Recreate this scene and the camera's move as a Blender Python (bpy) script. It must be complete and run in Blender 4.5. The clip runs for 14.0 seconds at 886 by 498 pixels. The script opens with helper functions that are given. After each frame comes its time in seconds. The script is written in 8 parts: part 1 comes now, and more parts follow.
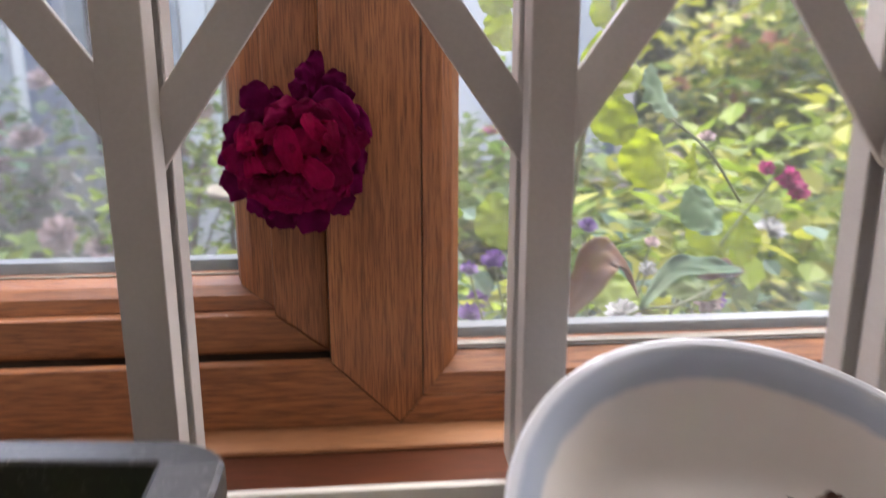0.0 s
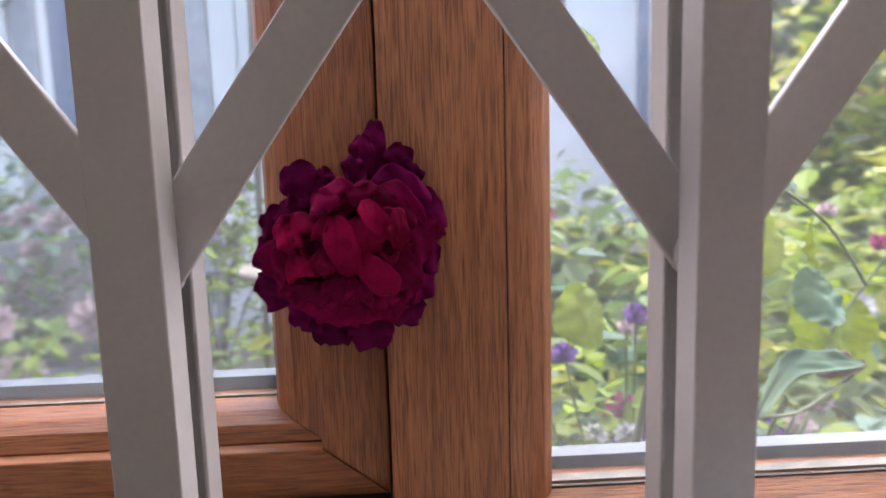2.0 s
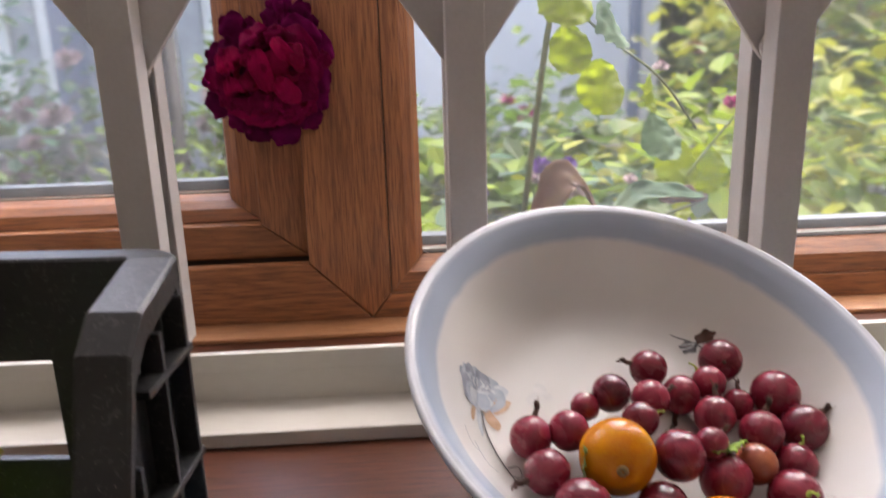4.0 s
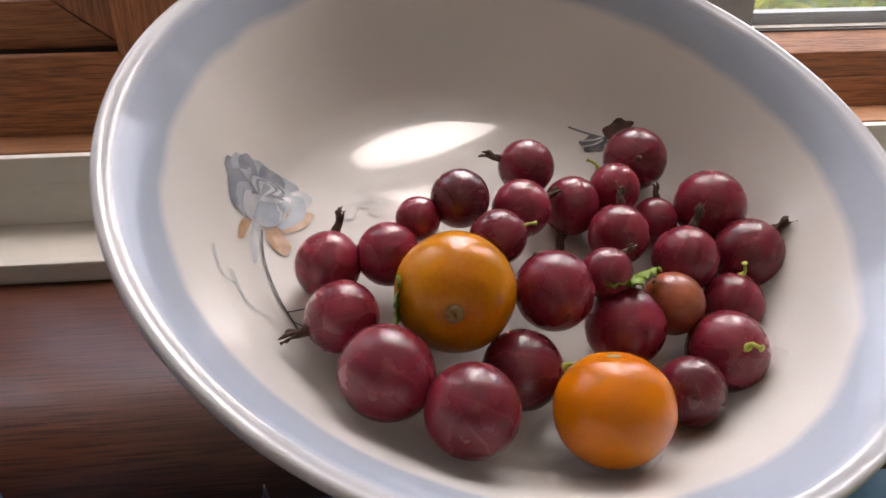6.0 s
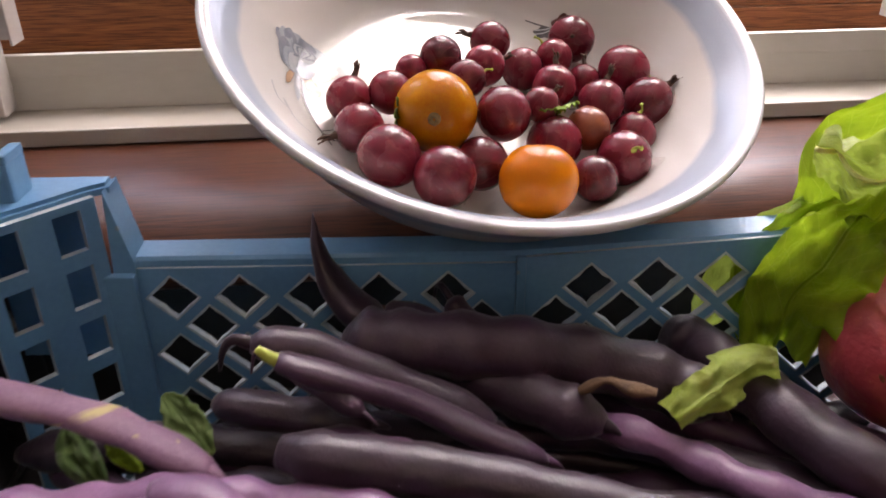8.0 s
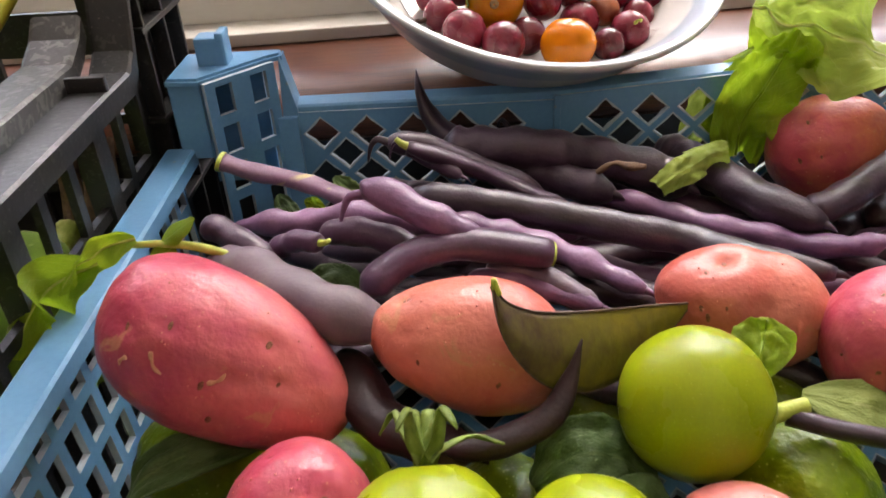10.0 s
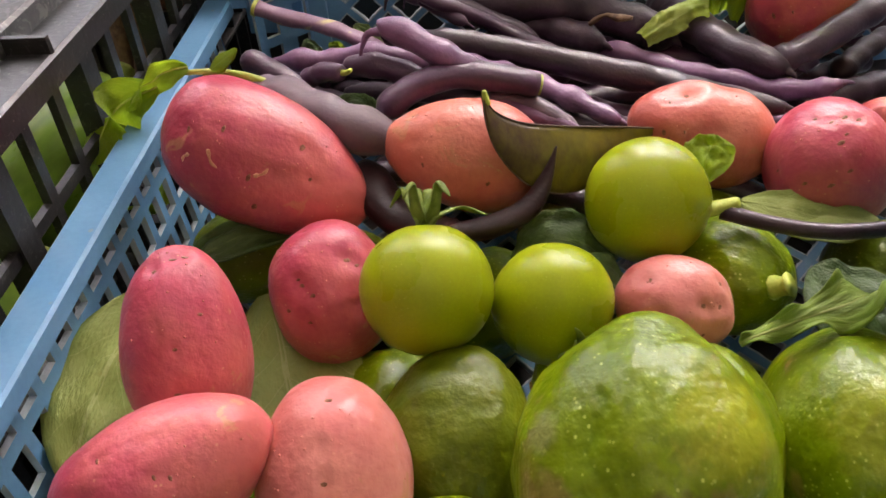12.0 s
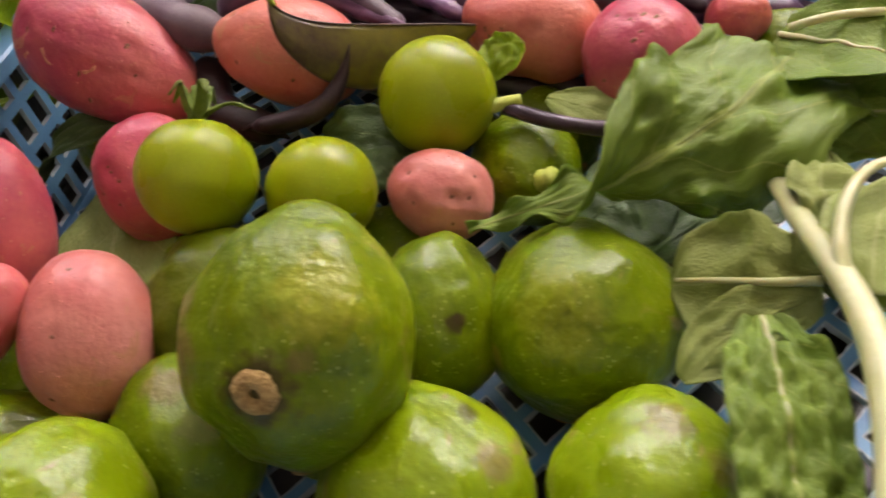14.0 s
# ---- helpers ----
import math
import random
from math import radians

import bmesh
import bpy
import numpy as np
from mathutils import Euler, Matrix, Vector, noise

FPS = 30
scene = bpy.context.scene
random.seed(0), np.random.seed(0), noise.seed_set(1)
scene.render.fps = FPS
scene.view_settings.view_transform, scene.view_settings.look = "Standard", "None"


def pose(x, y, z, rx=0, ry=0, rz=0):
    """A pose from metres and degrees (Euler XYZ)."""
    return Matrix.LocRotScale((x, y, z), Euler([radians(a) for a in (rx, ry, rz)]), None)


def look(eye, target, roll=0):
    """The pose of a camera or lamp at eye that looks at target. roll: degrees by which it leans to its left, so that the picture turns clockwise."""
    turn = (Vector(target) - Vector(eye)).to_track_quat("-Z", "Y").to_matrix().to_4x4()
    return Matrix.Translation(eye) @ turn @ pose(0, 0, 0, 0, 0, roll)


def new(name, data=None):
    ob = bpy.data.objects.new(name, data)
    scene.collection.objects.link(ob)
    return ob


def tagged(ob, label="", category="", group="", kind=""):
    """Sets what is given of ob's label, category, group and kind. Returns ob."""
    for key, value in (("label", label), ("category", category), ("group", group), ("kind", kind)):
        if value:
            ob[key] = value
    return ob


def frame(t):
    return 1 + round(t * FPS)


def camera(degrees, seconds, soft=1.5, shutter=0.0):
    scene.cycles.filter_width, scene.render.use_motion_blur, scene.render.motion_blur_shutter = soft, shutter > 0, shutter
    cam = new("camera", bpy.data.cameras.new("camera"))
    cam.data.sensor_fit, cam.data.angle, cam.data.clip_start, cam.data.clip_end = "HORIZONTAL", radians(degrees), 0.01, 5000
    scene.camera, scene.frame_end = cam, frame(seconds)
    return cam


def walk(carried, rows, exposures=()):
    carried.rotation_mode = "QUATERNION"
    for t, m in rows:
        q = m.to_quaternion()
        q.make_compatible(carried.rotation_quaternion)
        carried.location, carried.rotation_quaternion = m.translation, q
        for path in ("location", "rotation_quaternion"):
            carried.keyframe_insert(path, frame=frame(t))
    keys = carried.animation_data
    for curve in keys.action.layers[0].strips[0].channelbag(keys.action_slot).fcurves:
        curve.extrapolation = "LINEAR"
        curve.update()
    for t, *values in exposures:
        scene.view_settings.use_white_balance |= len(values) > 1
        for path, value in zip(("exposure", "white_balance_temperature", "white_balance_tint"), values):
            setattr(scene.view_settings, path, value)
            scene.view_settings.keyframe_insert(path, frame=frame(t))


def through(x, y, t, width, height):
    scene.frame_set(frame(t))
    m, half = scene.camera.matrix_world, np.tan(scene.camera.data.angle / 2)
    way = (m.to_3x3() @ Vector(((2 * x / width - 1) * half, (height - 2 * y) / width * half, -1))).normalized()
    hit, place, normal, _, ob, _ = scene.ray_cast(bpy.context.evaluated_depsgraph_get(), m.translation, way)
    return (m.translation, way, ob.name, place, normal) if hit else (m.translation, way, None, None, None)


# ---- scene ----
cam = camera(58.58, 14.0, soft=1.6, shutter=0.35)
PATH = [
    (0, (0.0329, 0.0265, 1.2743), (0.1161, 0.9914, 1.0255), -0.01),
    (0.5, (0.0153, 0.1193, 1.2775), (0.0979, 1.0955, 1.0772), -0.31),
    (1, (0.0097, 0.1637, 1.2652), (0.0891, 1.1437, 1.0825), -0.85),
    (1.5, (0.0050, 0.1578, 1.2695), (0.0695, 1.1418, 1.1038), -1.39),
    (2, (0.0145, 0.1194, 1.2715), (0.0625, 1.1052, 1.1106), -1.66),
    (2.5, (0.0315, 0.0663, 1.2649), (0.0595, 1.0529, 1.1038), -2.00),
    (3, (0.0466, 0.0056, 1.2711), (0.0704, 0.9880, 1.0862), -2.15),
    (3.5, (0.0547, -0.0347, 1.2651), (0.0862, 0.9406, 1.0458), -2.02),
    (4, (0.0688, -0.0453, 1.2470), (0.1148, 0.9154, 0.9730), -1.76),
    (4.2, (0.0760, -0.0420, 1.2344), (0.1305, 0.9118, 0.9388), -1.35),
    (6.3, (0.1254, 0.0518, 1.1836), (0.2224, 0.9415, 0.7375), -0.38),
    (6.5, (0.1270, 0.0509, 1.1847), (0.2222, 0.9408, 0.7385), -0.59),
    (7, (0.1259, 0.0358, 1.1838), (0.2190, 0.9216, 0.7290), -0.64),
    (7.5, (0.1248, -0.0004, 1.1792), (0.2156, 0.8818, 0.7171), -0.46),
    (8, (0.1168, -0.0488, 1.1809), (0.2066, 0.8278, 0.7081), -0.32),
    (8.2, (0.1126, -0.0618, 1.1875), (0.2007, 0.8129, 0.7108), -0.32),
    (10.3, (0.0915, -0.1791, 1.2002), (0.1224, 0.6591, 0.6556), -4.16),
    (10.5, (0.0930, -0.1828, 1.2027), (0.1203, 0.6485, 0.6475), -4.32),
    (11, (0.0879, -0.2017, 1.1988), (0.1118, 0.6134, 0.6198), -4.28),
    (11.5, (0.0900, -0.2159, 1.1942), (0.1034, 0.5772, 0.5853), -4.20),
    (12, (0.0942, -0.2247, 1.2032), (0.0983, 0.5452, 0.5650), -4.06),
    (12.5, (0.1144, -0.2296, 1.2116), (0.0840, 0.5156, 0.5455), -5.11),
    (13, (0.1292, -0.2357, 1.2076), (0.0527, 0.4656, 0.4989), -7.39),
    (13.5, (0.1487, -0.2384, 1.2109), (0.0456, 0.4426, 0.4859), -9.11),
    (14, (0.1934, -0.2421, 1.2107), (0.0754, 0.4315, 0.4811), -10.00),
]
EXPOSURES = [(0.0, 3.65, 6450, 12), (0.5, 3.74, 5950, 14), (1.0, 3.74, 5950, 15), (1.5, 3.74, 6050, 15), (2.5, 3.63, 6050, 14), (3.5, 3.60, 6350, 14), (4.2, 3.55, 6600, 13),
             (6.4, 3.28, 6800, 13), (7.5, 3.38, 7000, 15), (8.2, 3.76, 6850, 19), (10.4, 4.10, 6900, 9), (12.0, 3.98, 7100, 13), (13.3, 3.83, 7600, 19), (14.0, 3.72, 7200, 15)]
walk(cam, [(t, look(eye, target, roll)) for t, eye, target, roll in PATH], EXPOSURES)

# ---- light ----
world = bpy.data.worlds.new("sky")
scene.world = world
world.use_nodes = True
sky = world.node_tree.nodes.new("ShaderNodeTexSky")
sky.sky_type, sky.sun_disc = "NISHITA", False
sky.sun_elevation, sky.sun_rotation = radians(60), radians(35)
sky.dust_density, sky.ozone_density, sky.air_density = 4.5, 1.2, 1.0
world.node_tree.links.new(sky.outputs["Color"], world.node_tree.nodes["Background"].inputs["Color"])
world.node_tree.nodes["Background"].inputs["Strength"].default_value = 0.07

sun_data = bpy.data.lights.new("sun", "SUN")
sun_data.energy, sun_data.angle, sun_data.color = 0.46, radians(50), (1.0, 0.95, 0.88)
sun = new("sun", sun_data)
sun.matrix_world = look((2.4, 4.9, 6.2), (0.4, 2.0, 0.0))


def area_lamp(name, place, target, wide, high, watts, colour):
    data = bpy.data.lights.new(name, "AREA")
    data.shape, data.size, data.size_y, data.energy, data.color = "RECTANGLE", wide, high, watts, colour
    lamp = new(name, data)
    lamp.matrix_world = look(place, target)
    return lamp


# daylight of the window, in its opening
area_lamp("window_daylight", (0.13, 0.545, 1.83), (0.13, -0.5, 1.83), 1.72, 0.94, 2.2, (1.0, 0.905, 0.90))


# ---- materials ----
def nodes_of(name):
    m = bpy.data.materials.new(name)
    m.use_nodes = True
    return m, m.node_tree.nodes, m.node_tree.links, m.node_tree.nodes["Principled BSDF"]


def surface(name, low, high, scale=20.0, rough=0.5, bump=0.1, bump_scale=200.0, stretch=(1, 1, 1), metallic=0.0,
            subsurface=0.0, coat=0.0, specks=None, speck_scale=300.0, speck_size=0.18, vary=0.0, translucent=0.0,
            contrast=0.5, rough_spread=0.08, uv=False, sheen=0.0, depth=0.001, spec=0.5, marks=None, marks_scale=60.0, marks_from=0.66, grad=0.0):
    """Two tones mixed by noise at two scales, fine relief, optional specks and a tone of its own for each object."""
    m, n, l, p = nodes_of(name)
    co = n.new("ShaderNodeTexCoord")
    mp = n.new("ShaderNodeMapping")
    mp.inputs["Scale"].default_value = stretch
    l.new(co.outputs["UV" if uv else "Object"], mp.inputs["Vector"])
    big = n.new("ShaderNodeTexNoise")
    big.inputs["Scale"].default_value, big.inputs["Detail"].default_value = scale, 5
    fine = n.new("ShaderNodeTexNoise")
    fine.inputs["Scale"].default_value, fine.inputs["Detail"].default_value = bump_scale, 3
    l.new(mp.outputs["Vector"], big.inputs["Vector"])
    l.new(mp.outputs["Vector"], fine.inputs["Vector"])
    add = n.new("ShaderNodeMath")
    add.operation = "MULTIPLY_ADD"
    add.inputs[1].default_value = 0.35
    l.new(fine.outputs["Fac"], add.inputs[0])
    l.new(big.outputs["Fac"], add.inputs[2])
    if grad:
        # a slow change of tone from end to end
        along, slope = n.new("ShaderNodeSeparateXYZ"), n.new("ShaderNodeMath")
        slope.operation, slope.inputs[1].default_value = "MULTIPLY_ADD", grad
        l.new(mp.outputs["Vector"], along.inputs[0])
        l.new(along.outputs["X"], slope.inputs[0])
        l.new(add.outputs[0], slope.inputs[2])
        add = slope
    ramp = n.new("ShaderNodeValToRGB")
    ramp.color_ramp.elements[0].position, ramp.color_ramp.elements[1].position = 0.675 - contrast * 0.5, 0.675 + contrast * 0.5
    ramp.color_ramp.elements[0].color, ramp.color_ramp.elements[1].color = (*low, 1), (*high, 1)
    l.new(add.outputs[0], ramp.inputs["Fac"])
    colour = ramp.outputs["Color"]
    if specks:
        vor = n.new("ShaderNodeTexVoronoi")
        vor.inputs["Scale"].default_value = speck_scale
        l.new(mp.outputs["Vector"], vor.inputs["Vector"])
        lt = n.new("ShaderNodeMapRange")
        lt.inputs["From Min"].default_value, lt.inputs["From Max"].default_value = speck_size * 0.6, speck_size
        lt.inputs["To Min"].default_value, lt.inputs["To Max"].default_value = 0.9, 0.0
        l.new(vor.outputs["Distance"], lt.inputs["Value"])
        mix = n.new("ShaderNodeMix")
        mix.data_type = "RGBA"
        mix.inputs["B"].default_value = (*specks, 1)
        # they crowd in some places and fade in others
        crowd, faint, both = n.new("ShaderNodeTexNoise"), n.new("ShaderNodeMapRange"), n.new("ShaderNodeMath")
        crowd.inputs["Scale"].default_value, crowd.inputs["Detail"].default_value = speck_scale * 0.30, 2
        l.new(mp.outputs["Vector"], crowd.inputs["Vector"])
        faint.inputs["From Min"].default_value, faint.inputs["From Max"].default_value = 0.42, 0.60
        l.new(crowd.outputs["Fac"], faint.inputs["Value"])
        both.operation = "MULTIPLY"
        l.new(lt.outputs["Result"], both.inputs[0])
        l.new(faint.outputs["Result"], both.inputs[1])
        l.new(both.outputs[0], mix.inputs["Factor"])
        l.new(colour, mix.inputs["A"])
        colour = mix.outputs["Result"]
    if marks:
        # rubbed and scratched places with a shape of their own
        worn, warp = n.new("ShaderNodeTexNoise"), n.new("ShaderNodeMapRange")
        worn.inputs["Scale"].default_value, worn.inputs["Detail"].default_value, worn.inputs["Distortion"].default_value = marks_scale, 4, 1.5
        l.new(mp.outputs["Vector"], worn.inputs["Vector"])
        warp.inputs["From Min"].default_value, warp.inputs["From Max"].default_value = marks_from, marks_from + 0.05
        warp.inputs["To Max"].default_value = 0.75
        l.new(worn.outputs["Fac"], warp.inputs["Value"])
        rub = n.new("ShaderNodeMix")
        rub.data_type = "RGBA"
        rub.inputs["B"].default_value = (*marks, 1)
        l.new(warp.outputs["Result"], rub.inputs["Factor"])
        l.new(colour, rub.inputs["A"])
        colour = rub.outputs["Result"]
    if vary:
        info = n.new("ShaderNodeObjectInfo")
        hsv = n.new("ShaderNodeHueSaturation")
        rng = n.new("ShaderNodeMapRange")
        rng.inputs["To Min"].default_value, rng.inputs["To Max"].default_value = 1 - vary, 1 + vary
        l.new(info.outputs["Random"], rng.inputs["Value"])
        l.new(rng.outputs["Result"], hsv.inputs["Value"])
        l.new(colour, hsv.inputs["Color"])
        colour = hsv.outputs["Color"]
    l.new(colour, p.inputs["Base Color"])
    rr = n.new("ShaderNodeMapRange")
    rr.inputs["To Min"].default_value, rr.inputs["To Max"].default_value = max(0.02, rough - rough_spread), min(1, rough + rough_spread)
    l.new(big.outputs["Fac"], rr.inputs["Value"])
    l.new(rr.outputs["Result"], p.inputs["Roughness"])
    p.inputs["Metallic"].default_value = metallic
    p.inputs["Specular IOR Level"].default_value = spec
    p.inputs["Coat Weight"].default_value, p.inputs["Coat Roughness"].default_value = coat, 0.08
    p.inputs["Sheen Weight"].default_value = sheen
    if subsurface:
        p.inputs["Subsurface Weight"].default_value = subsurface
        p.inputs["Subsurface Radius"].default_value = (1.0, 0.5, 0.3)
        p.inputs["Subsurface Scale"].default_value = 0.004
    bm_ = n.new("ShaderNodeBump")
    bm_.inputs["Strength"].default_value, bm_.inputs["Distance"].default_value = bump, depth
    l.new(fine.outputs["Fac"], bm_.inputs["Height"])
    l.new(bm_.outputs["Normal"], p.inputs["Normal"])
    if translucent:
        tr = n.new("ShaderNodeBsdfTranslucent")
        l.new(colour, tr.inputs["Color"])
        mx = n.new("ShaderNodeMixShader")
        mx.inputs["Fac"].default_value = translucent
        l.new(p.outputs["BSDF"], mx.inputs[1])
        l.new(tr.outputs["BSDF"], mx.inputs[2])
        l.new(mx.outputs["Shader"], n["Material Output"].inputs["Surface"])
    return m


def oak(name, axis, low=(0.125, 0.038, 0.012), high=(0.365, 0.142, 0.048), rough=0.45, relief=0.35):
    """Oak-foiled joinery: figure and pores drawn out along one axis."""
    m, n, l, p = nodes_of(name)
    co = n.new("ShaderNodeTexCoord")

    def noise_at(scales, detail, distortion=0.0):
        mp = n.new("ShaderNodeMapping")
        v = [scales[1]] * 3
        v["xyz".index(axis)] = scales[0]
        mp.inputs["Scale"].default_value = v
        t = n.new("ShaderNodeTexNoise")
        t.inputs["Scale"].default_value, t.inputs["Detail"].default_value, t.inputs["Distortion"].default_value = 1.0, detail, distortion
        l.new(co.outputs["Object"], mp.inputs["Vector"])
        l.new(mp.outputs["Vector"], t.inputs["Vector"])
        return t.outputs["Fac"]

    rings, streak, pores = noise_at((2.2, 26), 2, 0.7), noise_at((14, 620), 4), noise_at((55, 1700), 2)
    # growth rings: contour lines of a slow noise
    turns, figure = n.new("ShaderNodeMath"), n.new("ShaderNodeMath")
    turns.operation, turns.inputs[1].default_value = "MULTIPLY", 30.0
    figure.operation, figure.inputs[1].default_value = "PINGPONG", 1.0
    l.new(rings, turns.inputs[0])
    l.new(turns.outputs[0], figure.inputs[0])
    figure = figure.outputs[0]
    ramp = n.new("ShaderNodeValToRGB")
    ramp.color_ramp.elements[0].position, ramp.color_ramp.elements[1].position = 0.12, 0.82
    ramp.color_ramp.elements[0].color, ramp.color_ramp.elements[1].color = (*low, 1), (*high, 1)
    mid = ramp.color_ramp.elements.new(0.46)
    mid.color = (*[0.42 * a + 0.58 * b for a, b in zip(low, high)], 1)
    mixf = n.new("ShaderNodeMix")
    mixf.inputs["Factor"].default_value = 0.76
    l.new(figure, mixf.inputs["A"])
    l.new(streak, mixf.inputs["B"])
    l.new(mixf.outputs["Result"], ramp.inputs["Fac"])
    pr = n.new("ShaderNodeMapRange")
    pr.inputs["From Min"].default_value, pr.inputs["From Max"].default_value = 0.47, 0.66
    pr.inputs["To Max"].default_value = 0.85
    l.new(pores, pr.inputs["Value"])
    dark = n.new("ShaderNodeMix")
    dark.data_type = "RGBA"
    dark.inputs["B"].default_value = (*[0.75 * a for a in low], 1)
    l.new(pr.outputs["Result"], dark.inputs["Factor"])
    l.new(ramp.outputs["Color"], dark.inputs["A"])
    l.new(dark.outputs["Result"], p.inputs["Base Color"])
    b = n.new("ShaderNodeBump")
    b.inputs["Strength"].default_value, b.inputs["Distance"].default_value, b.invert = relief, 0.0005, True
    l.new(pr.outputs["Result"], b.inputs["Height"])
    l.new(b.outputs["Normal"], p.inputs["Normal"])
    p.inputs["Roughness"].default_value = rough
    return m


def clear_glass(name, tint=(0.96, 0.98, 0.97), gloss=0.02, dust=0.0, haze=0.0):
    m, n, l, p = nodes_of(name)
    n.remove(p)
    tr, gl, mx, fr = n.new("ShaderNodeBsdfTransparent"), n.new("ShaderNodeBsdfGlossy"), n.new("ShaderNodeMixShader"), n.new("ShaderNodeFresnel")
    if haze:
        # roughness in the refraction stands in for lens blur on the garden
        tr = n.new("ShaderNodeBsdfRefraction")
        tr.inputs["Roughness"].default_value, tr.inputs["IOR"].default_value = haze, 1.45
    tr.inputs["Color"].default_value = (*tint, 1)
    gl.inputs["Roughness"].default_value = gloss
    fr.inputs["IOR"].default_value = 1.45
    l.new(fr.outputs["Fac"], mx.inputs["Fac"])
    l.new(tr.outputs["BSDF"], mx.inputs[1])
    l.new(gl.outputs["BSDF"], mx.inputs[2])
    if dust:
        # thin film of dust and dried drops scattering daylight, raised for a glare veil
        film, tex, rng, two, co = n.new("ShaderNodeBsdfTranslucent"), n.new("ShaderNodeTexNoise"), n.new("ShaderNodeMapRange"), n.new("ShaderNodeMixShader"), n.new("ShaderNodeTexCoord")
        film.inputs["Color"].default_value = (0.85, 0.85, 0.85, 1)
        tex.inputs["Scale"].default_value, tex.inputs["Detail"].default_value = 7.0, 6.0
        l.new(co.outputs["Object"], tex.inputs["Vector"])
        rng.inputs["From Min"].default_value, rng.inputs["From Max"].default_value = 0.3, 0.75
        rng.inputs["To Min"].default_value, rng.inputs["To Max"].default_value = dust * 0.5, dust * 1.6
        l.new(tex.outputs["Fac"], rng.inputs["Value"])
        l.new(rng.outputs["Result"], two.inputs["Fac"])
        l.new(mx.outputs["Shader"], two.inputs[1])
        l.new(film.outputs["BSDF"], two.inputs[2])
        mx = two
    l.new(mx.outputs["Shader"], n["Material Output"].inputs["Surface"])
    return m


def glow(name, colour, strength):
    m, n, l, p = nodes_of(name)
    p.inputs["Base Color"].default_value = (0.8, 0.8, 0.8, 1)
    p.inputs["Emission Color"].default_value, p.inputs["Emission Strength"].default_value = (*colour, 1), strength
    return m


OAK_UP, OAK_ALONG = oak("oak_foil_upright", "z"), oak("oak_foil_along", "x")
OAK_TRIM = oak("oak_trim", "x", (0.24, 0.10, 0.04), (0.42, 0.20, 0.085), 0.5)
SILL_WOOD = oak("dark_sill_wood", "x", (0.042, 0.012, 0.006), (0.135, 0.041, 0.017), 0.38, 0.10)
PAINT = surface("white_enamel", (0.41, 0.39, 0.37), (0.51, 0.49, 0.47), 9, 0.38, 0.05, 500, specks=(0.35, 0.3, 0.25), speck_scale=42, speck_size=0.05)
ALU = surface("white_aluminium", (0.50, 0.475, 0.42), (0.58, 0.555, 0.50), 6, 0.42, 0.04, 400, stretch=(0.3, 1, 1))
GASKET = surface("grey_gasket", (0.034, 0.041, 0.045), (0.07, 0.080, 0.085), 60, 0.5, 0.1, 600)
SEALANT = surface("pale_sealant", (0.13, 0.12, 0.10), (0.22, 0.20, 0.17), 90, 0.6, 0.3, 500)
DARK_GAP = surface("dark_seal", (0.012, 0.009, 0.007), (0.03, 0.022, 0.016), 60, 0.6)
GLASS = clear_glass("window_glass", (0.95, 0.97, 1.0), dust=0.018, haze=0.065)
PLASTER = surface("cream_plaster", (0.30, 0.27, 0.235), (0.36, 0.325, 0.285), 4, 0.85, 0.2, 90)
CEILING = surface("pale_ceiling", (0.76, 0.745, 0.72), (0.83, 0.815, 0.79), 5, 0.9, 0.15, 80)
FLOOR = surface("floor_vinyl", (0.08, 0.055, 0.040), (0.13, 0.095, 0.065), 6, 0.5, 0.1, 60)
# worktop tone deepened to hold the shade seen through the crate's openings
WORKTOP_SHADE = surface("worktop_with_shade", (0.0135, 0.0135, 0.0144), (0.0360, 0.0338, 0.0315), 30, 0.35, 0.05, 300)
BLUE = surface("blue_plastic", (0.098, 0.260, 0.475), (0.150, 0.350, 0.57), 25, 0.36, 0.08, 500, specks=(0.22, 0.30, 0.36), speck_scale=90, speck_size=0.09)
WORN_BLUE = surface("worn_blue_edge", (0.30, 0.42, 0.50), (0.55, 0.62, 0.66), 120, 0.5, 0.3, 700)
# scuffed black plastic, greyed further for window light reflected off the raised rim
BLACK_WORN_LIT = surface("worn_lit_black_plastic", (0.016, 0.0165, 0.0175), (0.040, 0.040, 0.040), 40, 0.34, 0.15, 420, specks=(0.20, 0.18, 0.16), speck_scale=260, speck_size=0.12, spec=0.8, marks=(0.12, 0.117, 0.112), marks_scale=160.0, marks_from=0.52)
BLACK = surface("black_plastic", (0.007, 0.0075, 0.0085), (0.021, 0.021, 0.022), 40, 0.42, 0.15, 420, specks=(0.16, 0.14, 0.12), speck_scale=260, speck_size=0.10, spec=0.6, marks=(0.055, 0.054, 0.052), marks_scale=300.0, marks_from=0.60)


# ---- mesh tools ----
def linked(name, mesh, material, parent=None, label="", smooth=True):
    mesh.materials.append(material)
    for f in mesh.polygons:
        f.use_smooth = smooth
    ob = new(name, mesh)
    if parent is not None:
        ob.parent = parent
    if label:
        ob["label"] = label
    return ob


def part(name, bm, material, parent=None, label="", smooth=False):
    mesh = bpy.data.meshes.new(name)
    bmesh.ops.recalc_face_normals(bm, faces=bm.faces)
    bm.to_mesh(mesh)
    bm.free()
    return linked(name, mesh, material, parent, label, smooth)


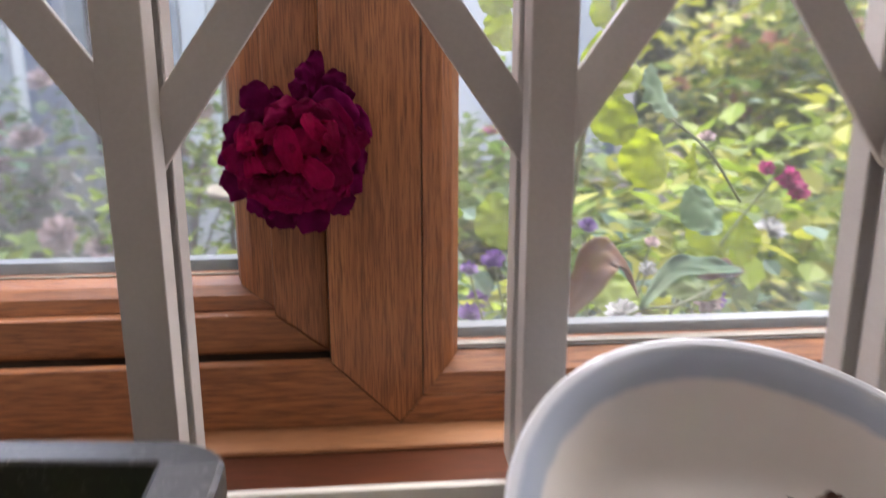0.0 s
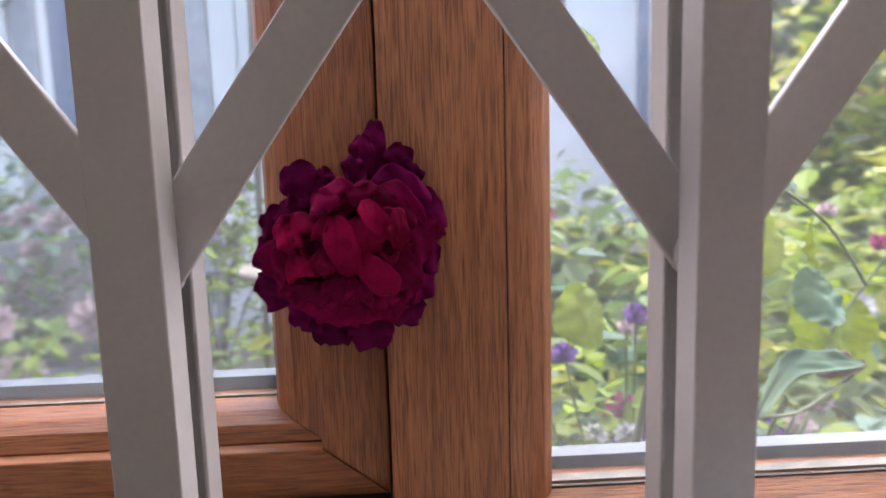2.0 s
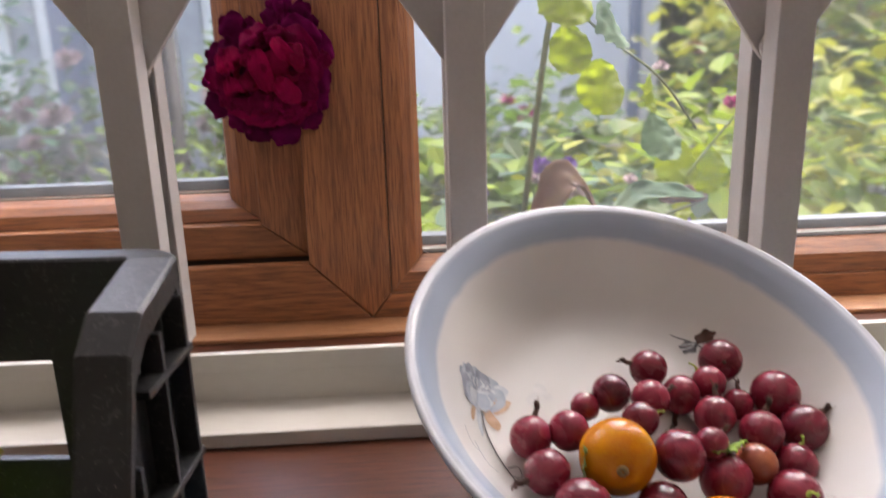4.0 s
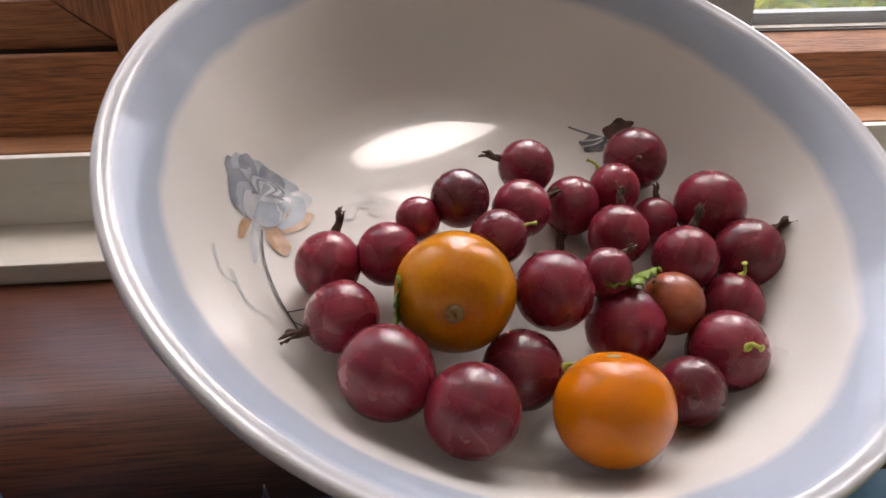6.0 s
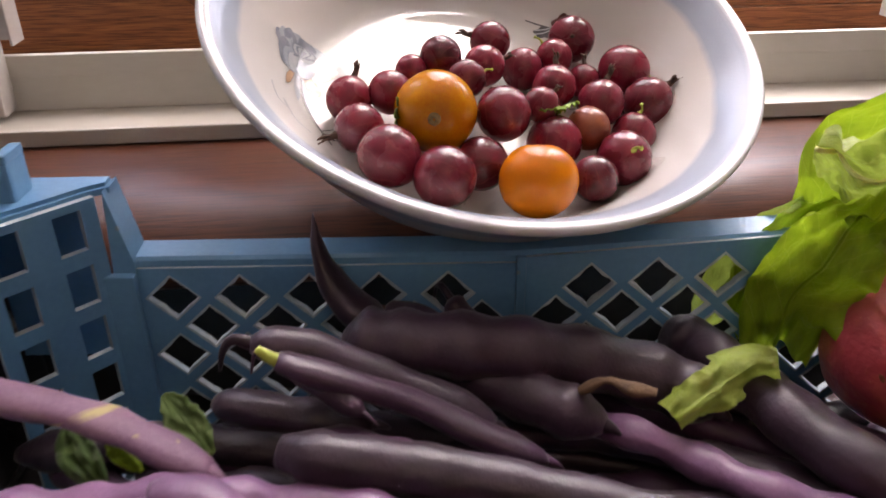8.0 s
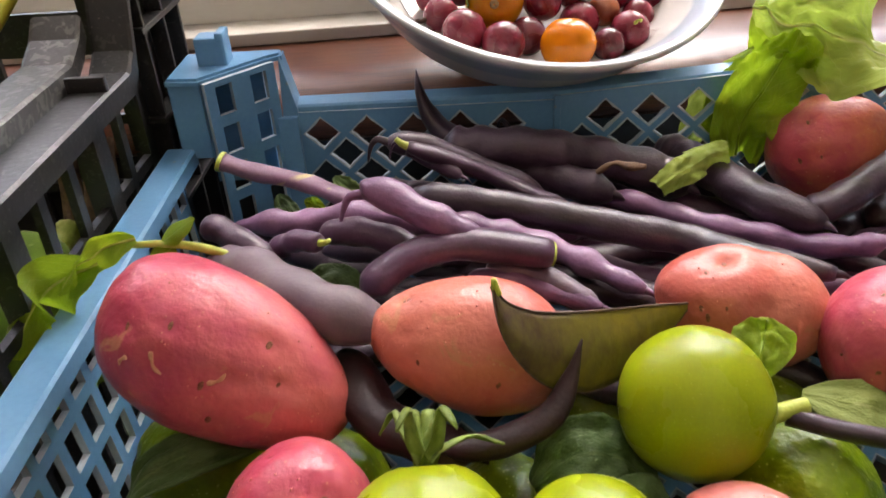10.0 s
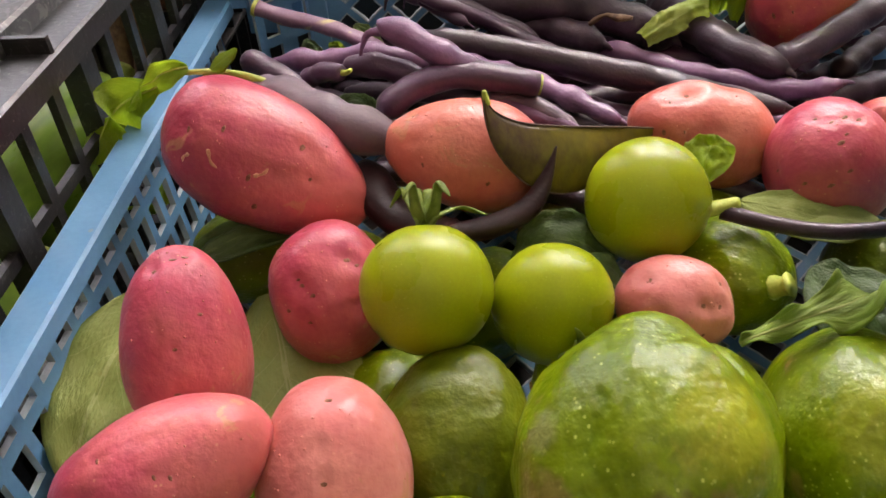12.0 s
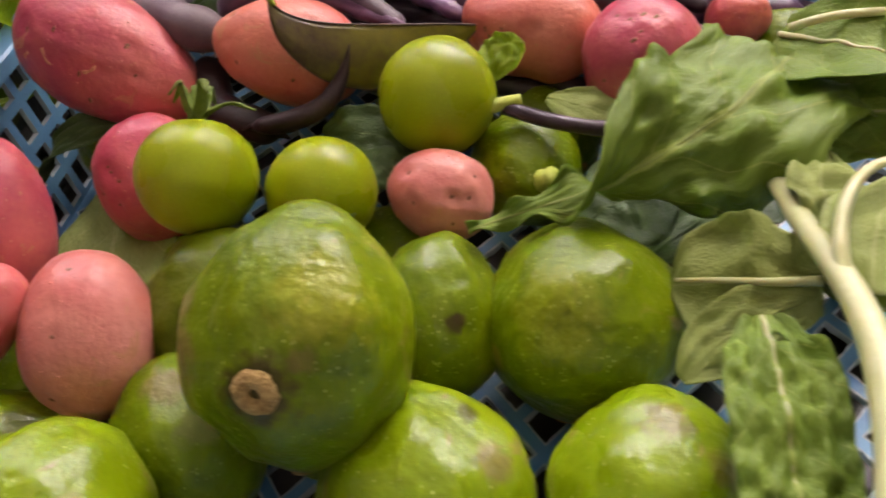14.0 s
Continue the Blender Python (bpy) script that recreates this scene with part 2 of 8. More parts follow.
def pydata(name, verts, faces, material, parent=None, label="", smooth=True, uvs=None):
    mesh = bpy.data.meshes.new(name)
    mesh.from_pydata([tuple(map(float, v)) for v in verts], [], faces)
    if uvs is not None:
        layer = mesh.uv_layers.new(name="UVMap")
        for loop in mesh.loops:
            layer.data[loop.index].uv = uvs[loop.vertex_index]
    mesh.update()
    return linked(name, mesh, material, parent, label, smooth)


def empty(name, m=None):
    ob = new(name)
    ob.empty_display_size = 0.02
    if m is not None:
        ob.matrix_world = m
    return ob


def box(lo, hi, bevel=0.0, bm=None):
    own = bmesh.new()
    bmesh.ops.create_cube(own, size=1)
    for v in own.verts:
        v.co = Vector([l + (h - l) * (c + 0.5) for l, h, c in zip(lo, hi, v.co)])
    if bevel:
        bmesh.ops.bevel(own, geom=own.edges[:], offset=bevel, segments=2, profile=0.6, affect="EDGES")
    return joined(bm, own)


def joined(bm, own):
    if bm is None:
        return own
    mesh = bpy.data.meshes.new("tmp")
    own.to_mesh(mesh)
    own.free()
    bm.from_mesh(mesh)
    bpy.data.meshes.remove(mesh)
    return bm


def plank(points, back, bevel=0.0012):
    """A board in the window's plane: corners (x, z, y of the face), going back to y = back."""
    bm = bmesh.new()
    front = [bm.verts.new((x, y, z)) for x, z, y in points]
    rear = [bm.verts.new((x, back, z)) for x, z, y in points]
    face = bm.faces.new(front)
    bm.faces.new(rear[::-1])
    k = len(points)
    for i in range(k):
        bm.faces.new((front[i], rear[i], rear[(i + 1) % k], front[(i + 1) % k]))
    bmesh.ops.recalc_face_normals(bm, faces=bm.faces)
    if bevel:
        bmesh.ops.bevel(bm, geom=list(face.edges), offset=bevel, segments=2, profile=0.6, affect="EDGES")
    return bm


def spline(points, count):
    """Catmull-Rom through the points, evenly in the parameter."""
    p = [np.array(q, float) for q in points]
    p = [2 * p[0] - p[1]] + p + [2 * p[-1] - p[-2]]
    out = []
    for s in np.linspace(0, len(points) - 1, count):
        i = min(int(s), len(points) - 2)
        u = s - i
        a, b, c, d = p[i:i + 4]
        out.append(0.5 * (2 * b + (c - a) * u + (2 * a - 5 * b + 4 * c - d) * u * u + (3 * b - a - 3 * c + d) * u ** 3))
    return np.array(out)


def tube(points, radius, count=24, sides=10, flat=1.0, up=(0, 0, 1)):
    """Verts, faces and uvs of a closed tube; radius is a function of 0..1, flat scales it along the upward side."""
    c = spline(points, count)
    t = np.gradient(c, axis=0)
    t /= np.linalg.norm(t, axis=1)[:, None]
    verts, faces, uvs = [], [], []
    for i in range(count):
        side = np.cross(t[i], up)
        side /= np.linalg.norm(side) + 1e-9
        high = np.cross(side, t[i])
        r = radius(i / (count - 1))
        for k in range(sides):
            a = 2 * math.pi * k / sides
            verts.append(c[i] + r * (math.cos(a) * side + flat * math.sin(a) * high))
            uvs.append((i / (count - 1), k / sides))
    for i in range(count - 1):
        for k in range(sides):
            q = (k + 1) % sides
            faces.append((i * sides + k, i * sides + q, (i + 1) * sides + q, (i + 1) * sides + k))
    faces.append(tuple(range(sides - 1, -1, -1)))
    faces.append(tuple(range((count - 1) * sides, count * sides)))
    return verts, faces, uvs


def merged(pieces):
    verts, faces, uvs = [], [], []
    for v, f, u in pieces:
        o = len(verts)
        verts += list(v)
        faces += [tuple(i + o for i in g) for g in f]
        uvs += list(u)
    return verts, faces, uvs


def ball(shape, rings=28, sides=40):
    """A closed ball; shape turns a unit vector into a place."""
    verts, faces = [shape(np.array((0, 0, 1.0)))], []
    for i in range(1, rings):
        a = math.pi * i / rings
        for k in range(sides):
            b = 2 * math.pi * k / sides
            verts.append(shape(np.array((math.sin(a) * math.cos(b), math.sin(a) * math.sin(b), math.cos(a)))))
    verts.append(shape(np.array((0, 0, -1.0))))
    for k in range(sides):
        faces.append((0, 1 + k, 1 + (k + 1) % sides))
        faces.append((len(verts) - 1, len(verts) - 1 - sides + (k + 1) % sides, len(verts) - 1 - sides + k))
    for i in range(rings - 2):
        for k in range(sides):
            q = (k + 1) % sides
            a = 1 + i * sides
            faces.append((a + k, a + sides + k, a + sides + q, a + q))
    return verts, faces


def turned(profile, sides=96):
    """A lathed shell from (radius, height) pairs, open where the profile is open."""
    verts, faces = [], []
    for r, h in profile:
        for k in range(sides):
            a = 2 * math.pi * k / sides
            verts.append((r * math.cos(a), r * math.sin(a), h))
    for i in range(len(profile) - 1):
        for k in range(sides):
            q = (k + 1) % sides
            faces.append((i * sides + k, i * sides + q, (i + 1) * sides + q, (i + 1) * sides + k))
    return verts, faces


def frame_of(axis, up=(0, 0, 1)):
    x = np.array(axis, float)
    x /= np.linalg.norm(x)
    y = np.cross(up, x)
    y /= np.linalg.norm(y)
    z = np.cross(x, y)
    return Matrix(((x[0], y[0], z[0], 0), (x[1], y[1], z[1], 0), (x[2], y[2], z[2], 0), (0, 0, 0, 1)))


def blade(name, spine, width, side, material, parent=None, label="", rows=26, cols=15, cup=0.0, ruffle=0.0, waves=6, seed=0,
          outline=None, crumple=0.0, thick=0.0004, fold=0.0, hole=None, rib=None, crinkle=1.0, frill=0.0, ragged=0.06):
    """A leaf: a sheet round a spine, with a side direction at each end, ruffled towards its edges; uv runs along and across it."""
    c = spline(spine, rows)
    t = np.gradient(c, axis=0)
    t /= np.linalg.norm(t, axis=1)[:, None]
    s0, s1 = np.array(side[0], float), np.array(side[-1], float)
    outline = outline or (lambda u: math.sin(math.pi * min(1, max(0, u * 0.94 + 0.03))) ** 0.75)
    verts, faces, uvs = [], [], []
    for i in range(rows):
        u = i / (rows - 1)
        s = s0 * (1 - u) + s1 * u
        s = s - t[i] * (s @ t[i])
        s /= np.linalg.norm(s)
        n = np.cross(s, t[i])
        for k in range(cols):
            v = 2 * k / (cols - 1) - 1
            w = width * outline(u) * (1 + ragged * noise.noise(Vector((u * (9 if ragged < 0.1 else 17), v * 1.5, seed))))
            lift = cup * w * v * v + fold * w * abs(v) + ruffle * v * v * math.sin(2 * math.pi * waves * u + (1.3 if v > 0 else 0) + seed)
            soft = crumple * min(1.0, w / (0.7 * width)) ** 1.5
            lift += soft * noise.noise(Vector((u * 5, v * 2.2, seed + 5.0))) + 0.24 * crinkle * soft * noise.noise(Vector((u * 11, v * 5, seed + 9.0))) + 0.06 * crinkle * soft * noise.noise(Vector((u * 26, v * 11, seed + 3.0)))
            lift += frill * v ** 4 * math.sin(40 * u + (2.0 if v > 0 else 0.5) + seed + 2.5 * noise.noise(Vector((u * 6, v, seed))))
            verts.append(c[i] + s * (w * v) + n * lift)
            uvs.append((u, 0.5 + 0.5 * v))
    for i in range(rows - 1):
        for k in range(cols - 1):
            a = i * cols + k
            if hole and (abs((i + 0.5) / (rows - 1) - hole[0]) / hole[2]) ** 2 + (abs((k + 0.5) / (cols - 1) - hole[1]) / hole[3]) ** 2 < 1:
                continue
            faces.append((a, a + 1, a + cols + 1, a + cols))
    ob = pydata(name, verts, faces, material, parent, label, True, uvs)
    if thick > 0:
        ob.modifiers.new("thickness", "SOLIDIFY").thickness = thick
    if rib:
        # the midrib stands out along the middle of the leaf
        middle = [verts[i * cols + cols // 2] for i in range(0, rows, 3)]
        rv, rf, ru = tube(middle, lambda u: rib[0] * (1 - 0.75 * u), rows, 7)
        pydata("midrib", rv, rf, rib[1], ob)
    return ob


# ---- the room ----
X0, X1, Z0, Z1 = -0.75, 1.05, 1.058, 2.32


def wall(name, lo, hi, material=PLASTER, label="plain cream plastered kitchen wall"):
    ob = part(name, box(lo, hi), material)
    return tagged(ob, label, "wall", kind="structure")


wall("wall_north_left", (-1.3, 0.42, 0.0), (X0, 0.70, 2.45))
wall("wall_north_right", (X1, 0.42, 0.0), (1.5, 0.70, 2.45))
# the wall below the sill gets this near-black tone in place of deep shade
wall("wall_north_below", (X0, 0.42, 0.0), (X1, 0.70, 0.985), WORKTOP_SHADE, "plain wall below the sill, coloured near-black for the deep shade there")
wall("wall_north_above", (X0, 0.42, Z1), (X1, 0.70, 2.45))
wall("wall_west", (-1.5, -1.6, 0.0), (-1.3, 0.70, 2.45))
wall("wall_east", (1.5, -1.6, 0.0), (1.7, 0.70, 2.45))
wall("wall_south", (-1.5, -1.6, 0.0), (1.7, -1.4, 2.45))
tagged(part("floor", box((-1.5, -1.6, -0.1), (1.7, 0.70, 0.0)), FLOOR), "plain brown vinyl kitchen floor", "floor", kind="structure")
tagged(part("ceiling", box((-1.5, -1.6, 2.45), (1.7, 0.70, 2.55)), CEILING), "plain pale ceiling", "ceiling", kind="structure")

# the sill: a thick board with a bullnosed front edge
bm = bmesh.new()
nose = [(0.445, 1.058), (0.246, 1.058)]
nose += [(0.246 - 0.040 * math.sin(radians(a)), 1.030 + 0.028 * math.cos(radians(a))) for a in range(12, 84, 12)]
nose += [(0.2068, 1.034), (0.2100, 1.0305), (0.445, 1.0305)]
rows = [[bm.verts.new((x, y, z)) for y, z in nose] for x in (X0, X1)]
for i in range(len(nose)):
    j = (i + 1) % len(nose)
    bm.faces.new((rows[0][i], rows[0][j], rows[1][j], rows[1][i]))
bm.faces.new(rows[0])
bm.faces.new(rows[1][::-1])
tagged(part("window_sill", bm, SILL_WOOD, smooth=True), "dark brown polished wooden window sill with rounded front edge", "window sill", kind="structure")

# ---- the window: oak-foiled frame, a sash on one side, a fixed pane on the other ----
window = empty("window_1")
tagged(window, "oak-effect double-glazed casement window with mitred corners", "window", kind="structure")
F0 = 0.449
part("mullion", plank([(0.0054, Z1, F0), (0.0575, Z1, F0), (0.0575, 1.0772, F0), (0.0446, 1.0612, F0), (0.0054, 1.1002, F0)], 0.53), OAK_UP, window)
part("rail", plank([(X0, 1.0580, F0), (0.0444, 1.0580, F0), (0.0444, 1.0611, F0), (0.0052, 1.1000, F0), (X0, 1.1000, F0)], 0.4560), OAK_ALONG, window)
part("rail", plank([(X0, 1.0580, 0.4562), (0.0300, 1.0580, 0.4562), (0.0046, 1.0910, 0.4562), (X0, 1.0910, 0.4562)], 0.53, 0), OAK_ALONG, window)
part("rail", plank([(0.0448, 1.0580, F0), (X1, 1.0580, F0), (X1, 1.0770, F0), (0.0577, 1.0770, F0), (0.0448, 1.0611, F0)], 0.53), OAK_ALONG, window)
# glazing bead round the fixed pane
part("bead", plank([(0.0582, Z1, 0.4512), (0.0690, Z1, 0.4530), (0.0750, Z1, 0.4580), (0.0794, Z1, 0.4650), (0.0794, 1.0992, 0.4650), (0.0750, 1.0960, 0.4580), (0.0690, 1.0900, 0.4530), (0.0582, 1.0777, 0.4512)], 0.50, 0), OAK_UP, window)
part("bead", plank([(0.0584, 1.0775, 0.4512), (X1, 1.0775, 0.4512), (X1, 1.0900, 0.4530), (0.0692, 1.0900, 0.4530)], 0.50, 0), OAK_ALONG, window)
part("bead", plank([(0.0693, 1.0901, 0.4530), (X1, 1.0901, 0.4530), (X1, 1.0990, 0.4650), (0.0797, 1.0990, 0.4650)], 0.50, 0), OAK_ALONG, window)
part("bead_joint", box((0.0568, 0.4540, 1.0760), (0.0600, 0.5200, Z1)), DARK_GAP, window)
# the opening sash, set back behind the frame
part("sash_stile", plank([(-0.0268, Z1, 0.4665), (0.0040, Z1, 0.4665), (0.0040, 1.1001, 0.4665), (-0.0268, 1.1237, 0.4665)], 0.52), OAK_UP, window)
part("sash_rail", plank([(X0, 1.1001, 0.4665), (0.0036, 1.1001, 0.4665), (-0.0272, 1.1235, 0.4665), (X0, 1.1235, 0.4665)], 0.52), OAK_ALONG, window)
part("sash_seal", box((X0, 0.4685, 1.0915), (0.0036, 0.50, 1.1000)), DARK_GAP, window)
part("sash_seal", box((0.0041, 0.4800, 1.0985), (0.0053, 0.5150, Z1 - 0.001)), DARK_GAP, window)
part("sash_bead", plank([(-0.0510, Z1, 0.4960), (-0.0480, Z1, 0.4860), (-0.0400, Z1, 0.4790), (-0.0274, Z1, 0.4755), (-0.0274, 1.1247, 0.4755), (-0.0400, 1.1325, 0.4790), (-0.0480, 1.1372, 0.4860), (-0.0510, 1.1392, 0.4960)], 0.515, 0), OAK_UP, window)
BEAD_X, BEAD_Z, BEAD_Y = (-0.0276, -0.0402, -0.0482, -0.0512), (1.1243, 1.1322, 1.1368, 1.1392), (0.4755, 0.4785, 0.4855, 0.4960)
for k in range(3):
    za, zb, ya, yb, xa, xb = BEAD_Z[k], BEAD_Z[k + 1], BEAD_Y[k], BEAD_Y[k + 1], BEAD_X[k], BEAD_X[k + 1]
    part("sash_bead", plank([(X0, za, ya), (xa, za, ya), (xb, zb, yb), (X0, zb, yb)], 0.515, 0), OAK_ALONG, window)
part("gasket", box((X0, 0.4985, 1.1380), (-0.0500, 0.5015, 1.1402)), SEALANT, window)
part("spacer", box((X0, 0.5110, 1.1370), (-0.0500, 0.523, 1.1462)), GASKET, window, "grey spacer bar inside the glazing")
part("gasket", box((0.0790, 0.4652, 1.0978), (X1, 0.4670, 1.1000)), DARK_GAP, window, "thin black glazing seal")
part("gasket", box((0.0790, 0.4700, 1.0960), (X1, 0.4775, 1.1004)), SEALANT, window)
part("spacer", box((0.0790, 0.4870, 1.0965), (X1, 0.499, 1.1057)), GASKET, window, "grey spacer bar inside the glazing")
for lo, hi in (((X0, 0.503, 1.130), (-0.045, 0.507, Z1)), ((0.074, 0.478, 1.095), (X1, 0.482, Z1))):
    pane = part("pane", box(lo, hi), GLASS, window, "slightly dusty clear glass with added blur and pale glare veil")
    pane.visible_shadow = False
part("head", box((X0, F0, Z1 - 0.07), (X1, 0.53, Z1)), OAK_ALONG, window)
part("jamb", box((X0, F0 - 0.002, 1.058), (X0 + 0.07, 0.535, Z1)), OAK_UP, window)
part("jamb", box((X1 - 0.07, F0 - 0.002, 1.058), (X1, 0.535, Z1)), OAK_UP, window)
part("outer_sill", box((X0, 0.53, 0.965), (X1, 0.705, 0.985)), GASKET, window, "dark grey outer window ledge")
tagged(part("trim", box((X0, 0.4215, 1.058), (X1, F0 - 0.0005, 1.0612), 0.001), OAK_TRIM), "light oak trim strip along the window frame", "trim", kind="structure")

# ---- folding security grille ----
grille = empty("security_grille")
tagged(grille, "white folding metal security grille in front of the window", "security grille")
GATE = [-0.3635, -0.2093, -0.05515, 0.0990, 0.2505, 0.4040, 0.5570]
HALF, FRONT = 0.00885, 0.3175


def channel(y0, y1, x, z0, z1, opening):
    """A U-shaped upright; its open side faces the lattice."""
    w, t = HALF, 0.0014
    if opening > 0:
        pts = [(-w, y1), (-w, y0), (w, y0), (w, y1), (w - t, y1), (w - t, y0 + t), (-w + t, y0 + t), (-w + t, y1)]
    else:
        pts = [(-w, y0), (-w, y1), (w, y1), (w, y0), (w - t, y0), (w - t, y1 - t), (-w + t, y1 - t), (-w + t, y0)]
    bm = bmesh.new()
    lo = [bm.verts.new((x + a, b, z0)) for a, b in pts]
    hi = [bm.verts.new((x + a, b, z1)) for a, b in pts]
    for i in range(8):
        j = (i + 1) % 8
        bm.faces.new((lo[i], lo[j], hi[j], hi[i]))
    bm.faces.new(lo[::-1])
    bm.faces.new(hi)
    bmesh.ops.recalc_face_normals(bm, faces=bm.faces)
    edges = [e for e in bm.edges if abs(e.verts[0].co.z - e.verts[1].co.z) > 0.1]
    bmesh.ops.bevel(bm, geom=edges, offset=0.0006, segments=2, profile=0.5, affect="EDGES")
    return bm


for x in GATE:
    up = part("upright", channel(FRONT, 0.3325, x, 1.0640, 2.25, 1), PAINT, grille)
    part("rear_channel", channel(0.3440, 0.3590, x, 1.0900, 2.25, -1), PAINT, up)
    for z in (1.2320, 1.4500, 1.6680, 1.8860):
        v, f, u = tube([(x, 0.3300, z), (x, 0.3450, z)], lambda s: 0.0035, 3, 14, 1.0, (0, 0, 1))
        pydata("rivet", v, f, PAINT, up)


def lattice_bar(x0, z0, x1, z1, y):
    """A flat strip with rounded ends between two pivots."""
    a, b = Vector((x0, 0, z0)), Vector((x1, 0, z1))
    d = (b - a).normalized()
    s = Vector((-d.z, 0, d.x))
    w, ring = 0.0083, []
    for c, turn in ((b, 1), (a, -1)):
        for k in range(9):
            q = radians(-90 + 22.5 * k)
            ring.append(c + turn * (d * math.cos(q) * w + s * math.sin(q) * w))
    bm = bmesh.new()
    front = [bm.verts.new((p.x, y, p.z)) for p in ring]
    back = [bm.verts.new((p.x, y + 0.0032, p.z)) for p in ring]
    f = bm.faces.new(front)
    bm.faces.new(back[::-1])
    for i in range(len(ring)):
        j = (i + 1) % len(ring)
        bm.faces.new((front[i], back[i], back[j], front[j]))
    bmesh.ops.recalc_face_normals(bm, faces=bm.faces)
    bmesh.ops.bevel(bm, geom=list(f.edges), offset=0.0006, segments=2, profile=0.5, affect="EDGES")
    return bm


for a, b in zip(GATE, GATE[1:]):
    for z in (1.2320, 1.4500, 1.6680, 1.8860):
        part("lattice_bar", lattice_bar(a, z, b, z + 0.218, 0.3345), PAINT, grille)
        part("lattice_bar", lattice_bar(b, z, a, z + 0.218, 0.3385), PAINT, grille)

# bottom track: a thin fin between the channels, a foot and a raised front lip
track = part("bottom_track", box((X0 + 0.01, 0.3345, 1.0615), (X1 - 0.01, 0.3370, 1.0775)), ALU, grille, "off-white aluminium bottom track")
part("track_lip", box((X0 + 0.01, 0.3335, 1.0775), (X1 - 0.01, 0.3380, 1.0880), 0.0006), ALU, track)
part("track_foot", box((X0 + 0.01, 0.2950, 1.0580), (X1 - 0.01, 0.3680, 1.0612), 0.0006), ALU, track)
part("track_edge", box((X0 + 0.01, 0.2915, 1.0581), (X1 - 0.01, 0.2955, 1.0655), 0.0010), ALU, track)

# ---- worktop ----
tagged(part("worktop", box((-1.2, -0.46, 0.935), (1.4, 0.418, 0.975), 0.004), WORKTOP_SHADE), "dark stone-effect kitchen worktop under the crates, deepened further for shade", "worktop", kind="structure")
tagged(part("base_cabinet", box((-1.2, -0.36, 0.0), (1.4, 0.42, 0.934)), PLASTER), "plain cream kitchen base units below the worktop", "cabinet", kind="structure")


# unseen board added behind the crate: deep shade as a near-black surface
tagged(part("upstand", box((X0, 0.216, 0.9765), (X1, 0.236, 1.0300), 0.001), WORKTOP_SHADE), "unseen dark board added under the window sill, standing in for deep shade", "upstand", kind="structure")


# ---- moulded crates ----
def lattice_wall(corners, cell, hole, kind, thick, exact=False):
    """A moulded wall with openings. corners: origin, along, up (vectors); cell and hole: sizes along and up."""
    o, along, up = (np.array(c, float) for c in corners)
    la, lu = np.linalg.norm(along), np.linalg.norm(up)
    a, u = along / la, up / lu
    bm = bmesh.new()
    cache = {}
    rag = random.Random(31)

    def opening(O, I, wide):
        """The bars round one opening, with a thin pale bead and slightly ragged moulding flash along its edge."""
        mid = np.mean(I, axis=0)
        bead = [tuple(mid + (np.array(p) - mid) * (1 + wide / np.linalg.norm(np.array(p) - mid))) for p in I]
        for k in range(4):
            k1 = (k + 1) % 4
            face(O[k], O[k1], bead[k1], bead[k])
            edge = []
            for s in (0.25, 0.5, 0.75):
                m = np.array(I[k]) * (1 - s) + np.array(I[k1]) * s
                edge.append(tuple(m + (mid - m) * rag.uniform(-0.05, 0.09)))
            f = face(bead[k], bead[k1], I[k1], *edge[::-1], I[k])
            if f:
                f.material_index = 1

    def vert(p, q):
        p, q = min(max(p, 0), la), min(max(q, 0), lu)
        key = (round(p, 5), round(q, 5))
        if key not in cache:
            cache[key] = bm.verts.new(o + a * p + u * q)
        return cache[key]

    def face(*pts):
        vs = []
        for p in pts:
            v = vert(*p)
            if v not in vs:
                vs.append(v)
        if len(vs) > 2:
            try:
                return bm.faces.new(vs)
            except ValueError:
                pass

    if kind == "rect":
        nx, nz = max(1, round(la / cell[0])), max(1, round(lu / cell[1]))
        cx, cz = la / nx, lu / nz
        for i in range(nx):
            for j in range(nz):
                p0, q0 = i * cx, j * cz
                h0, h1 = (cx - hole[0]) / 2, (cz - hole[1]) / 2
                O = [(p0, q0), (p0 + cx, q0), (p0 + cx, q0 + cz), (p0, q0 + cz)]
                I = [(p0 + h0, q0 + h1), (p0 + cx - h0, q0 + h1), (p0 + cx - h0, q0 + cz - h1), (p0 + h0, q0 + cz - h1)]
                for k in range(4):
                    face(O[k], O[(k + 1) % 4], I[(k + 1) % 4], I[k])
    else:
        nx, nz = max(1, round(la / cell[0])), max(1, round(lu / cell[1]))
        cx, cz = la / nx, lu / nz
        if exact:
            nx, nz, (cx, cz) = math.ceil(la / cell[0]), math.ceil(lu / cell[1]), cell
        for j in range(2 * nz + 1):
            for i in range(nx + 1):
                px = (i + 0.5 * (j % 2)) * cx
                pz = j * cz / 2
                whole = 0.001 < px - cx / 2 + 0.002 and px + cx / 2 < la + 0.001 and pz - cz / 2 > -0.001 and pz + cz / 2 < lu + 0.001
                if px - cx / 2 > la:
                    continue
                O = [(px - cx / 2, pz), (px, pz - cz / 2), (px + cx / 2, pz), (px, pz + cz / 2)]
                if whole:
                    opening(O, [(px - hole[0] / 2, pz), (px, pz - hole[1] / 2), (px + hole[0] / 2, pz), (px, pz + hole[1] / 2)], 0.0009)
                else:
                    face(*O)
    bmesh.ops.recalc_face_normals(bm, faces=bm.faces)
    bmesh.ops.solidify(bm, geom=bm.faces[:], thickness=thick)
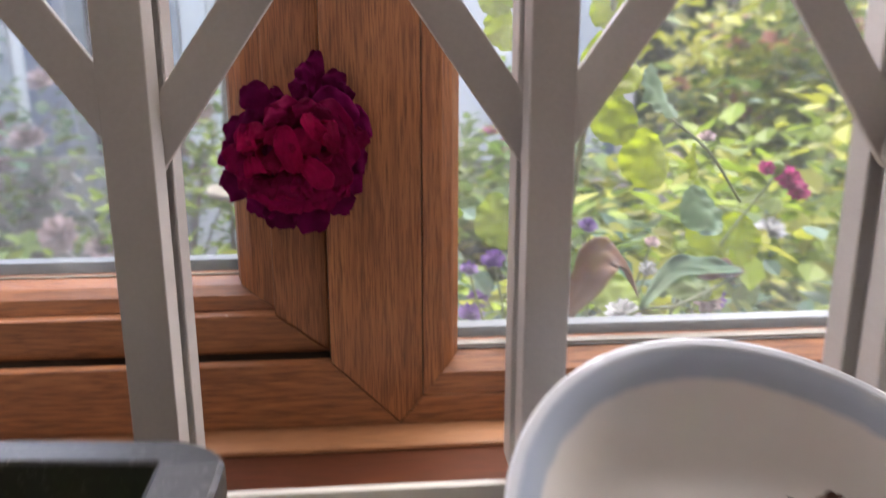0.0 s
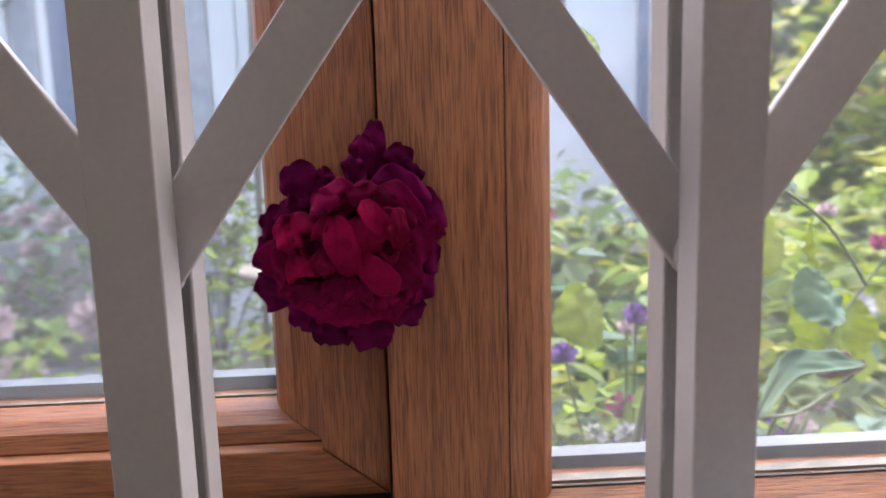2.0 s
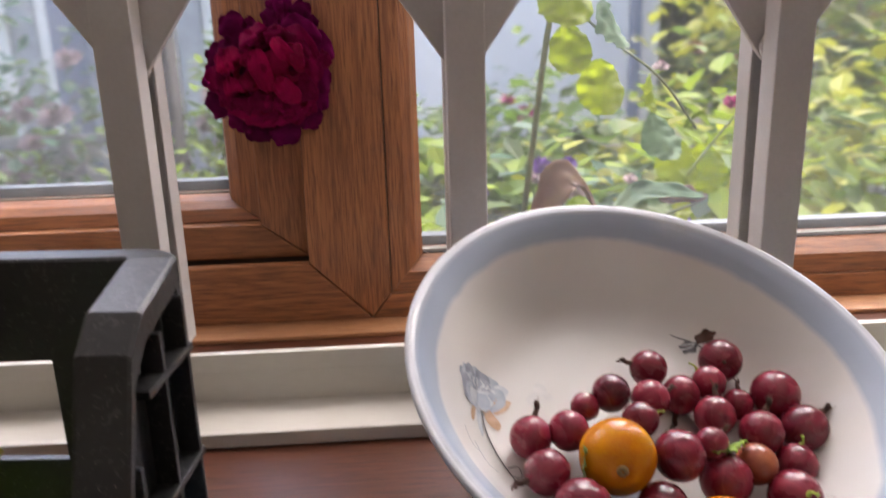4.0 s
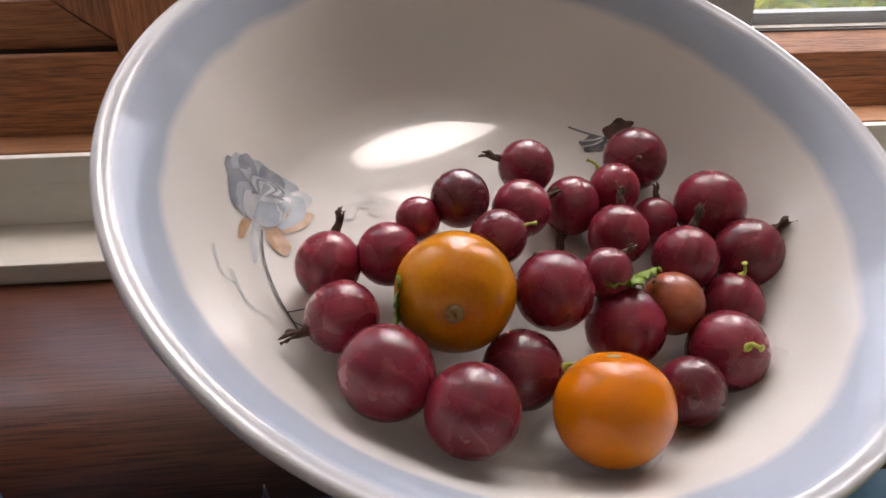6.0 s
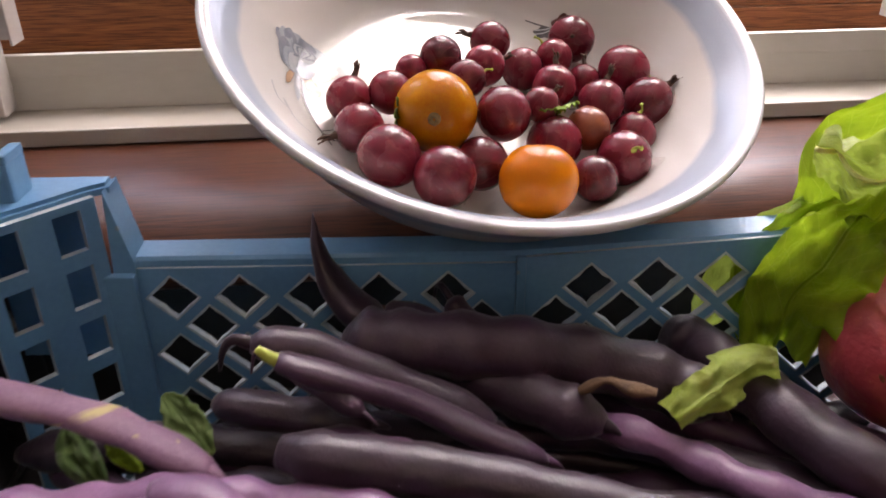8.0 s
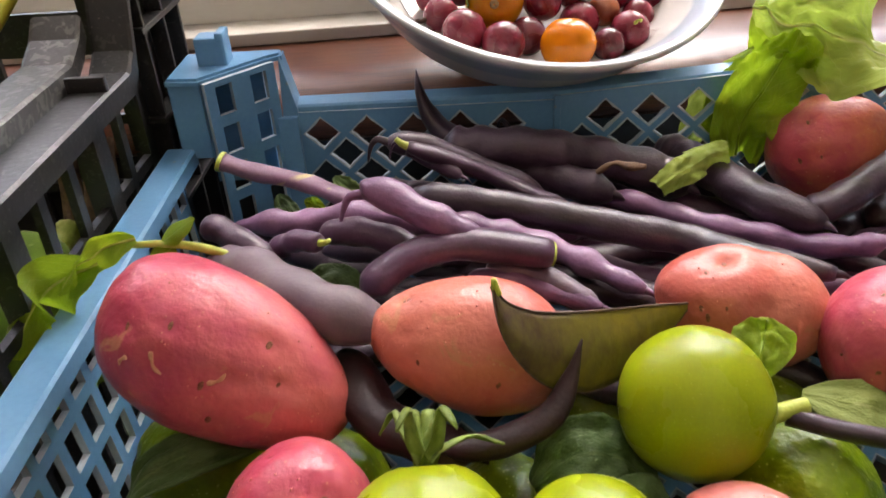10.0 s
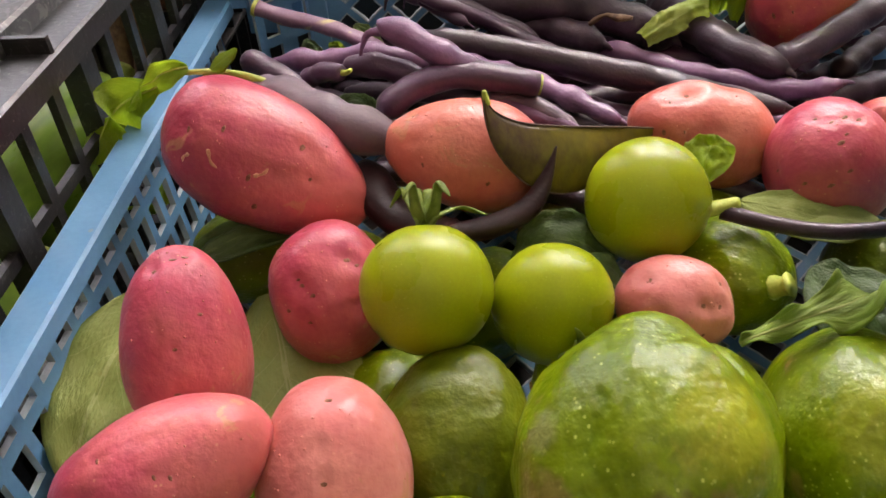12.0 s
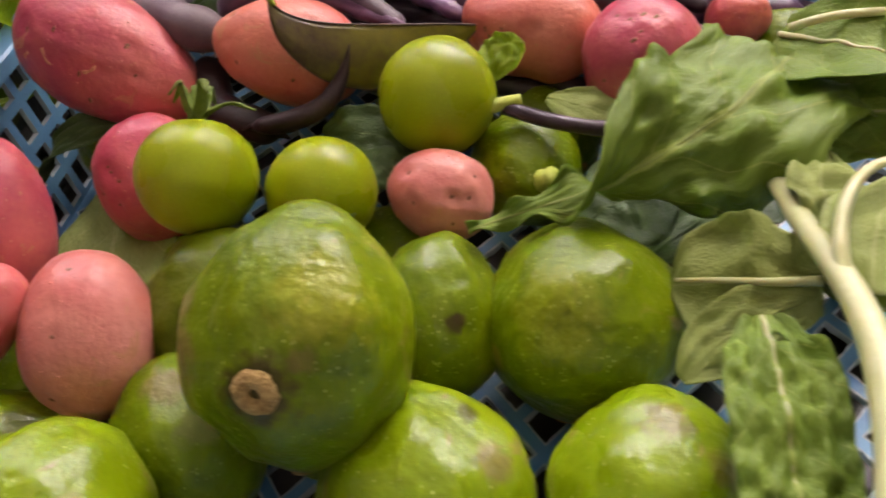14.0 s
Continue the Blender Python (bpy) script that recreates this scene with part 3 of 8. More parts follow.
    flat = Vector(np.cross(a, u))
    bm.normal_update()
    for f in bm.faces:
        if abs(f.normal.dot(flat)) < 0.5:
            f.material_index = 1
    return bm


def pierced(name, bm, material, edge, parent):
    """A pierced wall whose moulded openings have worn pale edges."""
    ob = part(name, bm, material, parent)
    ob.data.materials.append(edge)
    return ob


blue = empty("blue_crate", pose(0.0487, 0.170, 0.0, 0, 0, -4.6))
tagged(blue, "light blue plastic harvest crate with diamond-pattern openings", "crate")
BASE, UE, VE = 0.985, 0.340, -0.350


def rim_z(u):
    return 1.0680 + max(0.0, u - 0.112) * 0.068


pierced("crate_floor", lattice_wall(((-0.046, VE, BASE), (UE + 0.046, 0, 0), (0, -VE, 0)), (0.0205, 0.024), (0.0135, 0.016), "diamond", 0.0025), BLUE, WORN_BLUE, blue)
pierced("back_wall", lattice_wall(((-0.00265, -0.0060, 0.9817), (0.1152, 0, 0), (0, 0, 0.0832)), (0.0209, 0.0208), (0.0154, 0.0146), "diamond", 0.0024, True), BLUE, WORN_BLUE, blue)
pierced("back_wall", lattice_wall(((0.1146, -0.0060, 0.9926), (0.2184, 0, 0.0164), (0, 0, 0.0742)), (0.0202, 0.0208), (0.0154, 0.0146), "diamond", 0.0024, True), BLUE, WORN_BLUE, blue)
pierced("side_wall", lattice_wall(((-0.0440, -0.0400, BASE), (0, VE + 0.04, 0), (-0.004, 0, 0.071)), (0.0125, 0.0175), (0.0082, 0.0132), "rect", 0.0024), BLUE, WORN_BLUE, blue)
pierced("front_wall", lattice_wall(((-0.046, VE, BASE), (UE + 0.046, 0, 0), (0, 0, 0.0740)), (0.0206, 0.0230), (0.0142, 0.0158), "diamond", 0.0024), BLUE, WORN_BLUE, blue)
pierced("side_wall", lattice_wall(((UE, -0.002, BASE), (0, VE, 0), (0.004, 0, 0.0740)), (0.0125, 0.0175), (0.0082, 0.0132), "rect", 0.0024), BLUE, WORN_BLUE, blue)


def rim_strip(path, tall, lip):
    """A rim: flat top with a turned-down lip on both edges. path: places of the inner edge, each with its way to the outer edge."""
    bm = bmesh.new()
    rings = []
    for (p, w) in path:
        p, w = Vector(p), Vector(w)
        rings.append([bm.verts.new(q) for q in (p + Vector((0, 0, -lip)), p + Vector((0, 0, -0.001)), p + w * 0.08, p + w * 0.92, p + w + Vector((0, 0, -0.001)),
                                                 p + w + Vector((0, 0, -lip)), p + w * 0.90 + Vector((0, 0, -lip)), p + w * 0.90 + Vector((0, 0, -tall)),
                                                 p + w * 0.1 + Vector((0, 0, -tall)), p + w * 0.1 + Vector((0, 0, -lip)))])
    k = len(rings[0])
    for a, b in zip(rings, rings[1:]):
        for i in range(k):
            bm.faces.new((a[i], a[(i + 1) % k], b[(i + 1) % k], b[i]))
    bm.faces.new(rings[0])
    bm.faces.new(rings[-1][::-1])
    return bm


part("rim", rim_strip([((u, -0.0050, rim_z(u)), (0, 0.0115, 0.0005)) for u in (-0.004, 0.05, 0.098, 0.1005, 0.112, 0.15, 0.20, 0.27, UE)], 0.0022, 0.0065), BLUE, blue)
part("rim", rim_strip([((-0.0425, v, 1.0605 + 0.012 * (v + 0.03)), (-0.0130, 0, 0)) for v in (-0.029, -0.12, -0.20, VE)], 0.0022, 0.007), BLUE, blue)
part("rim", rim_strip([((UE, v, 1.0640), (0.0130, 0, 0)) for v in (0.004, -0.12, VE)], 0.0022, 0.007), BLUE, blue)
part("rim", rim_strip([((u, VE, 1.0600), (0, -0.0120, 0)) for u in (-0.050, 0.1, UE)], 0.0022, 0.007), BLUE, blue)
part("rib", box((0.1120, -0.0068, BASE), (0.1150, 0.0035, 1.067), 0.0004), BLUE, blue)


def corner_post(flip):
    """The raised corner with a pierced diagonal face, a cap and a stacking peg."""
    s = -1 if flip else 1

    def at(u):
        return s * u + (UE - 0.004 if flip else 0)

    top = 1.0915
    diag = lattice_wall(((at(-0.0335), -0.0310, BASE), (s * 0.0235, 0.0250, 0), (0, 0, 0.1042)), (0.0170, 0.0175), (0.0080, 0.0125), "rect", 0.0022)
    post = pierced("corner_post", diag, BLUE, WORN_BLUE, blue)
    bm = bmesh.new()
    ring = [(at(-0.0485), 0.0030), (at(-0.0485), -0.0305), (at(-0.0345), -0.0320), (at(-0.0105), -0.0065), (at(-0.0055), -0.0030), (at(-0.0055), 0.0030)]
    lo = [bm.verts.new((u, v, top - 0.0030)) for u, v in ring]
    hi = [bm.verts.new((u, v, top)) for u, v in ring]
    for i in range(len(ring)):
        j = (i + 1) % len(ring)
        bm.faces.new((lo[i], lo[j], hi[j], hi[i]))
    bm.faces.new(hi)
    bm.faces.new(lo[::-1])
    bmesh.ops.recalc_face_normals(bm, faces=bm.faces)
    bmesh.ops.bevel(bm, geom=[e for e in bm.edges if e.verts[0].co.z > top - 0.001 and e.verts[1].co.z > top - 0.001], offset=0.0012, segments=2, affect="EDGES")
    part("cap", bm, BLUE, post)
    a, b = sorted((at(-0.0480), at(-0.0350)))
    part("block", box((a, -0.0300, 1.0560), (b, -0.0275, top - 0.003), 0.0006), BLUE, post)
    a, b = sorted((at(-0.0480), at(-0.0455)))
    part("outer_face", box((a, -0.0280, 1.0560), (b, 0.0025, top - 0.003)), BLUE, post)
    a, b = sorted((at(-0.0455), at(-0.0160)))
    part("back_face", box((a, 0.0002, 1.0300), (b, 0.0025, top - 0.003)), BLUE, post)
    bm = bmesh.new()
    ring = [(at(-0.0063), top - 0.0012), (at(-0.0015), 1.0668), (at(-0.0015), 1.0590), (at(-0.0085), 1.0590)]
    n = [[bm.verts.new((u, v, z)) for u, z in ring] for v in (-0.0066, 0.0050)]
    for i in range(4):
        bm.faces.new((n[0][i], n[0][(i + 1) % 4], n[1][(i + 1) % 4], n[1][i]))
    bm.faces.new(n[0][::-1])
    bm.faces.new(n[1])
    part("slope", bm, BLUE, post)
    a, b = sorted((at(-0.0120), at(-0.0015)))
    part("panel", box((a, -0.0095, BASE), (b, -0.0066, 1.0640), 0.0005), BLUE, post)
    a, b = sorted((at(-0.0382), at(-0.0255)))
    bm = box((a, -0.0160, top - 0.001), (b, -0.0050, top + 0.0115), 0.0012)
    x0, x1 = sorted((at(-0.0290), at(-0.0255)))
    box((x0, -0.0160, top + 0.0105), (x1, -0.0050, top + 0.0135), 0.0008, bm)
    part("peg", bm, BLUE, post, "stacking peg on top of the corner")
    return post


corner_post(False)
corner_post(True)

# the black crate beside it
black = empty("black_crate", pose(-0.0075, 0.205, 0.0, 0, 0, -4.9))
tagged(black, "scuffed black plastic produce crate with slotted sides", "crate")
BB, LOW, HIGH = 0.980, 1.1000, 1.1785
pierced("crate_floor", lattice_wall(((-0.300, -0.400, BB), (0.298, 0, 0), (0, 0.400, 0)), (0.03, 0.03), (0.022, 0.022), "rect", 0.003), BLACK, BLACK, black)
pierced("side_wall", lattice_wall(((-0.006, -0.060, BB), (0, -0.340, 0), (0.002, 0, 0.117)), (0.0225, 0.039), (0.0180, 0.0345), "rect", 0.0030), BLACK, BLACK, black)
pierced("side_wall", lattice_wall(((-0.296, -0.002, BB), (0, -0.396, 0), (-0.002, 0, 0.117)), (0.0225, 0.039), (0.0180, 0.0345), "rect", 0.0030), BLACK, BLACK, black)
pierced("back_wall", lattice_wall(((-0.296, -0.001, BB), (0.292, 0, 0), (0, 0, 0.1080)), (0.0292, 0.036), (0.0240, 0.0310), "rect", 0.0030), BLACK, BLACK, black)
pierced("front_wall", lattice_wall(((-0.296, -0.400, BB), (0.292, 0, 0), (0, 0, 0.1170)), (0.0225, 0.039), (0.0180, 0.0345), "rect", 0.0030), BLACK, BLACK, black)
# back wall's raised part, with the hand hole
bm = box((-0.300, -0.004, 1.1430), (0.0020, -0.001, HIGH - 0.001))
box((-0.0430, -0.004, 1.0860), (0.0020, -0.001, 1.1435), 0, bm)
box((-0.300, -0.004, 1.0860), (-0.1500, -0.001, 1.1435), 0, bm)
box((-0.1500, -0.004, 1.0860), (-0.0430, -0.001, 1.1060), 0, bm)
part("hand_panel", bm, BLACK, black)
# side rim: high at the corner, then down a slope to the low rim
SLOPE = [(-0.002, HIGH), (-0.036, HIGH - 0.007), (-0.046, HIGH - 0.016), (-0.066, 1.1060), (-0.074, LOW), (-0.20, LOW), (-0.402, LOW)]
round_rim = [((u, -0.0050, HIGH), (0, 0.0110, 0)) for u in (-0.302, -0.15, -0.0125)]
round_rim += [((-0.0125, -0.0050 - 0.0004 * k, HIGH), (0.0165 * math.sin(radians(15 * k)), 0.0110 * math.cos(radians(15 * k)), 0)) for k in range(1, 6)]
round_rim += [((-0.0125, v, z), (0.0165, 0, 0)) for v, z in SLOPE[1:]]
part("rim", rim_strip(round_rim, 0.0028, 0.009), BLACK, black, "rounded rim with pale scuffs")
part("rim", rim_strip([((-0.289, v, z), (-0.0140, 0, 0)) for v, z in SLOPE], 0.0028, 0.009), BLACK, black)
part("rim", rim_strip([((u, -0.395, LOW), (0, -0.0140, 0)) for u in (-0.302, 0.003)], 0.0028, 0.009), BLACK, black)
bm = bmesh.new()
n = [[bm.verts.new((u, v, z)) for v, z in ((-0.002, HIGH - 0.003), (-0.036, HIGH - 0.010), (-0.046, HIGH - 0.019), (-0.066, 1.1030), (-0.062, 1.0800), (-0.062, BB), (-0.002, BB))] for u in (-0.0055, -0.0028)]
for i in range(7):
    bm.faces.new((n[0][i], n[0][(i + 1) % 7], n[1][(i + 1) % 7], n[1][i]))
bm.faces.new(n[0][::-1])
bm.faces.new(n[1])
part("corner_panel", bm, BLACK, black)
RAISED = [(-0.068, 1.1210), (-0.075, 1.1140), (-0.086, 1.1080), (-0.20, 1.1075), (-0.394, 1.1070)]
part("raised_rim", rim_strip([((-0.0310, v, z), (0.0195, 0, 0)) for v, z in RAISED], 0.0026, 0.0085), BLACK_WORN_LIT, black, "broad raised inner rim, scuffed and greyed for reflected window light")
for v in (-0.094, -0.196, -0.298):
    part("gusset", box((-0.0125, v - 0.0012, 1.0990), (0.0030, v + 0.0012, 1.1055), 0.0003), BLACK, black)
for v, z in ((-0.006, 1.166), (-0.026, 1.161), (-0.050, 1.130)):
    part("rib", box((-0.004, v - 0.0011, 0.99), (0.0042, v + 0.0011, z), 0.0004), BLACK, black)
for z in (1.146, 1.108, 1.070, 1.030):
    part("rib", box((-0.004, -0.040 if z > 1.13 else -0.054, z), (0.0048, -0.003, z + 0.0026), 0.0005), BLACK, black)
for v in (-0.104, -0.172, -0.240, -0.308):
    part("rib", box((-0.0085, v - 0.005, 0.985), (-0.0005, v + 0.005, LOW - 0.002)), BLACK, black)


# ---- the bowl ----
def bowl_material():
    m, n, l, p = nodes_of("glazed_bowl")
    co, sep = n.new("ShaderNodeTexCoord"), n.new("ShaderNodeSeparateXYZ")
    l.new(co.outputs["Object"], sep.inputs[0])
    xy = n.new("ShaderNodeCombineXYZ")
    l.new(sep.outputs["X"], xy.inputs["X"])
    l.new(sep.outputs["Y"], xy.inputs["Y"])
    length = n.new("ShaderNodeVectorMath")
    length.operation = "LENGTH"
    l.new(xy.outputs[0], length.inputs[0])
    wob = n.new("ShaderNodeTexNoise")
    wob.inputs["Scale"].default_value = 55
    l.new(co.outputs["Object"], wob.inputs["Vector"])
    add = n.new("ShaderNodeMath")
    add.operation = "MULTIPLY_ADD"
    add.inputs[1].default_value = 0.0022
    l.new(wob.outputs["Fac"], add.inputs[0])
    l.new(length.outputs["Value"], add.inputs[2])
    ramp = n.new("ShaderNodeValToRGB")
    ramp.color_ramp.interpolation = "LINEAR"
    rng = n.new("ShaderNodeMapRange")
    rng.inputs["From Min"].default_value, rng.inputs["From Max"].default_value = 0.075, 0.100
    l.new(add.outputs[0], rng.inputs["Value"])
    l.new(rng.outputs["Result"], ramp.inputs["Fac"])
    e = ramp.color_ramp.elements
    e[0].position, e[0].color = 0.30, (0.60, 0.595, 0.575, 1)
    # outermost stops paler than the blue glaze: the lip's window reflection, painted
    e[1].position, e[1].color = 0.86, (0.55, 0.57, 0.60, 1)
    for pos, c in ((0.37, (0.33, 0.385, 0.47, 1)), (0.62, (0.31, 0.365, 0.455, 1)), (0.72, (0.49, 0.52, 0.57, 1))):
        e.new(pos).color = c
    l.new(ramp.outputs["Color"], p.inputs["Base Color"])
    p.inputs["Roughness"].default_value = 0.35
    p.inputs["Coat Weight"].default_value, p.inputs["Coat Roughness"].default_value, p.inputs["Coat IOR"].default_value = 0.48, 0.045, 1.5
    p.inputs["Specular IOR Level"].default_value = 0.25
    return m


BOWL = bowl_material()
BOWL_M = Matrix.Translation((0.1608, 0.2182, 1.1263)) @ Vector((0, 0, 1)).rotation_difference(Vector((0.1379, -0.4470, 1.0))).to_matrix().to_4x4()
INNER = [(0.0000, -0.0388), (0.0300, -0.0388), (0.0500, -0.0387), (0.0580, -0.0381), (0.0635, -0.0355), (0.0680, -0.0305), (0.0725, -0.0245), (0.0770, -0.0180), (0.0810, -0.0120), (0.0855, -0.0063), (0.0890, -0.0027), (0.0906, -0.0017), (0.0914, -0.0007), (0.0922, -0.0010)]


def bowl_depth(r):
    return float(np.interp(r, [a for a, _ in INNER], [b for _, b in INNER]))


bowl = empty("bowl", BOWL_M)
tagged(bowl, "cream glazed bowl with blue-grey rim band and painted roses, tipped forward", "bowl")
profile = [(max(r, 0.0003), h) for r, h in INNER] + [(0.0932, -0.0003), (0.0942, -0.0003), (0.0948, -0.0010), (0.0949, -0.0022), (0.0944, -0.0034), (0.0915, -0.0070), (0.0860, -0.0140), (0.0805, -0.0220),
           (0.0755, -0.0295), (0.0710, -0.0355), (0.0650, -0.0405), (0.0560, -0.0428), (0.0470, -0.0430), (0.0460, -0.0535), (0.0440, -0.0540), (0.0430, -0.0430), (0.0003, -0.0425)]
v, f = turned(profile, 120)
pydata("body", v, f, BOWL, bowl)

DECAL_BLUE = surface("decal_blue", (0.30, 0.35, 0.42), (0.44, 0.48, 0.53), 180, 0.15, 0.0)
DECAL_PALE = surface("decal_pale", (0.43, 0.47, 0.52), (0.56, 0.59, 0.61), 200, 0.15, 0.0)
DECAL_SHADE = surface("decal_shade", (0.19, 0.22, 0.27), (0.33, 0.36, 0.41), 220, 0.15, 0.0)
DECAL_INK = surface("decal_ink", (0.06, 0.06, 0.07), (0.16, 0.16, 0.17), 200, 0.2, 0.0)
DECAL_TAN = surface("decal_tan", (0.38, 0.24, 0.14), (0.58, 0.42, 0.30), 200, 0.15, 0.0)
DECAL_BROWN = surface("decal_brown", (0.055, 0.028, 0.022), (0.13, 0.065, 0.05), 250, 0.2, 0.0)


PRINT_UP = Vector((-0.02, 0.9998))
PRINT_SIDE = Vector((0.9998, 0.02))


ARC_R = np.linspace(0.0, INNER[-1][0], 200)
ARC_S = np.concatenate([[0.0], np.cumsum(np.hypot(np.diff(ARC_R), np.diff([bowl_depth(r) for r in ARC_R])))])


def on_glaze(centre, a, b, lift):
    """A place on the inside of the bowl, a across and b up from a centre, measured along the glaze."""
    home = Vector(centre)
    out = home.normalized()
    round_ = Vector((-out.y, out.x))
    off = PRINT_SIDE * a + PRINT_UP * b
    r = float(np.interp(np.interp(home.length, ARC_R, ARC_S) + off.dot(out), ARC_S, ARC_R))
    p = out * r + round_ * off.dot(round_)
    return (p.x, p.y, bowl_depth(p.length) + lift)


def print_on_bowl(name, outline, centre, material, label="", lift=0.00025):
    """A printed shape laid on the glaze: outline in metres round a centre given in the bowl's plane."""
    verts, faces = [], []
    k = len(outline)
    for s in (0.0, 0.34, 0.67, 1.0):
        verts += [on_glaze(centre, a * s, b * s, lift) for a, b in outline]
    for i in range(3):
        for j in range(k):
            faces.append((i * k + j, i * k + (j + 1) % k, (i + 1) * k + (j + 1) % k, (i + 1) * k + j))
    return pydata(name, verts, faces, material, bowl, label)


def petal_outline(w, h, tilt=0.0, at=(0, 0), point=1.0, count=18, frill=0.0):
    c, s = math.cos(radians(tilt)), math.sin(radians(tilt))
    out = []
    for k in range(count):
        a = 2 * math.pi * k / count
        x, y = w * math.sin(a), h * math.cos(a) * (point if math.cos(a) > 0 else 1)
        q = 1 + frill * math.sin(a * 5)
        out.append((at[0] + (x * c - y * s) * q, at[1] + (x * s + y * c) * q))
    return out


def stroke(points, wide):
    c = spline([(a, b, 0) for a, b in points], 14)
    t = np.gradient(c, axis=0)
    t /= np.linalg.norm(t, axis=1)[:, None]
    n = np.stack([-t[:, 1], t[:, 0]], 1)
    return [tuple(p[:2] + q * wide) for p, q in zip(c, n)], [tuple(p[:2] - q * wide) for p, q in zip(c, n)]


def inked(name, points, centre, material=DECAL_INK, wide=0.00022, lift=0.0005):
    a, b = stroke(points, wide)
    verts = [on_glaze(centre, p[0], p[1], lift) for p in a + b]
    k = len(a)
    return pydata(name, verts, [(i, i + 1, k + i + 1, k + i) for i in range(k - 1)], material, bowl)


# painted rose: the flower's middle, and its stem running down to the foot of the bowl
ROSE_AT = (-0.0626, 0.0098)
for w, h, tilt, at, m, z in ((0.0020, 0.0068, 62, (-0.0112, 0.0036), DECAL_SHADE, 0.00020), (0.0024, 0.0072, 44, (-0.0090, 0.0058), DECAL_BLUE, 0.00024), (0.0026, 0.0070, 24, (-0.0062, 0.0078), DECAL_SHADE, 0.00028), (0.0032, 0.0062, 6, (-0.0022, 0.0090), DECAL_BLUE, 0.00024),
                             (0.0034, 0.0060, -14, (0.0026, 0.0088), DECAL_SHADE, 0.00028), (0.0030, 0.0070, -36, (0.0070, 0.0070), DECAL_BLUE, 0.00024), (0.0026, 0.0076, -60, (0.0106, 0.0030), DECAL_PALE, 0.00028), (0.0108, 0.0100, 0, (0.0004, -0.0006), DECAL_BLUE, 0.00034),
                             (0.0036, 0.0086, 20, (-0.0070, -0.0026), DECAL_SHADE, 0.00040), (0.0044, 0.0086, -24, (0.0070, -0.0022), DECAL_BLUE, 0.00040), (0.0040, 0.0074, 8, (-0.0040, -0.0038), DECAL_BLUE, 0.00046), (0.0060, 0.0070, 0, (0.0004, -0.0044), DECAL_PALE, 0.00052), (0.0034, 0.0056, -10, (0.0022, -0.0050), DECAL_BLUE, 0.00058),
                             (0.0054, 0.0042, 0, (0.0008, 0.0046), DECAL_SHADE, 0.00060), (0.0046, 0.0034, 0, (0.0009, 0.0045), DECAL_PALE, 0.00064), (0.0033, 0.0026, 8, (0.0010, 0.0050), DECAL_SHADE, 0.00068), (0.0024, 0.0018, 0, (0.0011, 0.0050), DECAL_PALE, 0.00072), (0.0011, 0.0009, 0, (0.0013, 0.0053), DECAL_SHADE, 0.00076),
                             (0.0048, 0.0016, 12, (0.0014, 0.0010), DECAL_SHADE, 0.00066), (0.0044, 0.0012, 12, (0.0015, 0.0002), DECAL_PALE, 0.00070),
                             (0.0020, 0.0070, -46, (0.0098, -0.0066), DECAL_TAN, 0.00030), (0.0013, 0.0060, 172, (-0.0038, -0.0156), DECAL_TAN, 0.00030), (0.0024, 0.0072, 212, (0.0050, -0.0150), DECAL_TAN, 0.00030), (0.0010, 0.0090, 186, (-0.0004, -0.0190), DECAL_PALE, 0.00030)):
    fan = 0.70 if z < 0.00029 else 1.0
    print_on_bowl("printed_petal", petal_outline(1.05 * w / fan ** 0.6, 0.76 * fan * h, tilt, (1.05 * fan ** 0.3 * at[0], 0.80 * at[1]), 0.95, 20, 0.05), ROSE_AT, m, "faded blue-grey and tan printed rose" if w > 0.01 else "", z)
inked("printed_stem", [(0.0010, -0.0100), (0.0022, -0.0190), (0.0060, -0.0300), (0.0120, -0.0410)], ROSE_AT, DECAL_INK, 0.0003)
inked("printed_stem", [(0.0080, -0.0345), (0.0130, -0.0330), (0.0138, -0.0380), (0.0098, -0.0370)], ROSE_AT, DECAL_INK, 0.0002)
inked("printed_stem", [(-0.0110, -0.0250), (-0.0070, -0.0330), (-0.0030, -0.0330), (-0.0050, -0.0290), (-0.0005, -0.0370), (0.0050, -0.0380)], ROSE_AT, DECAL_PALE, 0.0003)
for pts in ([(-0.0052, 0.0046), (-0.0030, 0.0012), (0.0030, 0.0008), (0.0062, 0.0040)], [(-0.0060, -0.0010), (-0.0048, -0.0070), (0.0002, -0.0112)], [(0.0066, -0.0010), (0.0056, -0.0068), (0.0006, -0.0112)], [(-0.0106, -0.0004), (-0.0080, -0.0060), (-0.0040, -0.0100)]):
    inked("printed_line", pts, ROSE_AT, DECAL_SHADE, 0.00012, 0.0009)
BUD_AT = (-0.0361, 0.0151)
DECAL_FAINT = surface("decal_faint", (0.57, 0.575, 0.57), (0.645, 0.64, 0.625), 200, 0.15, 0.0)
for w, h, at, m in ((0.0030, 0.0036, (0, 0), DECAL_FAINT), (0.0022, 0.0026, (-0.0042, -0.0055), DECAL_FAINT), (0.0020, 0.0022, (0.0034, -0.0040), DECAL_FAINT)):
    print_on_bowl("printed_bud", petal_outline(w, h, 0, at), BUD_AT, m)
LEAF_AT = (0.0392, 0.0460)
print_on_bowl("printed_leaf", petal_outline(0.0046, 0.0027, 14, (0.0042, 0.0018), 1.2, 24, 0.16), LEAF_AT, DECAL_BROWN, "dark brown printed leaf")
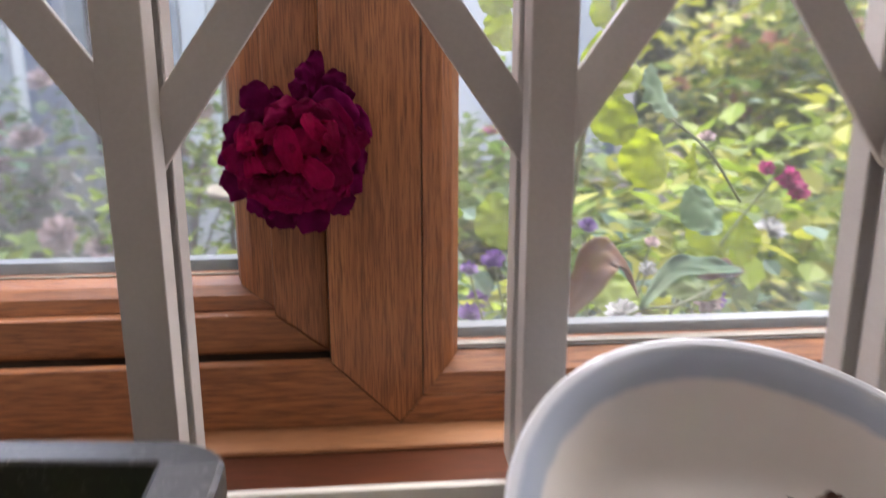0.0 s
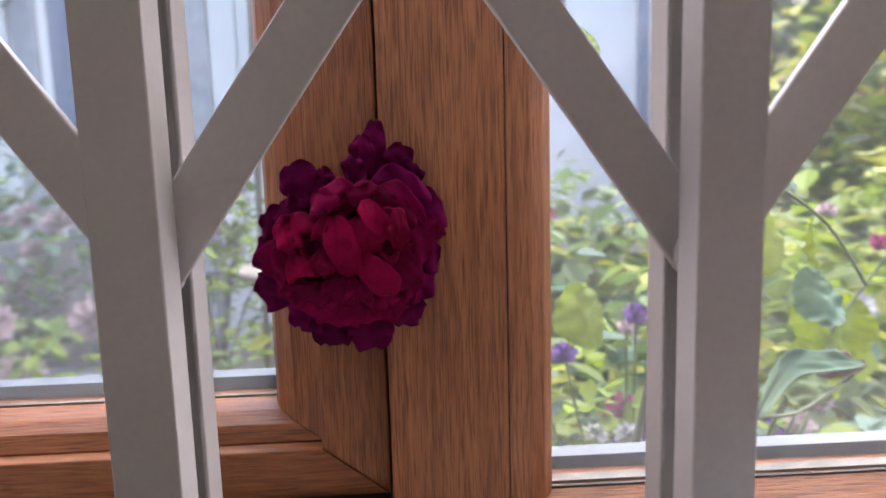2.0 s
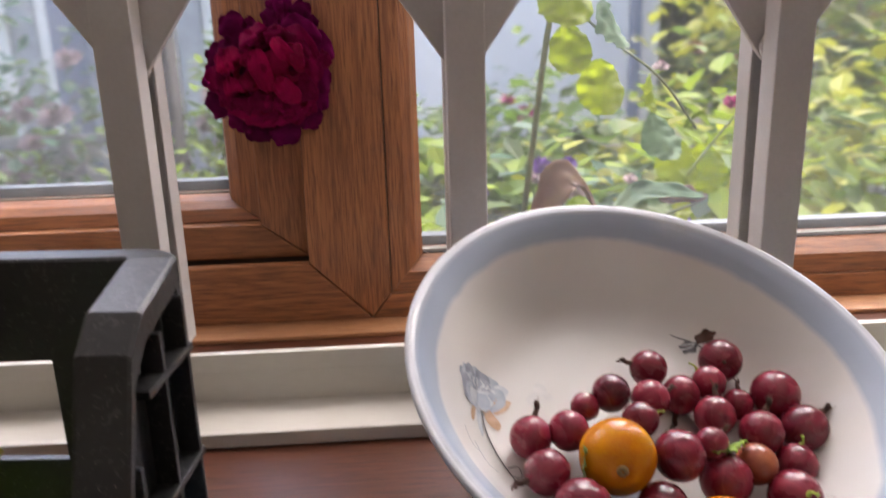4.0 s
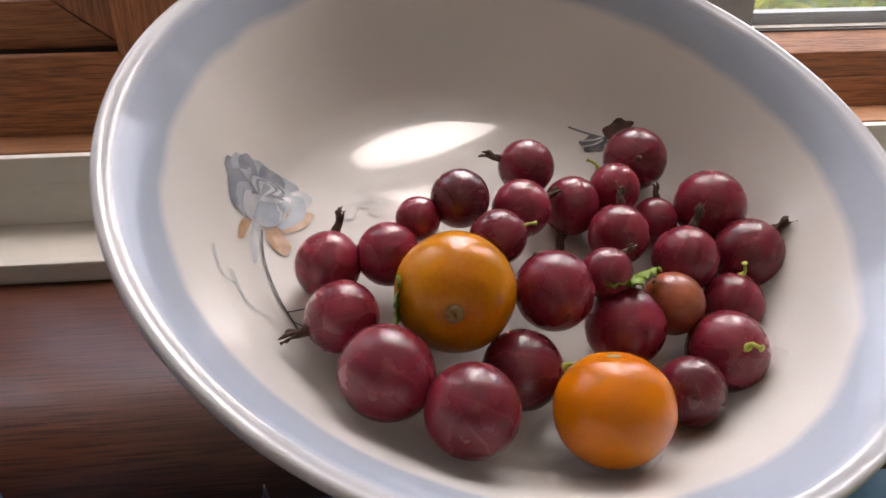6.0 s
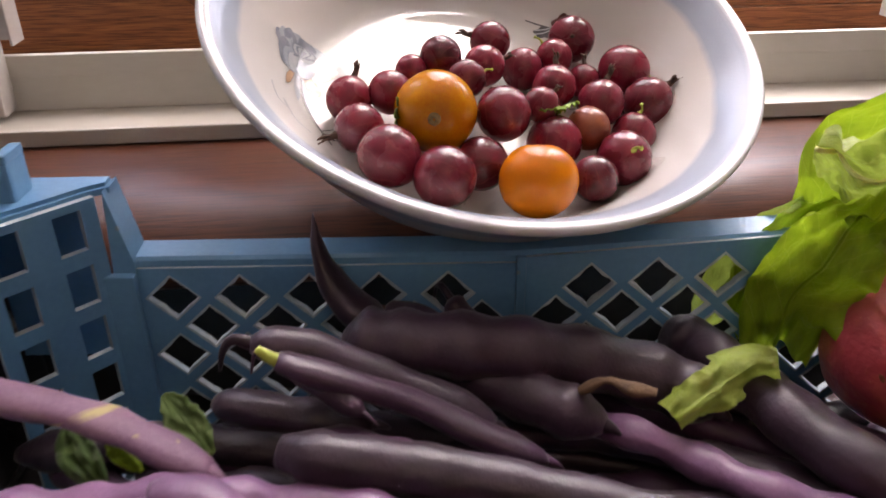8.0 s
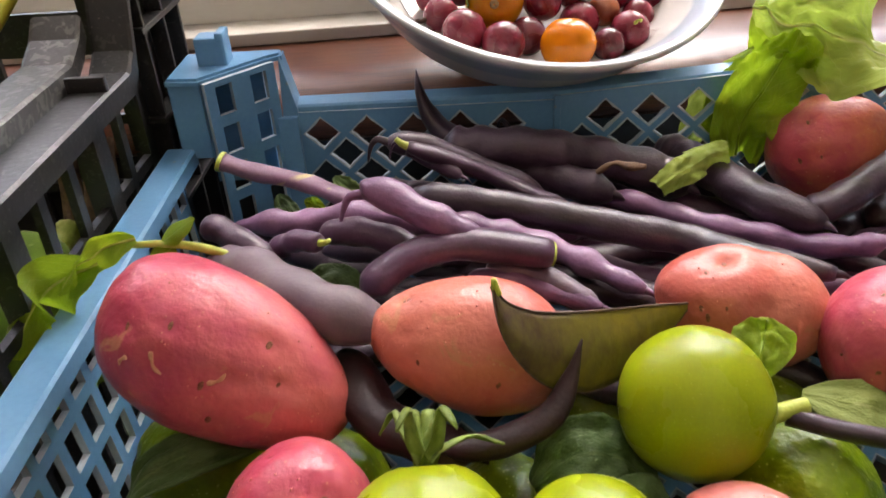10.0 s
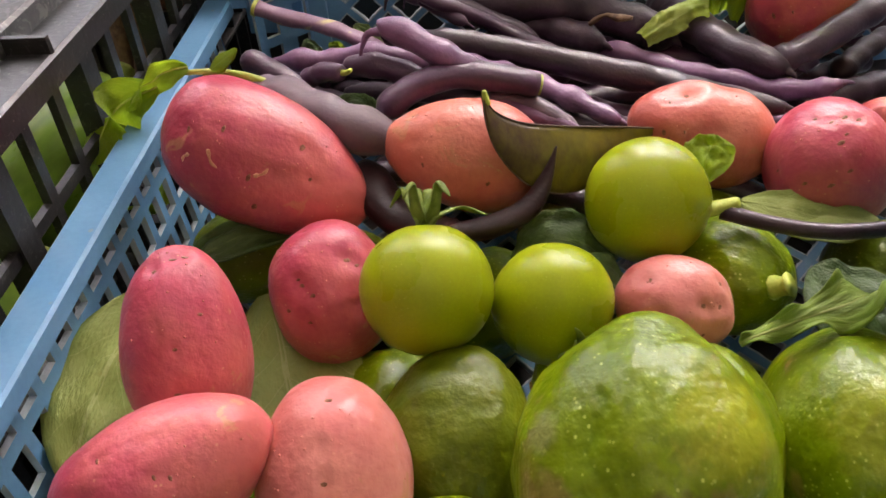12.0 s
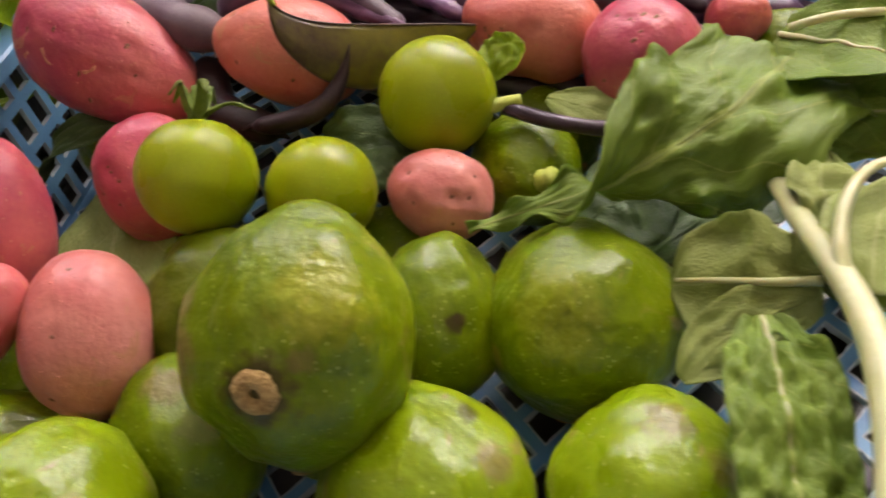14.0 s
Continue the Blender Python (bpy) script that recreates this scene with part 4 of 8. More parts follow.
print_on_bowl("printed_leaf", petal_outline(0.0042, 0.0030, 20, (-0.0042, -0.0026), 1.2, 24, 0.16), LEAF_AT, DECAL_INK, "grey-black printed leaf")
for pts in ([(-0.0085, -0.0040), (-0.0045, -0.0030), (-0.0010, -0.0010)], [(-0.0080, -0.0015), (-0.0045, -0.0010), (-0.0010, -0.0002)]):
    inked("printed_vein", pts, LEAF_AT, DECAL_PALE, 0.0003, 0.0006)
inked("printed_stem", [(-0.0110, 0.0045), (-0.0060, 0.0020), (-0.0010, -0.0005), (0.0040, -0.0060)], LEAF_AT, DECAL_INK, 0.0003)


# ---- fruit in the bowl ----
def berry_material():
    m = surface("gooseberry_skin", (0.066, 0.003, 0.012), (0.225, 0.016, 0.036), 110, 0.27, 0.06, 700, subsurface=0.12, vary=0.42, contrast=0.75, specks=(0.26, 0.09, 0.10), speck_scale=420, speck_size=0.10)
    n, l = m.node_tree.nodes, m.node_tree.links
    p = n["Principled BSDF"]
    co, sep, at = n.new("ShaderNodeTexCoord"), n.new("ShaderNodeSeparateXYZ"), n.new("ShaderNodeMath")
    at.operation = "ARCTAN2"
    l.new(co.outputs["Object"], sep.inputs[0])
    l.new(sep.outputs["Y"], at.inputs[0])
    l.new(sep.outputs["Z"], at.inputs[1])
    sn, up = n.new("ShaderNodeMath"), n.new("ShaderNodeMath")
    up.operation, sn.operation = "MULTIPLY", "SINE"
    up.inputs[1].default_value = 9.0
    # veins that wander and fade
    wander, sway = n.new("ShaderNodeTexNoise"), n.new("ShaderNodeMath")
    wander.inputs["Scale"].default_value, wander.inputs["Detail"].default_value = 160.0, 4.0
    l.new(co.outputs["Object"], wander.inputs["Vector"])
    sway.operation = "MULTIPLY_ADD"
    sway.inputs[1].default_value = 0.55
    l.new(wander.outputs["Fac"], sway.inputs[0])
    l.new(at.outputs[0], sway.inputs[2])
    l.new(sway.outputs[0], up.inputs[0])
    l.new(up.outputs[0], sn.inputs[0])
    rng = n.new("ShaderNodeMapRange")
    rng.inputs["From Min"].default_value, rng.inputs["From Max"].default_value = 0.93, 1.0
    rng.inputs["To Max"].default_value = 0.20
    l.new(sn.outputs[0], rng.inputs["Value"])
    mix = n.new("ShaderNodeMix")
    mix.data_type = "RGBA"
    mix.inputs["B"].default_value = (0.34, 0.085, 0.085, 1)
    old = p.inputs["Base Color"].links[0].from_socket
    l.new(rng.outputs["Result"], mix.inputs["Factor"])
    l.new(old, mix.inputs["A"])
    l.new(mix.outputs["Result"], p.inputs["Base Color"])
    return m


BERRY = berry_material()
BERRY_PALE = surface("gooseberry_skin_pale", (0.16, 0.020, 0.012), (0.34, 0.105, 0.040), 120, 0.30, 0.05, 700, subsurface=0.35, coat=0.15)
STALK_GREEN = surface("green_stalk", (0.27, 0.36, 0.035), (0.50, 0.56, 0.11), 300, 0.55, 0.2, 900)
LEAFLET = surface("green_leaflet", (0.16, 0.30, 0.02), (0.32, 0.46, 0.05), 300, 0.5, 0.2, 900, translucent=0.3)
STALK_DARK = surface("dried_calyx", (0.022, 0.008, 0.006), (0.105, 0.045, 0.024), 420, 0.75, 0.5, 900)
rnd = random.Random(4)


def berry(centre, r, tail, kind="dark", pale=False):
    """A gooseberry: round fruit with a withered calyx or a green stalk at its end."""
    ob = empty("gooseberry", Matrix.Translation(centre) @ frame_of(tail, (0.1, 0.2, 1) if abs(tail[2]) < 0.9 else (1, 0, 0)))
    tagged(ob, "translucent amber-red gooseberry in the bowl" if pale else "dark red gooseberry lying in the bowl", "gooseberry", "gooseberries in the bowl")
    k = 1.0 + 0.05 * rnd.random()
    s = rnd.random() * 20

    def shape(d):
        q = r * (1 + 0.012 * noise.noise(Vector(d * 2) + Vector((s, 0, 0))))
        return (d[0] * q * k, d[1] * q, d[2] * q)

    v, f = ball(shape, 18, 28)
    pydata("fruit", v, f, BERRY_PALE if pale else BERRY, ob)
    if kind == "dark":
        L = r * (0.55 + 0.35 * rnd.random())
        b = rnd.uniform(-0.25, 0.25)
        strips = []
        for k in range(5):
            # shrivelled sepals twisted together
            q, w = k * 1.257 + s, rnd.uniform(0.7, 1.1)
            y, z = 0.07 * r * math.cos(q), 0.07 * r * math.sin(q)
            strips.append(tube([(r * 0.95, 1.2 * y, 1.2 * z), (r + L * 0.30, 0.8 * y + b * L * 0.3, 0.8 * z), (r + L * 0.65, 1.5 * y + b * L * 0.8, 1.5 * z), (r + L * w, (1.0 + 1.3 * w) * y + b * L * 1.6, (0.4 + 1.2 * w) * z - 0.1 * L)], lambda t: r * (0.095 - 0.075 * t + 0.03 * math.sin(9 * t + q)), 10, 6))
        v, f, u = merged(strips)
        pydata("calyx", v, f, STALK_DARK, ob, "dark withered calyx")
    elif kind == "green":
        L = r * (0.34 + 0.22 * rnd.random())
        h = rnd.uniform(-0.4, 0.5)
        v, f, u = tube([(r * 0.96, 0, 0), (r + L * 0.35, 0.1 * L, 0.1 * L), (r + L * 0.8, 0.3 * h * L, -0.05 * L), (r + L * 1.05, 0.7 * h * L, -0.2 * L)], lambda t: r * (0.062 - 0.02 * t + 0.10 * math.exp(-t / 0.10) + 0.055 * math.exp(-((t - 0.93) / 0.10) ** 2)), 18, 8)
        pydata("stalk", v, f, STALK_GREEN, ob, "fresh green stalk")
    elif kind == "plain":
        v, f, u = tube([(r * 0.97, 0, 0), (r * 1.02, 0, 0), (r * 1.06, 0.01 * r, 0)], lambda t: r * (0.11 - 0.05 * t), 4, 8)
        pydata("stalk_scar", v, f, STALK_DARK, ob, "dark stalk scar")
    elif kind == "leafy":
        for a in range(5):
            q = a * 1.256 + 0.4
            c, t = math.cos(q), math.sin(q)
            reach = (0.62, 0.95, 0.55, 0.70, 0.85)[a]
            blade("leaflet", [(r * 0.98, 0, 0), (r * 1.25, 0.35 * r * c * reach, 0.35 * r * t * reach), (r * (1.15 + 0.25 * (a % 2)), 0.95 * r * c * reach, 0.95 * r * t * reach)], r * 0.26, [(0, -t, c), (0, -t, c)], LEAFLET, ob, "fresh green leafy calyx", 12, 7, 0.35, 0.0010, 5, a)
    return ob


BERRIES = [
    ((0.1653, 0.2470, 1.1090), 0.0076, (-1, 0.1, 0.35), "dark"), ((0.1990, 0.2560, 1.1067), 0.0091, (-0.2, -0.9, 0.35), "plain"), ((0.1446, 0.2270, 1.1090), 0.0074, (0.2, 0.9, -0.2), "plain"),
    ((0.1603, 0.2280, 1.1050), 0.0075, (0.9, 0.4, 0.2), "dark"), ((0.1767, 0.2397, 1.1001), 0.0078, (-0.35, -0.4, -0.9), "dark"), ((0.1893, 0.2430, 1.1032), 0.0070, (-0.6, 0.5, 0.7), "green"),
    ((0.1339, 0.2240, 1.1054), 0.0056, (0.1, 1, 0), "plain"), ((0.2161, 0.2402, 1.0980), 0.0097, (0.9, -0.1, -0.25), "green"), ((0.2002, 0.2388, 1.0950), 0.0062, (0.1, 0.4, 1), "dark"),
    ((0.1861, 0.2272, 1.0967), 0.0080, (0.15, 0.5, 0.9), "dark"), ((0.2021, 0.2206, 1.0920), 0.0085, (0.3, 0.4, 0.85), "dark"), ((0.2214, 0.2255, 1.0900), 0.0093, (0.75, 0.15, 0.6), "dark"),
    ((0.1261, 0.2160, 1.1002), 0.0077, (0.2, 0.8, -0.3), "plain"), ((0.1517, 0.2121, 1.1050), 0.0066, (0.9, 0.0, 0.35), "green"), ((0.1118, 0.2157, 1.0983), 0.0079, (0.3, 0.5, 0.85), "dark"),
    ((0.1630, 0.2013, 1.0960), 0.0092, (-0.4, 0.3, 0.8), "plain"), ((0.1769, 0.2069, 1.0967), 0.0062, (0.6, 0.3, 0.5), "dark"), ((0.1937, 0.2057, 1.0880), 0.0076, (-0.6, 0.1, 0.7), "plain", True),
    ((0.2130, 0.2132, 1.0822), 0.0080, (0.25, 0.2, 0.9), "green"), ((0.1149, 0.1990, 1.0937), 0.0083, (-0.85, -0.35, -0.1), "dark"), ((0.1238, 0.1814, 1.0904), 0.0099, (0.75, -0.5, -0.35), "green"),
    ((0.1402, 0.1722, 1.0865), 0.0097, (0.5, 0.4, -0.75), "dark"), ((0.1537, 0.1890, 1.0835), 0.0090, (0.85, -0.3, 0.2), "green"), ((0.1811, 0.2020, 1.0847), 0.0096, (0.0, 0.3, 0.95), "leafy"),
    ((0.2040, 0.1955, 1.0803), 0.0096, (0.05, -0.75, 0.6), "green"), ((0.1911, 0.1844, 1.0781), 0.0077, (0.3, 0.2, -0.9), "plain"),
]
for b in BERRIES:
    berry(*b)

TOMATO = surface("orange_tomato", (0.50, 0.125, 0.001), (0.57, 0.175, 0.002), 60, 0.20, 0.02, 900, subsurface=0.08, coat=0.05, spec=0.3, contrast=0.7)
TOMATO_TURN = surface("turning_tomato", (0.44, 0.115, 0.001), (0.53, 0.24, 0.003), 45, 0.18, 0.02, 900, subsurface=0.1, coat=0.05, spec=0.3, contrast=0.5)
GREEN_TOMATO = surface("green_tomato", (0.205, 0.255, 0.004), (0.295, 0.365, 0.008), 40, 0.28, 0.02, 1100, subsurface=0.12, spec=0.3, specks=(0.36, 0.42, 0.06), speck_scale=900, speck_size=0.18)
SEPAL = surface("green_sepal", (0.10, 0.17, 0.020), (0.22, 0.30, 0.05), 300, 0.6, 0.4, 800, translucent=0.2)
CORK = surface("corky_scar", (0.16, 0.10, 0.03), (0.36, 0.25, 0.09), 700, 0.7, 0.4, 1500)


def tomato(name, centre, r, top, material, label, group, squash=0.93, lobes=0.012, seed=0.0):
    ob = empty(name, Matrix.Translation(centre) @ frame_of(top, (0, 1, 0.2)))
    tagged(ob, label, "tomato", group)

    def shape(d):
        a = math.atan2(d[2], d[1])
        side = math.sqrt(max(0.0, 1 - d[0] ** 2))
        q = r * (1 + lobes * math.cos(5 * a + seed) * side + 0.015 * noise.noise(Vector(d * 1.5) + Vector((seed, 0, 0))))
        dip = 1 - 0.10 * math.exp(-((1 - d[0]) / 0.03)) if d[0] > 0.5 else 1.0
        return (d[0] * q * squash * dip, d[1] * q, d[2] * q)

    v, f = ball(shape, 26, 40)
    pydata("fruit", v, f, material, ob)
    return ob


t = tomato("cherry_tomato", (0.1401, 0.1997, 1.0980), 0.0137, (-0.13, -0.98, 0.144), TOMATO_TURN, "ripening orange-green cherry tomato among the gooseberries", "tomatoes in the bowl", 0.97, 0.008, 1.0)
v, f = turned([(0.0004, 0.0003), (0.0014, 0.0004), (0.0019, 0.0001), (0.0021, -0.0006)], 20)
scar = pydata("scar", v, f, CORK, t, "greenish blossom scar")
scar.matrix_basis = Matrix.Translation((0.0131, 0, 0)) @ pose(0, 0, 0, 0, 90, 0)
inside = t.matrix_world.inverted()
for tip, mid in (((0.1262, 0.1900, 1.1010), (0.1275, 0.1960, 1.0995)), ((0.1262, 0.1895, 1.0955), (0.1272, 0.1962, 1.0965)), ((0.1275, 0.1930, 1.1050), (0.1278, 0.1985, 1.1020))):
    blade("sepal", [tuple(inside @ Vector(p)) for p in ((0.1300, 0.2060, 1.0990), mid, tip)], 0.0016, [(0, 0.3, 1), (0, 0.3, 1)], SEPAL, t, "", 8, 5, 0.2, 0.0004, 2, tip[2])
t = tomato("cherry_tomato", (0.1696, 0.1735, 1.0833), 0.0126, (0.02, 0.35, 0.94), TOMATO, "ripe orange cherry tomato wet from washing", "tomatoes in the bowl", 0.94, 0.007, 2.0)
scar = pydata("scar", *turned([(0.0003, -0.0004), (0.0010, 0.0003), (0.0015, 0.0002), (0.0018, -0.0005)], 14), CORK, t)
scar.matrix_basis = Matrix.Translation((0.0109, 0, 0)) @ pose(0, 0, 0, 0, 90, 0)

# washing water gathered round the lowest fruit
WATER = clear_glass("water", (0.985, 0.975, 0.97), 0.02)


def puddle(x, y, z, r, seed):
    """A low puddle on the glaze with a rounded edge, under a fruit at a place in the room."""
    a, b, _ = BOWL_M.inverted() @ Vector((x, y, z))
    g = random.Random(seed)
    p1, p2, p3 = (g.uniform(0, 6.3) for _ in range(3))
    verts, faces = [], []
    for s in (0.0, 0.4, 0.7, 0.86, 0.94, 0.98, 1.0):
        for k in range(48):
            q = 2 * math.pi * k / 48
            d = s * r * (1 + 0.10 * math.sin(2 * q + p1) + 0.07 * math.sin(3 * q + p2) + 0.03 * math.sin(7 * q + p3))
            u, w = a + d * math.cos(q), b + d * math.sin(q)
            verts.append((u, w, bowl_depth(math.hypot(u, w)) + 0.0002 + 0.0015 * math.sqrt(max(0.0, 1 - s ** 5))))
    for i in range(6):
        for k in range(48):
            faces.append((i * 48 + k, (i + 1) * 48 + k, (i + 1) * 48 + (k + 1) % 48, i * 48 + (k + 1) % 48))
    ob = pydata("water_puddle", verts, faces, WATER)
    ob.matrix_world = BOWL_M
    ob.visible_shadow = False
    return tagged(ob, "small puddle of clear water in the bowl", "water", "puddles in the bowl")


puddle(0.1710, 0.1735, 1.0833, 0.0135, 1)
puddle(0.1925, 0.1835, 1.0781, 0.0092, 2)
puddle(0.2060, 0.1950, 1.0803, 0.0100, 3)

# ---- the rose on the window frame ----
def rose_material(name, low, high):
    return surface(name, low, high, 60, 0.75, 0.10, 900, translucent=0.12, contrast=0.7, vary=0.30, spec=0.06)


PETAL = rose_material("crimson_petal", (0.095, 0.0006, 0.028), (0.215, 0.0014, 0.050))
PETAL_IN = rose_material("inner_petal", (0.125, 0.0007, 0.026), (0.285, 0.0018, 0.050))
PETAL_DARK = rose_material("outer_petal", (0.062, 0.0006, 0.030), (0.15, 0.0012, 0.060))
rose = empty("rose", pose(-0.0085, 0.4400, 1.2180))
tagged(rose, "full crimson-purple rose bloom fixed against the window frame", "rose")
rr = random.Random(11)


def petal(root, tip, width, material, cup, curl, seed, wave=0.0020):
    """A broad cupped petal from its root to its tip, with its edge rolled outwards."""
    root, tip = np.array(root, float), np.array(tip, float)
    d = tip - root
    side = np.cross(d, (0, -1, 0.001))
    side /= np.linalg.norm(side) + 1e-9
    n = np.cross(side, d / np.linalg.norm(d))
    n = n if n[1] < 0 else -n
    return blade("petal", [root, root + 0.35 * d + n * cup * 0.9, root + 0.75 * d + n * cup, tip - n * curl], width, [side, side], material, rose, "", 18, 17, 0.16, wave, 2.6, seed,
                 lambda u: min(1.0, 0.50 + 1.0 * u) * math.sqrt(max(0.02, 1 - max(0.0, (u - 0.55) / 0.455) ** 2.2)), 0.0011, 0.0003)


def bloom_petal(root, tip, width, near, material, cup=0.003, curl=0.002, wave=0.0012):
    """A petal of the bloom: root and tip in tenths of a millimetre right of and above its middle, near: their reach into the room in mm."""
    petal((root[0] * 1e-4, -near[0] * 1e-3, root[1] * 1e-4), (tip[0] * 1e-4, -near[1] * 1e-3, tip[1] * 1e-4), width * 1e-4, material, cup, curl, rr.random() * 50, wave)


def rolled(middle, r0, r1, start, span, near, material, roll=0.0012):
    """A rolled petal: a curved wall round a middle that flares to a wavy free edge; radii in tenths of a millimetre, near in mm, angles in degrees."""
    cols, rows, s = 22, 9, rr.random() * 40
    verts, faces = [], []
    for k in range(cols):
        u = k / (cols - 1)
        a = radians(start + span * u)
        end = min(1.0, math.sin(math.pi * (0.04 + 0.92 * u)) ** 0.55)
        for q in range(rows):
            t = q / (rows - 1)
            r = r0 + (r1 - r0) * t ** 1.7 * (0.55 + 0.45 * end) + 9 * t * noise.noise(Vector((u * 3.2, t, s))) + 5 * t * t * math.sin(9 * u + s)
            d = near[0] + (near[1] - near[0]) * (1 - (1 - t) ** 1.5) * (0.35 + 0.65 * end) + 1.1 * t * noise.noise(Vector((u * 4, 5.0, s)))
            d -= roll * 1000 * max(0.0, t - 0.72) ** 2 * 12
            verts.append(((middle[0] + r * math.cos(a)) * 1e-4, -d * 1e-3, (middle[1] + r * math.sin(a)) * 1e-4))
    for k in range(cols - 1):
        for q in range(rows - 1):
            o = k * rows + q
            faces.append((o, o + 1, o + rows + 1, o + rows))
    ob = pydata("petal", verts, faces, material, rose)
    ob.modifiers.new("thickness", "SOLIDIFY").thickness = 0.0003


def whorl(middle, rings, material):
    """Rolled petals set round one middle: each ring has a count, the radii of root and rim, and their reach."""
    for count, r0, r1, near in rings:
        turn = rr.uniform(0, 360)
        for q in range(count):
            rolled((middle[0] + rr.uniform(-24, 24), middle[1] + rr.uniform(-24, 24)), r0 * rr.uniform(0.9, 1.1), r1 * rr.uniform(0.85, 1.15), turn + 360 * q / count + rr.uniform(-25, 25), 360 / count + rr.uniform(20, 70), (near[0], near[1] + rr.uniform(-1.5, 1.5)), material)


# outer petals, from the tuft at the top round by the right
for root, tip, width, near in (((118, 289), (124, 540), 46, (-4, -3)), ((75, 289), (70, 485), 52, (-2, 1)), ((54, 278), (27, 410), 46, (2, 5)), ((182, 289), (236, 440), 62, (-3, 0)), ((225, 268), (289, 364), 54, (-3, 0)),
                               ((-107, 214), (-214, 375), 82, (2, 5)), ((-64, 235), (-91, 358), 46, (0, 3)), ((140, 160), (280, 326), 122, (5, 10)), ((182, 107), (385, 214), 104, (3, 6)), ((182, 0), (364, 43), 110, (2, 4)),
                               ((160, -86), (348, -96), 104, (1, 2)), ((140, -128), (278, -278), 78, (1, 2)), ((54, -171), (96, -380), 92, (3, 5)), ((-32, -171), (-107, -353), 92, (3, 6)), ((-107, -150), (-209, -278), 86, (3, 6)),
                               ((-160, -86), (-385, -148), 88, (0, -1)), ((-193, 0), (-364, 43), 84, (4, 7)), ((-182, 86), (-316, 193), 74, (5, 8)), ((-140, 160), (-257, 225), 64, (6, 9))):
    bloom_petal(root, tip, width, near, PETAL_DARK, 0.0016, 0.0006, 0.0022)
# broad petals that close the middle
for root, tip in (((-120, -160), (-120, 180)), ((0, -180), (0, 200)), ((120, -170), (140, 190)), ((-200, 0), (180, 20))):
    bloom_petal(root, tip, 130, (5, 8), PETAL_DARK, 0.0020, 0.0006, 0.0010)
# the second round, nearer
for root, tip, width, near in (((0, 160), (-107, 257), 84, (8, 15)), ((43, 171), (21, 278), 88, (8, 15)), ((96, 160), (140, 289), 84, (9, 15)), ((140, 128), (225, 235), 104, (10, 18)), ((182, 43), (310, 107), 106, (9, 16)),
                               ((171, -43), (289, -43), 112, (7, 13)), ((118, -107), (225, -193), 104, (7, 13)), ((54, -128), (75, -257), 104, (7, 13)), ((-32, -107), (-43, -268), 94, (7, 13)), ((-107, -86), (-160, -214), 94, (7, 13)),
                               ((-160, -43), (-257, -128), 84, (7, 13)), ((-171, 43), (-321, 0), 84, (8, 14)), ((-160, 107), (-278, 128), 78, (8, 15))):
    bloom_petal(root, tip, width, near, PETAL, 0.0024, 0.0010, 0.0022)
# the heart: broad folded petals on one side of it, a dark hollow ringed by small ones on the other
for root, tip, width, near in (((309, 65), (149, 295), 80, (10, 15)), ((173, 60), (262, -107), 64, (12, 17)), ((105, -85), (155, -207), 58, (10, 14)), ((-12, -47), (-50, -187), 72, (9, 13)), ((47, -66), (42, -187), 58, (9, 14)),
                               ((8, 235), (-50, 295), 72, (12, 16)), ((85, 235), (71, 301), 62, (12, 16)), ((-50, 201), (-89, 264), 60, (13, 18)), ((-128, -76), (-157, -183), 66, (9, 13)), ((-196, -85), (-225, -163), 60, (9, 12)),
                               ((221, -124), (250, -183), 52, (8, 11)), ((309, 148), (357, 70), 56, (9, 13))):
    bloom_petal(root, tip, width, near, PETAL, 0.0036, 0.0028, 0.0010)
for root, tip, width, near in (((27, -61), (-36, 172), 64, (13, 20)), ((95, 21), (56, 162), 78, (14, 19)), ((192, 97), (78, 235), 44, (18, 24)), ((214, 46), (204, 191), 40, (19, 25)), ((56, 21), (194, -107), 60, (16, 23)),
                               ((-148, 109), (-177, 177), 58, (10, 17)), ((-206, 50), (-225, 148), 50, (10, 17)), ((-89, 89), (-70, 162), 44, (11, 19)), ((-118, -47), (-70, 50), 46, (12, 18)), ((-177, -56), (-196, 12), 54, (10, 16))):
    bloom_petal(root, tip, width, near, PETAL_IN, 0.0042, 0.0036, 0.0008)
whorl((-128, 60), ((3, 70, 112, (7, 16)), (2, 40, 74, (8, 16))), PETAL_IN)
for middle, r0, r1, start, span, near in (((173, 50), 26, 48, 195, 150, (19, 25)), ((183, 148), 40, 70, 20, 110, (15, 22)), ((17, 225), 36, 62, 60, 130, (11, 17)), ((-89, -134), 40, 72, 200, 120, (9, 15)), ((8, -144), 30, 62, 150, 140, (9, 15)), ((134, -153), 34, 66, -40, 130, (9, 15))):
    rolled(middle, r0, r1, start, span, near, PETAL_IN, 0.0018)
for k in range(14):
    a, d = rr.uniform(0, 6.283), 230 * math.sqrt(rr.random())
    bloom_petal((d * math.cos(a), d * math.sin(a)), (d * math.cos(a) + rr.uniform(-90, 90), d * math.sin(a) + rr.uniform(-60, 110)), 60, (3, 8), PETAL, 0.0016, 0.0008, 0.0016)
v, f, u = tube([(0.002, 0.009, 0.0), (0.0, 0.002, 0.0), (0, -0.003, 0)], lambda t: 0.009 * (1 - 0.3 * t), 6, 12)
pydata("receptacle", v, f, PETAL_DARK, rose)


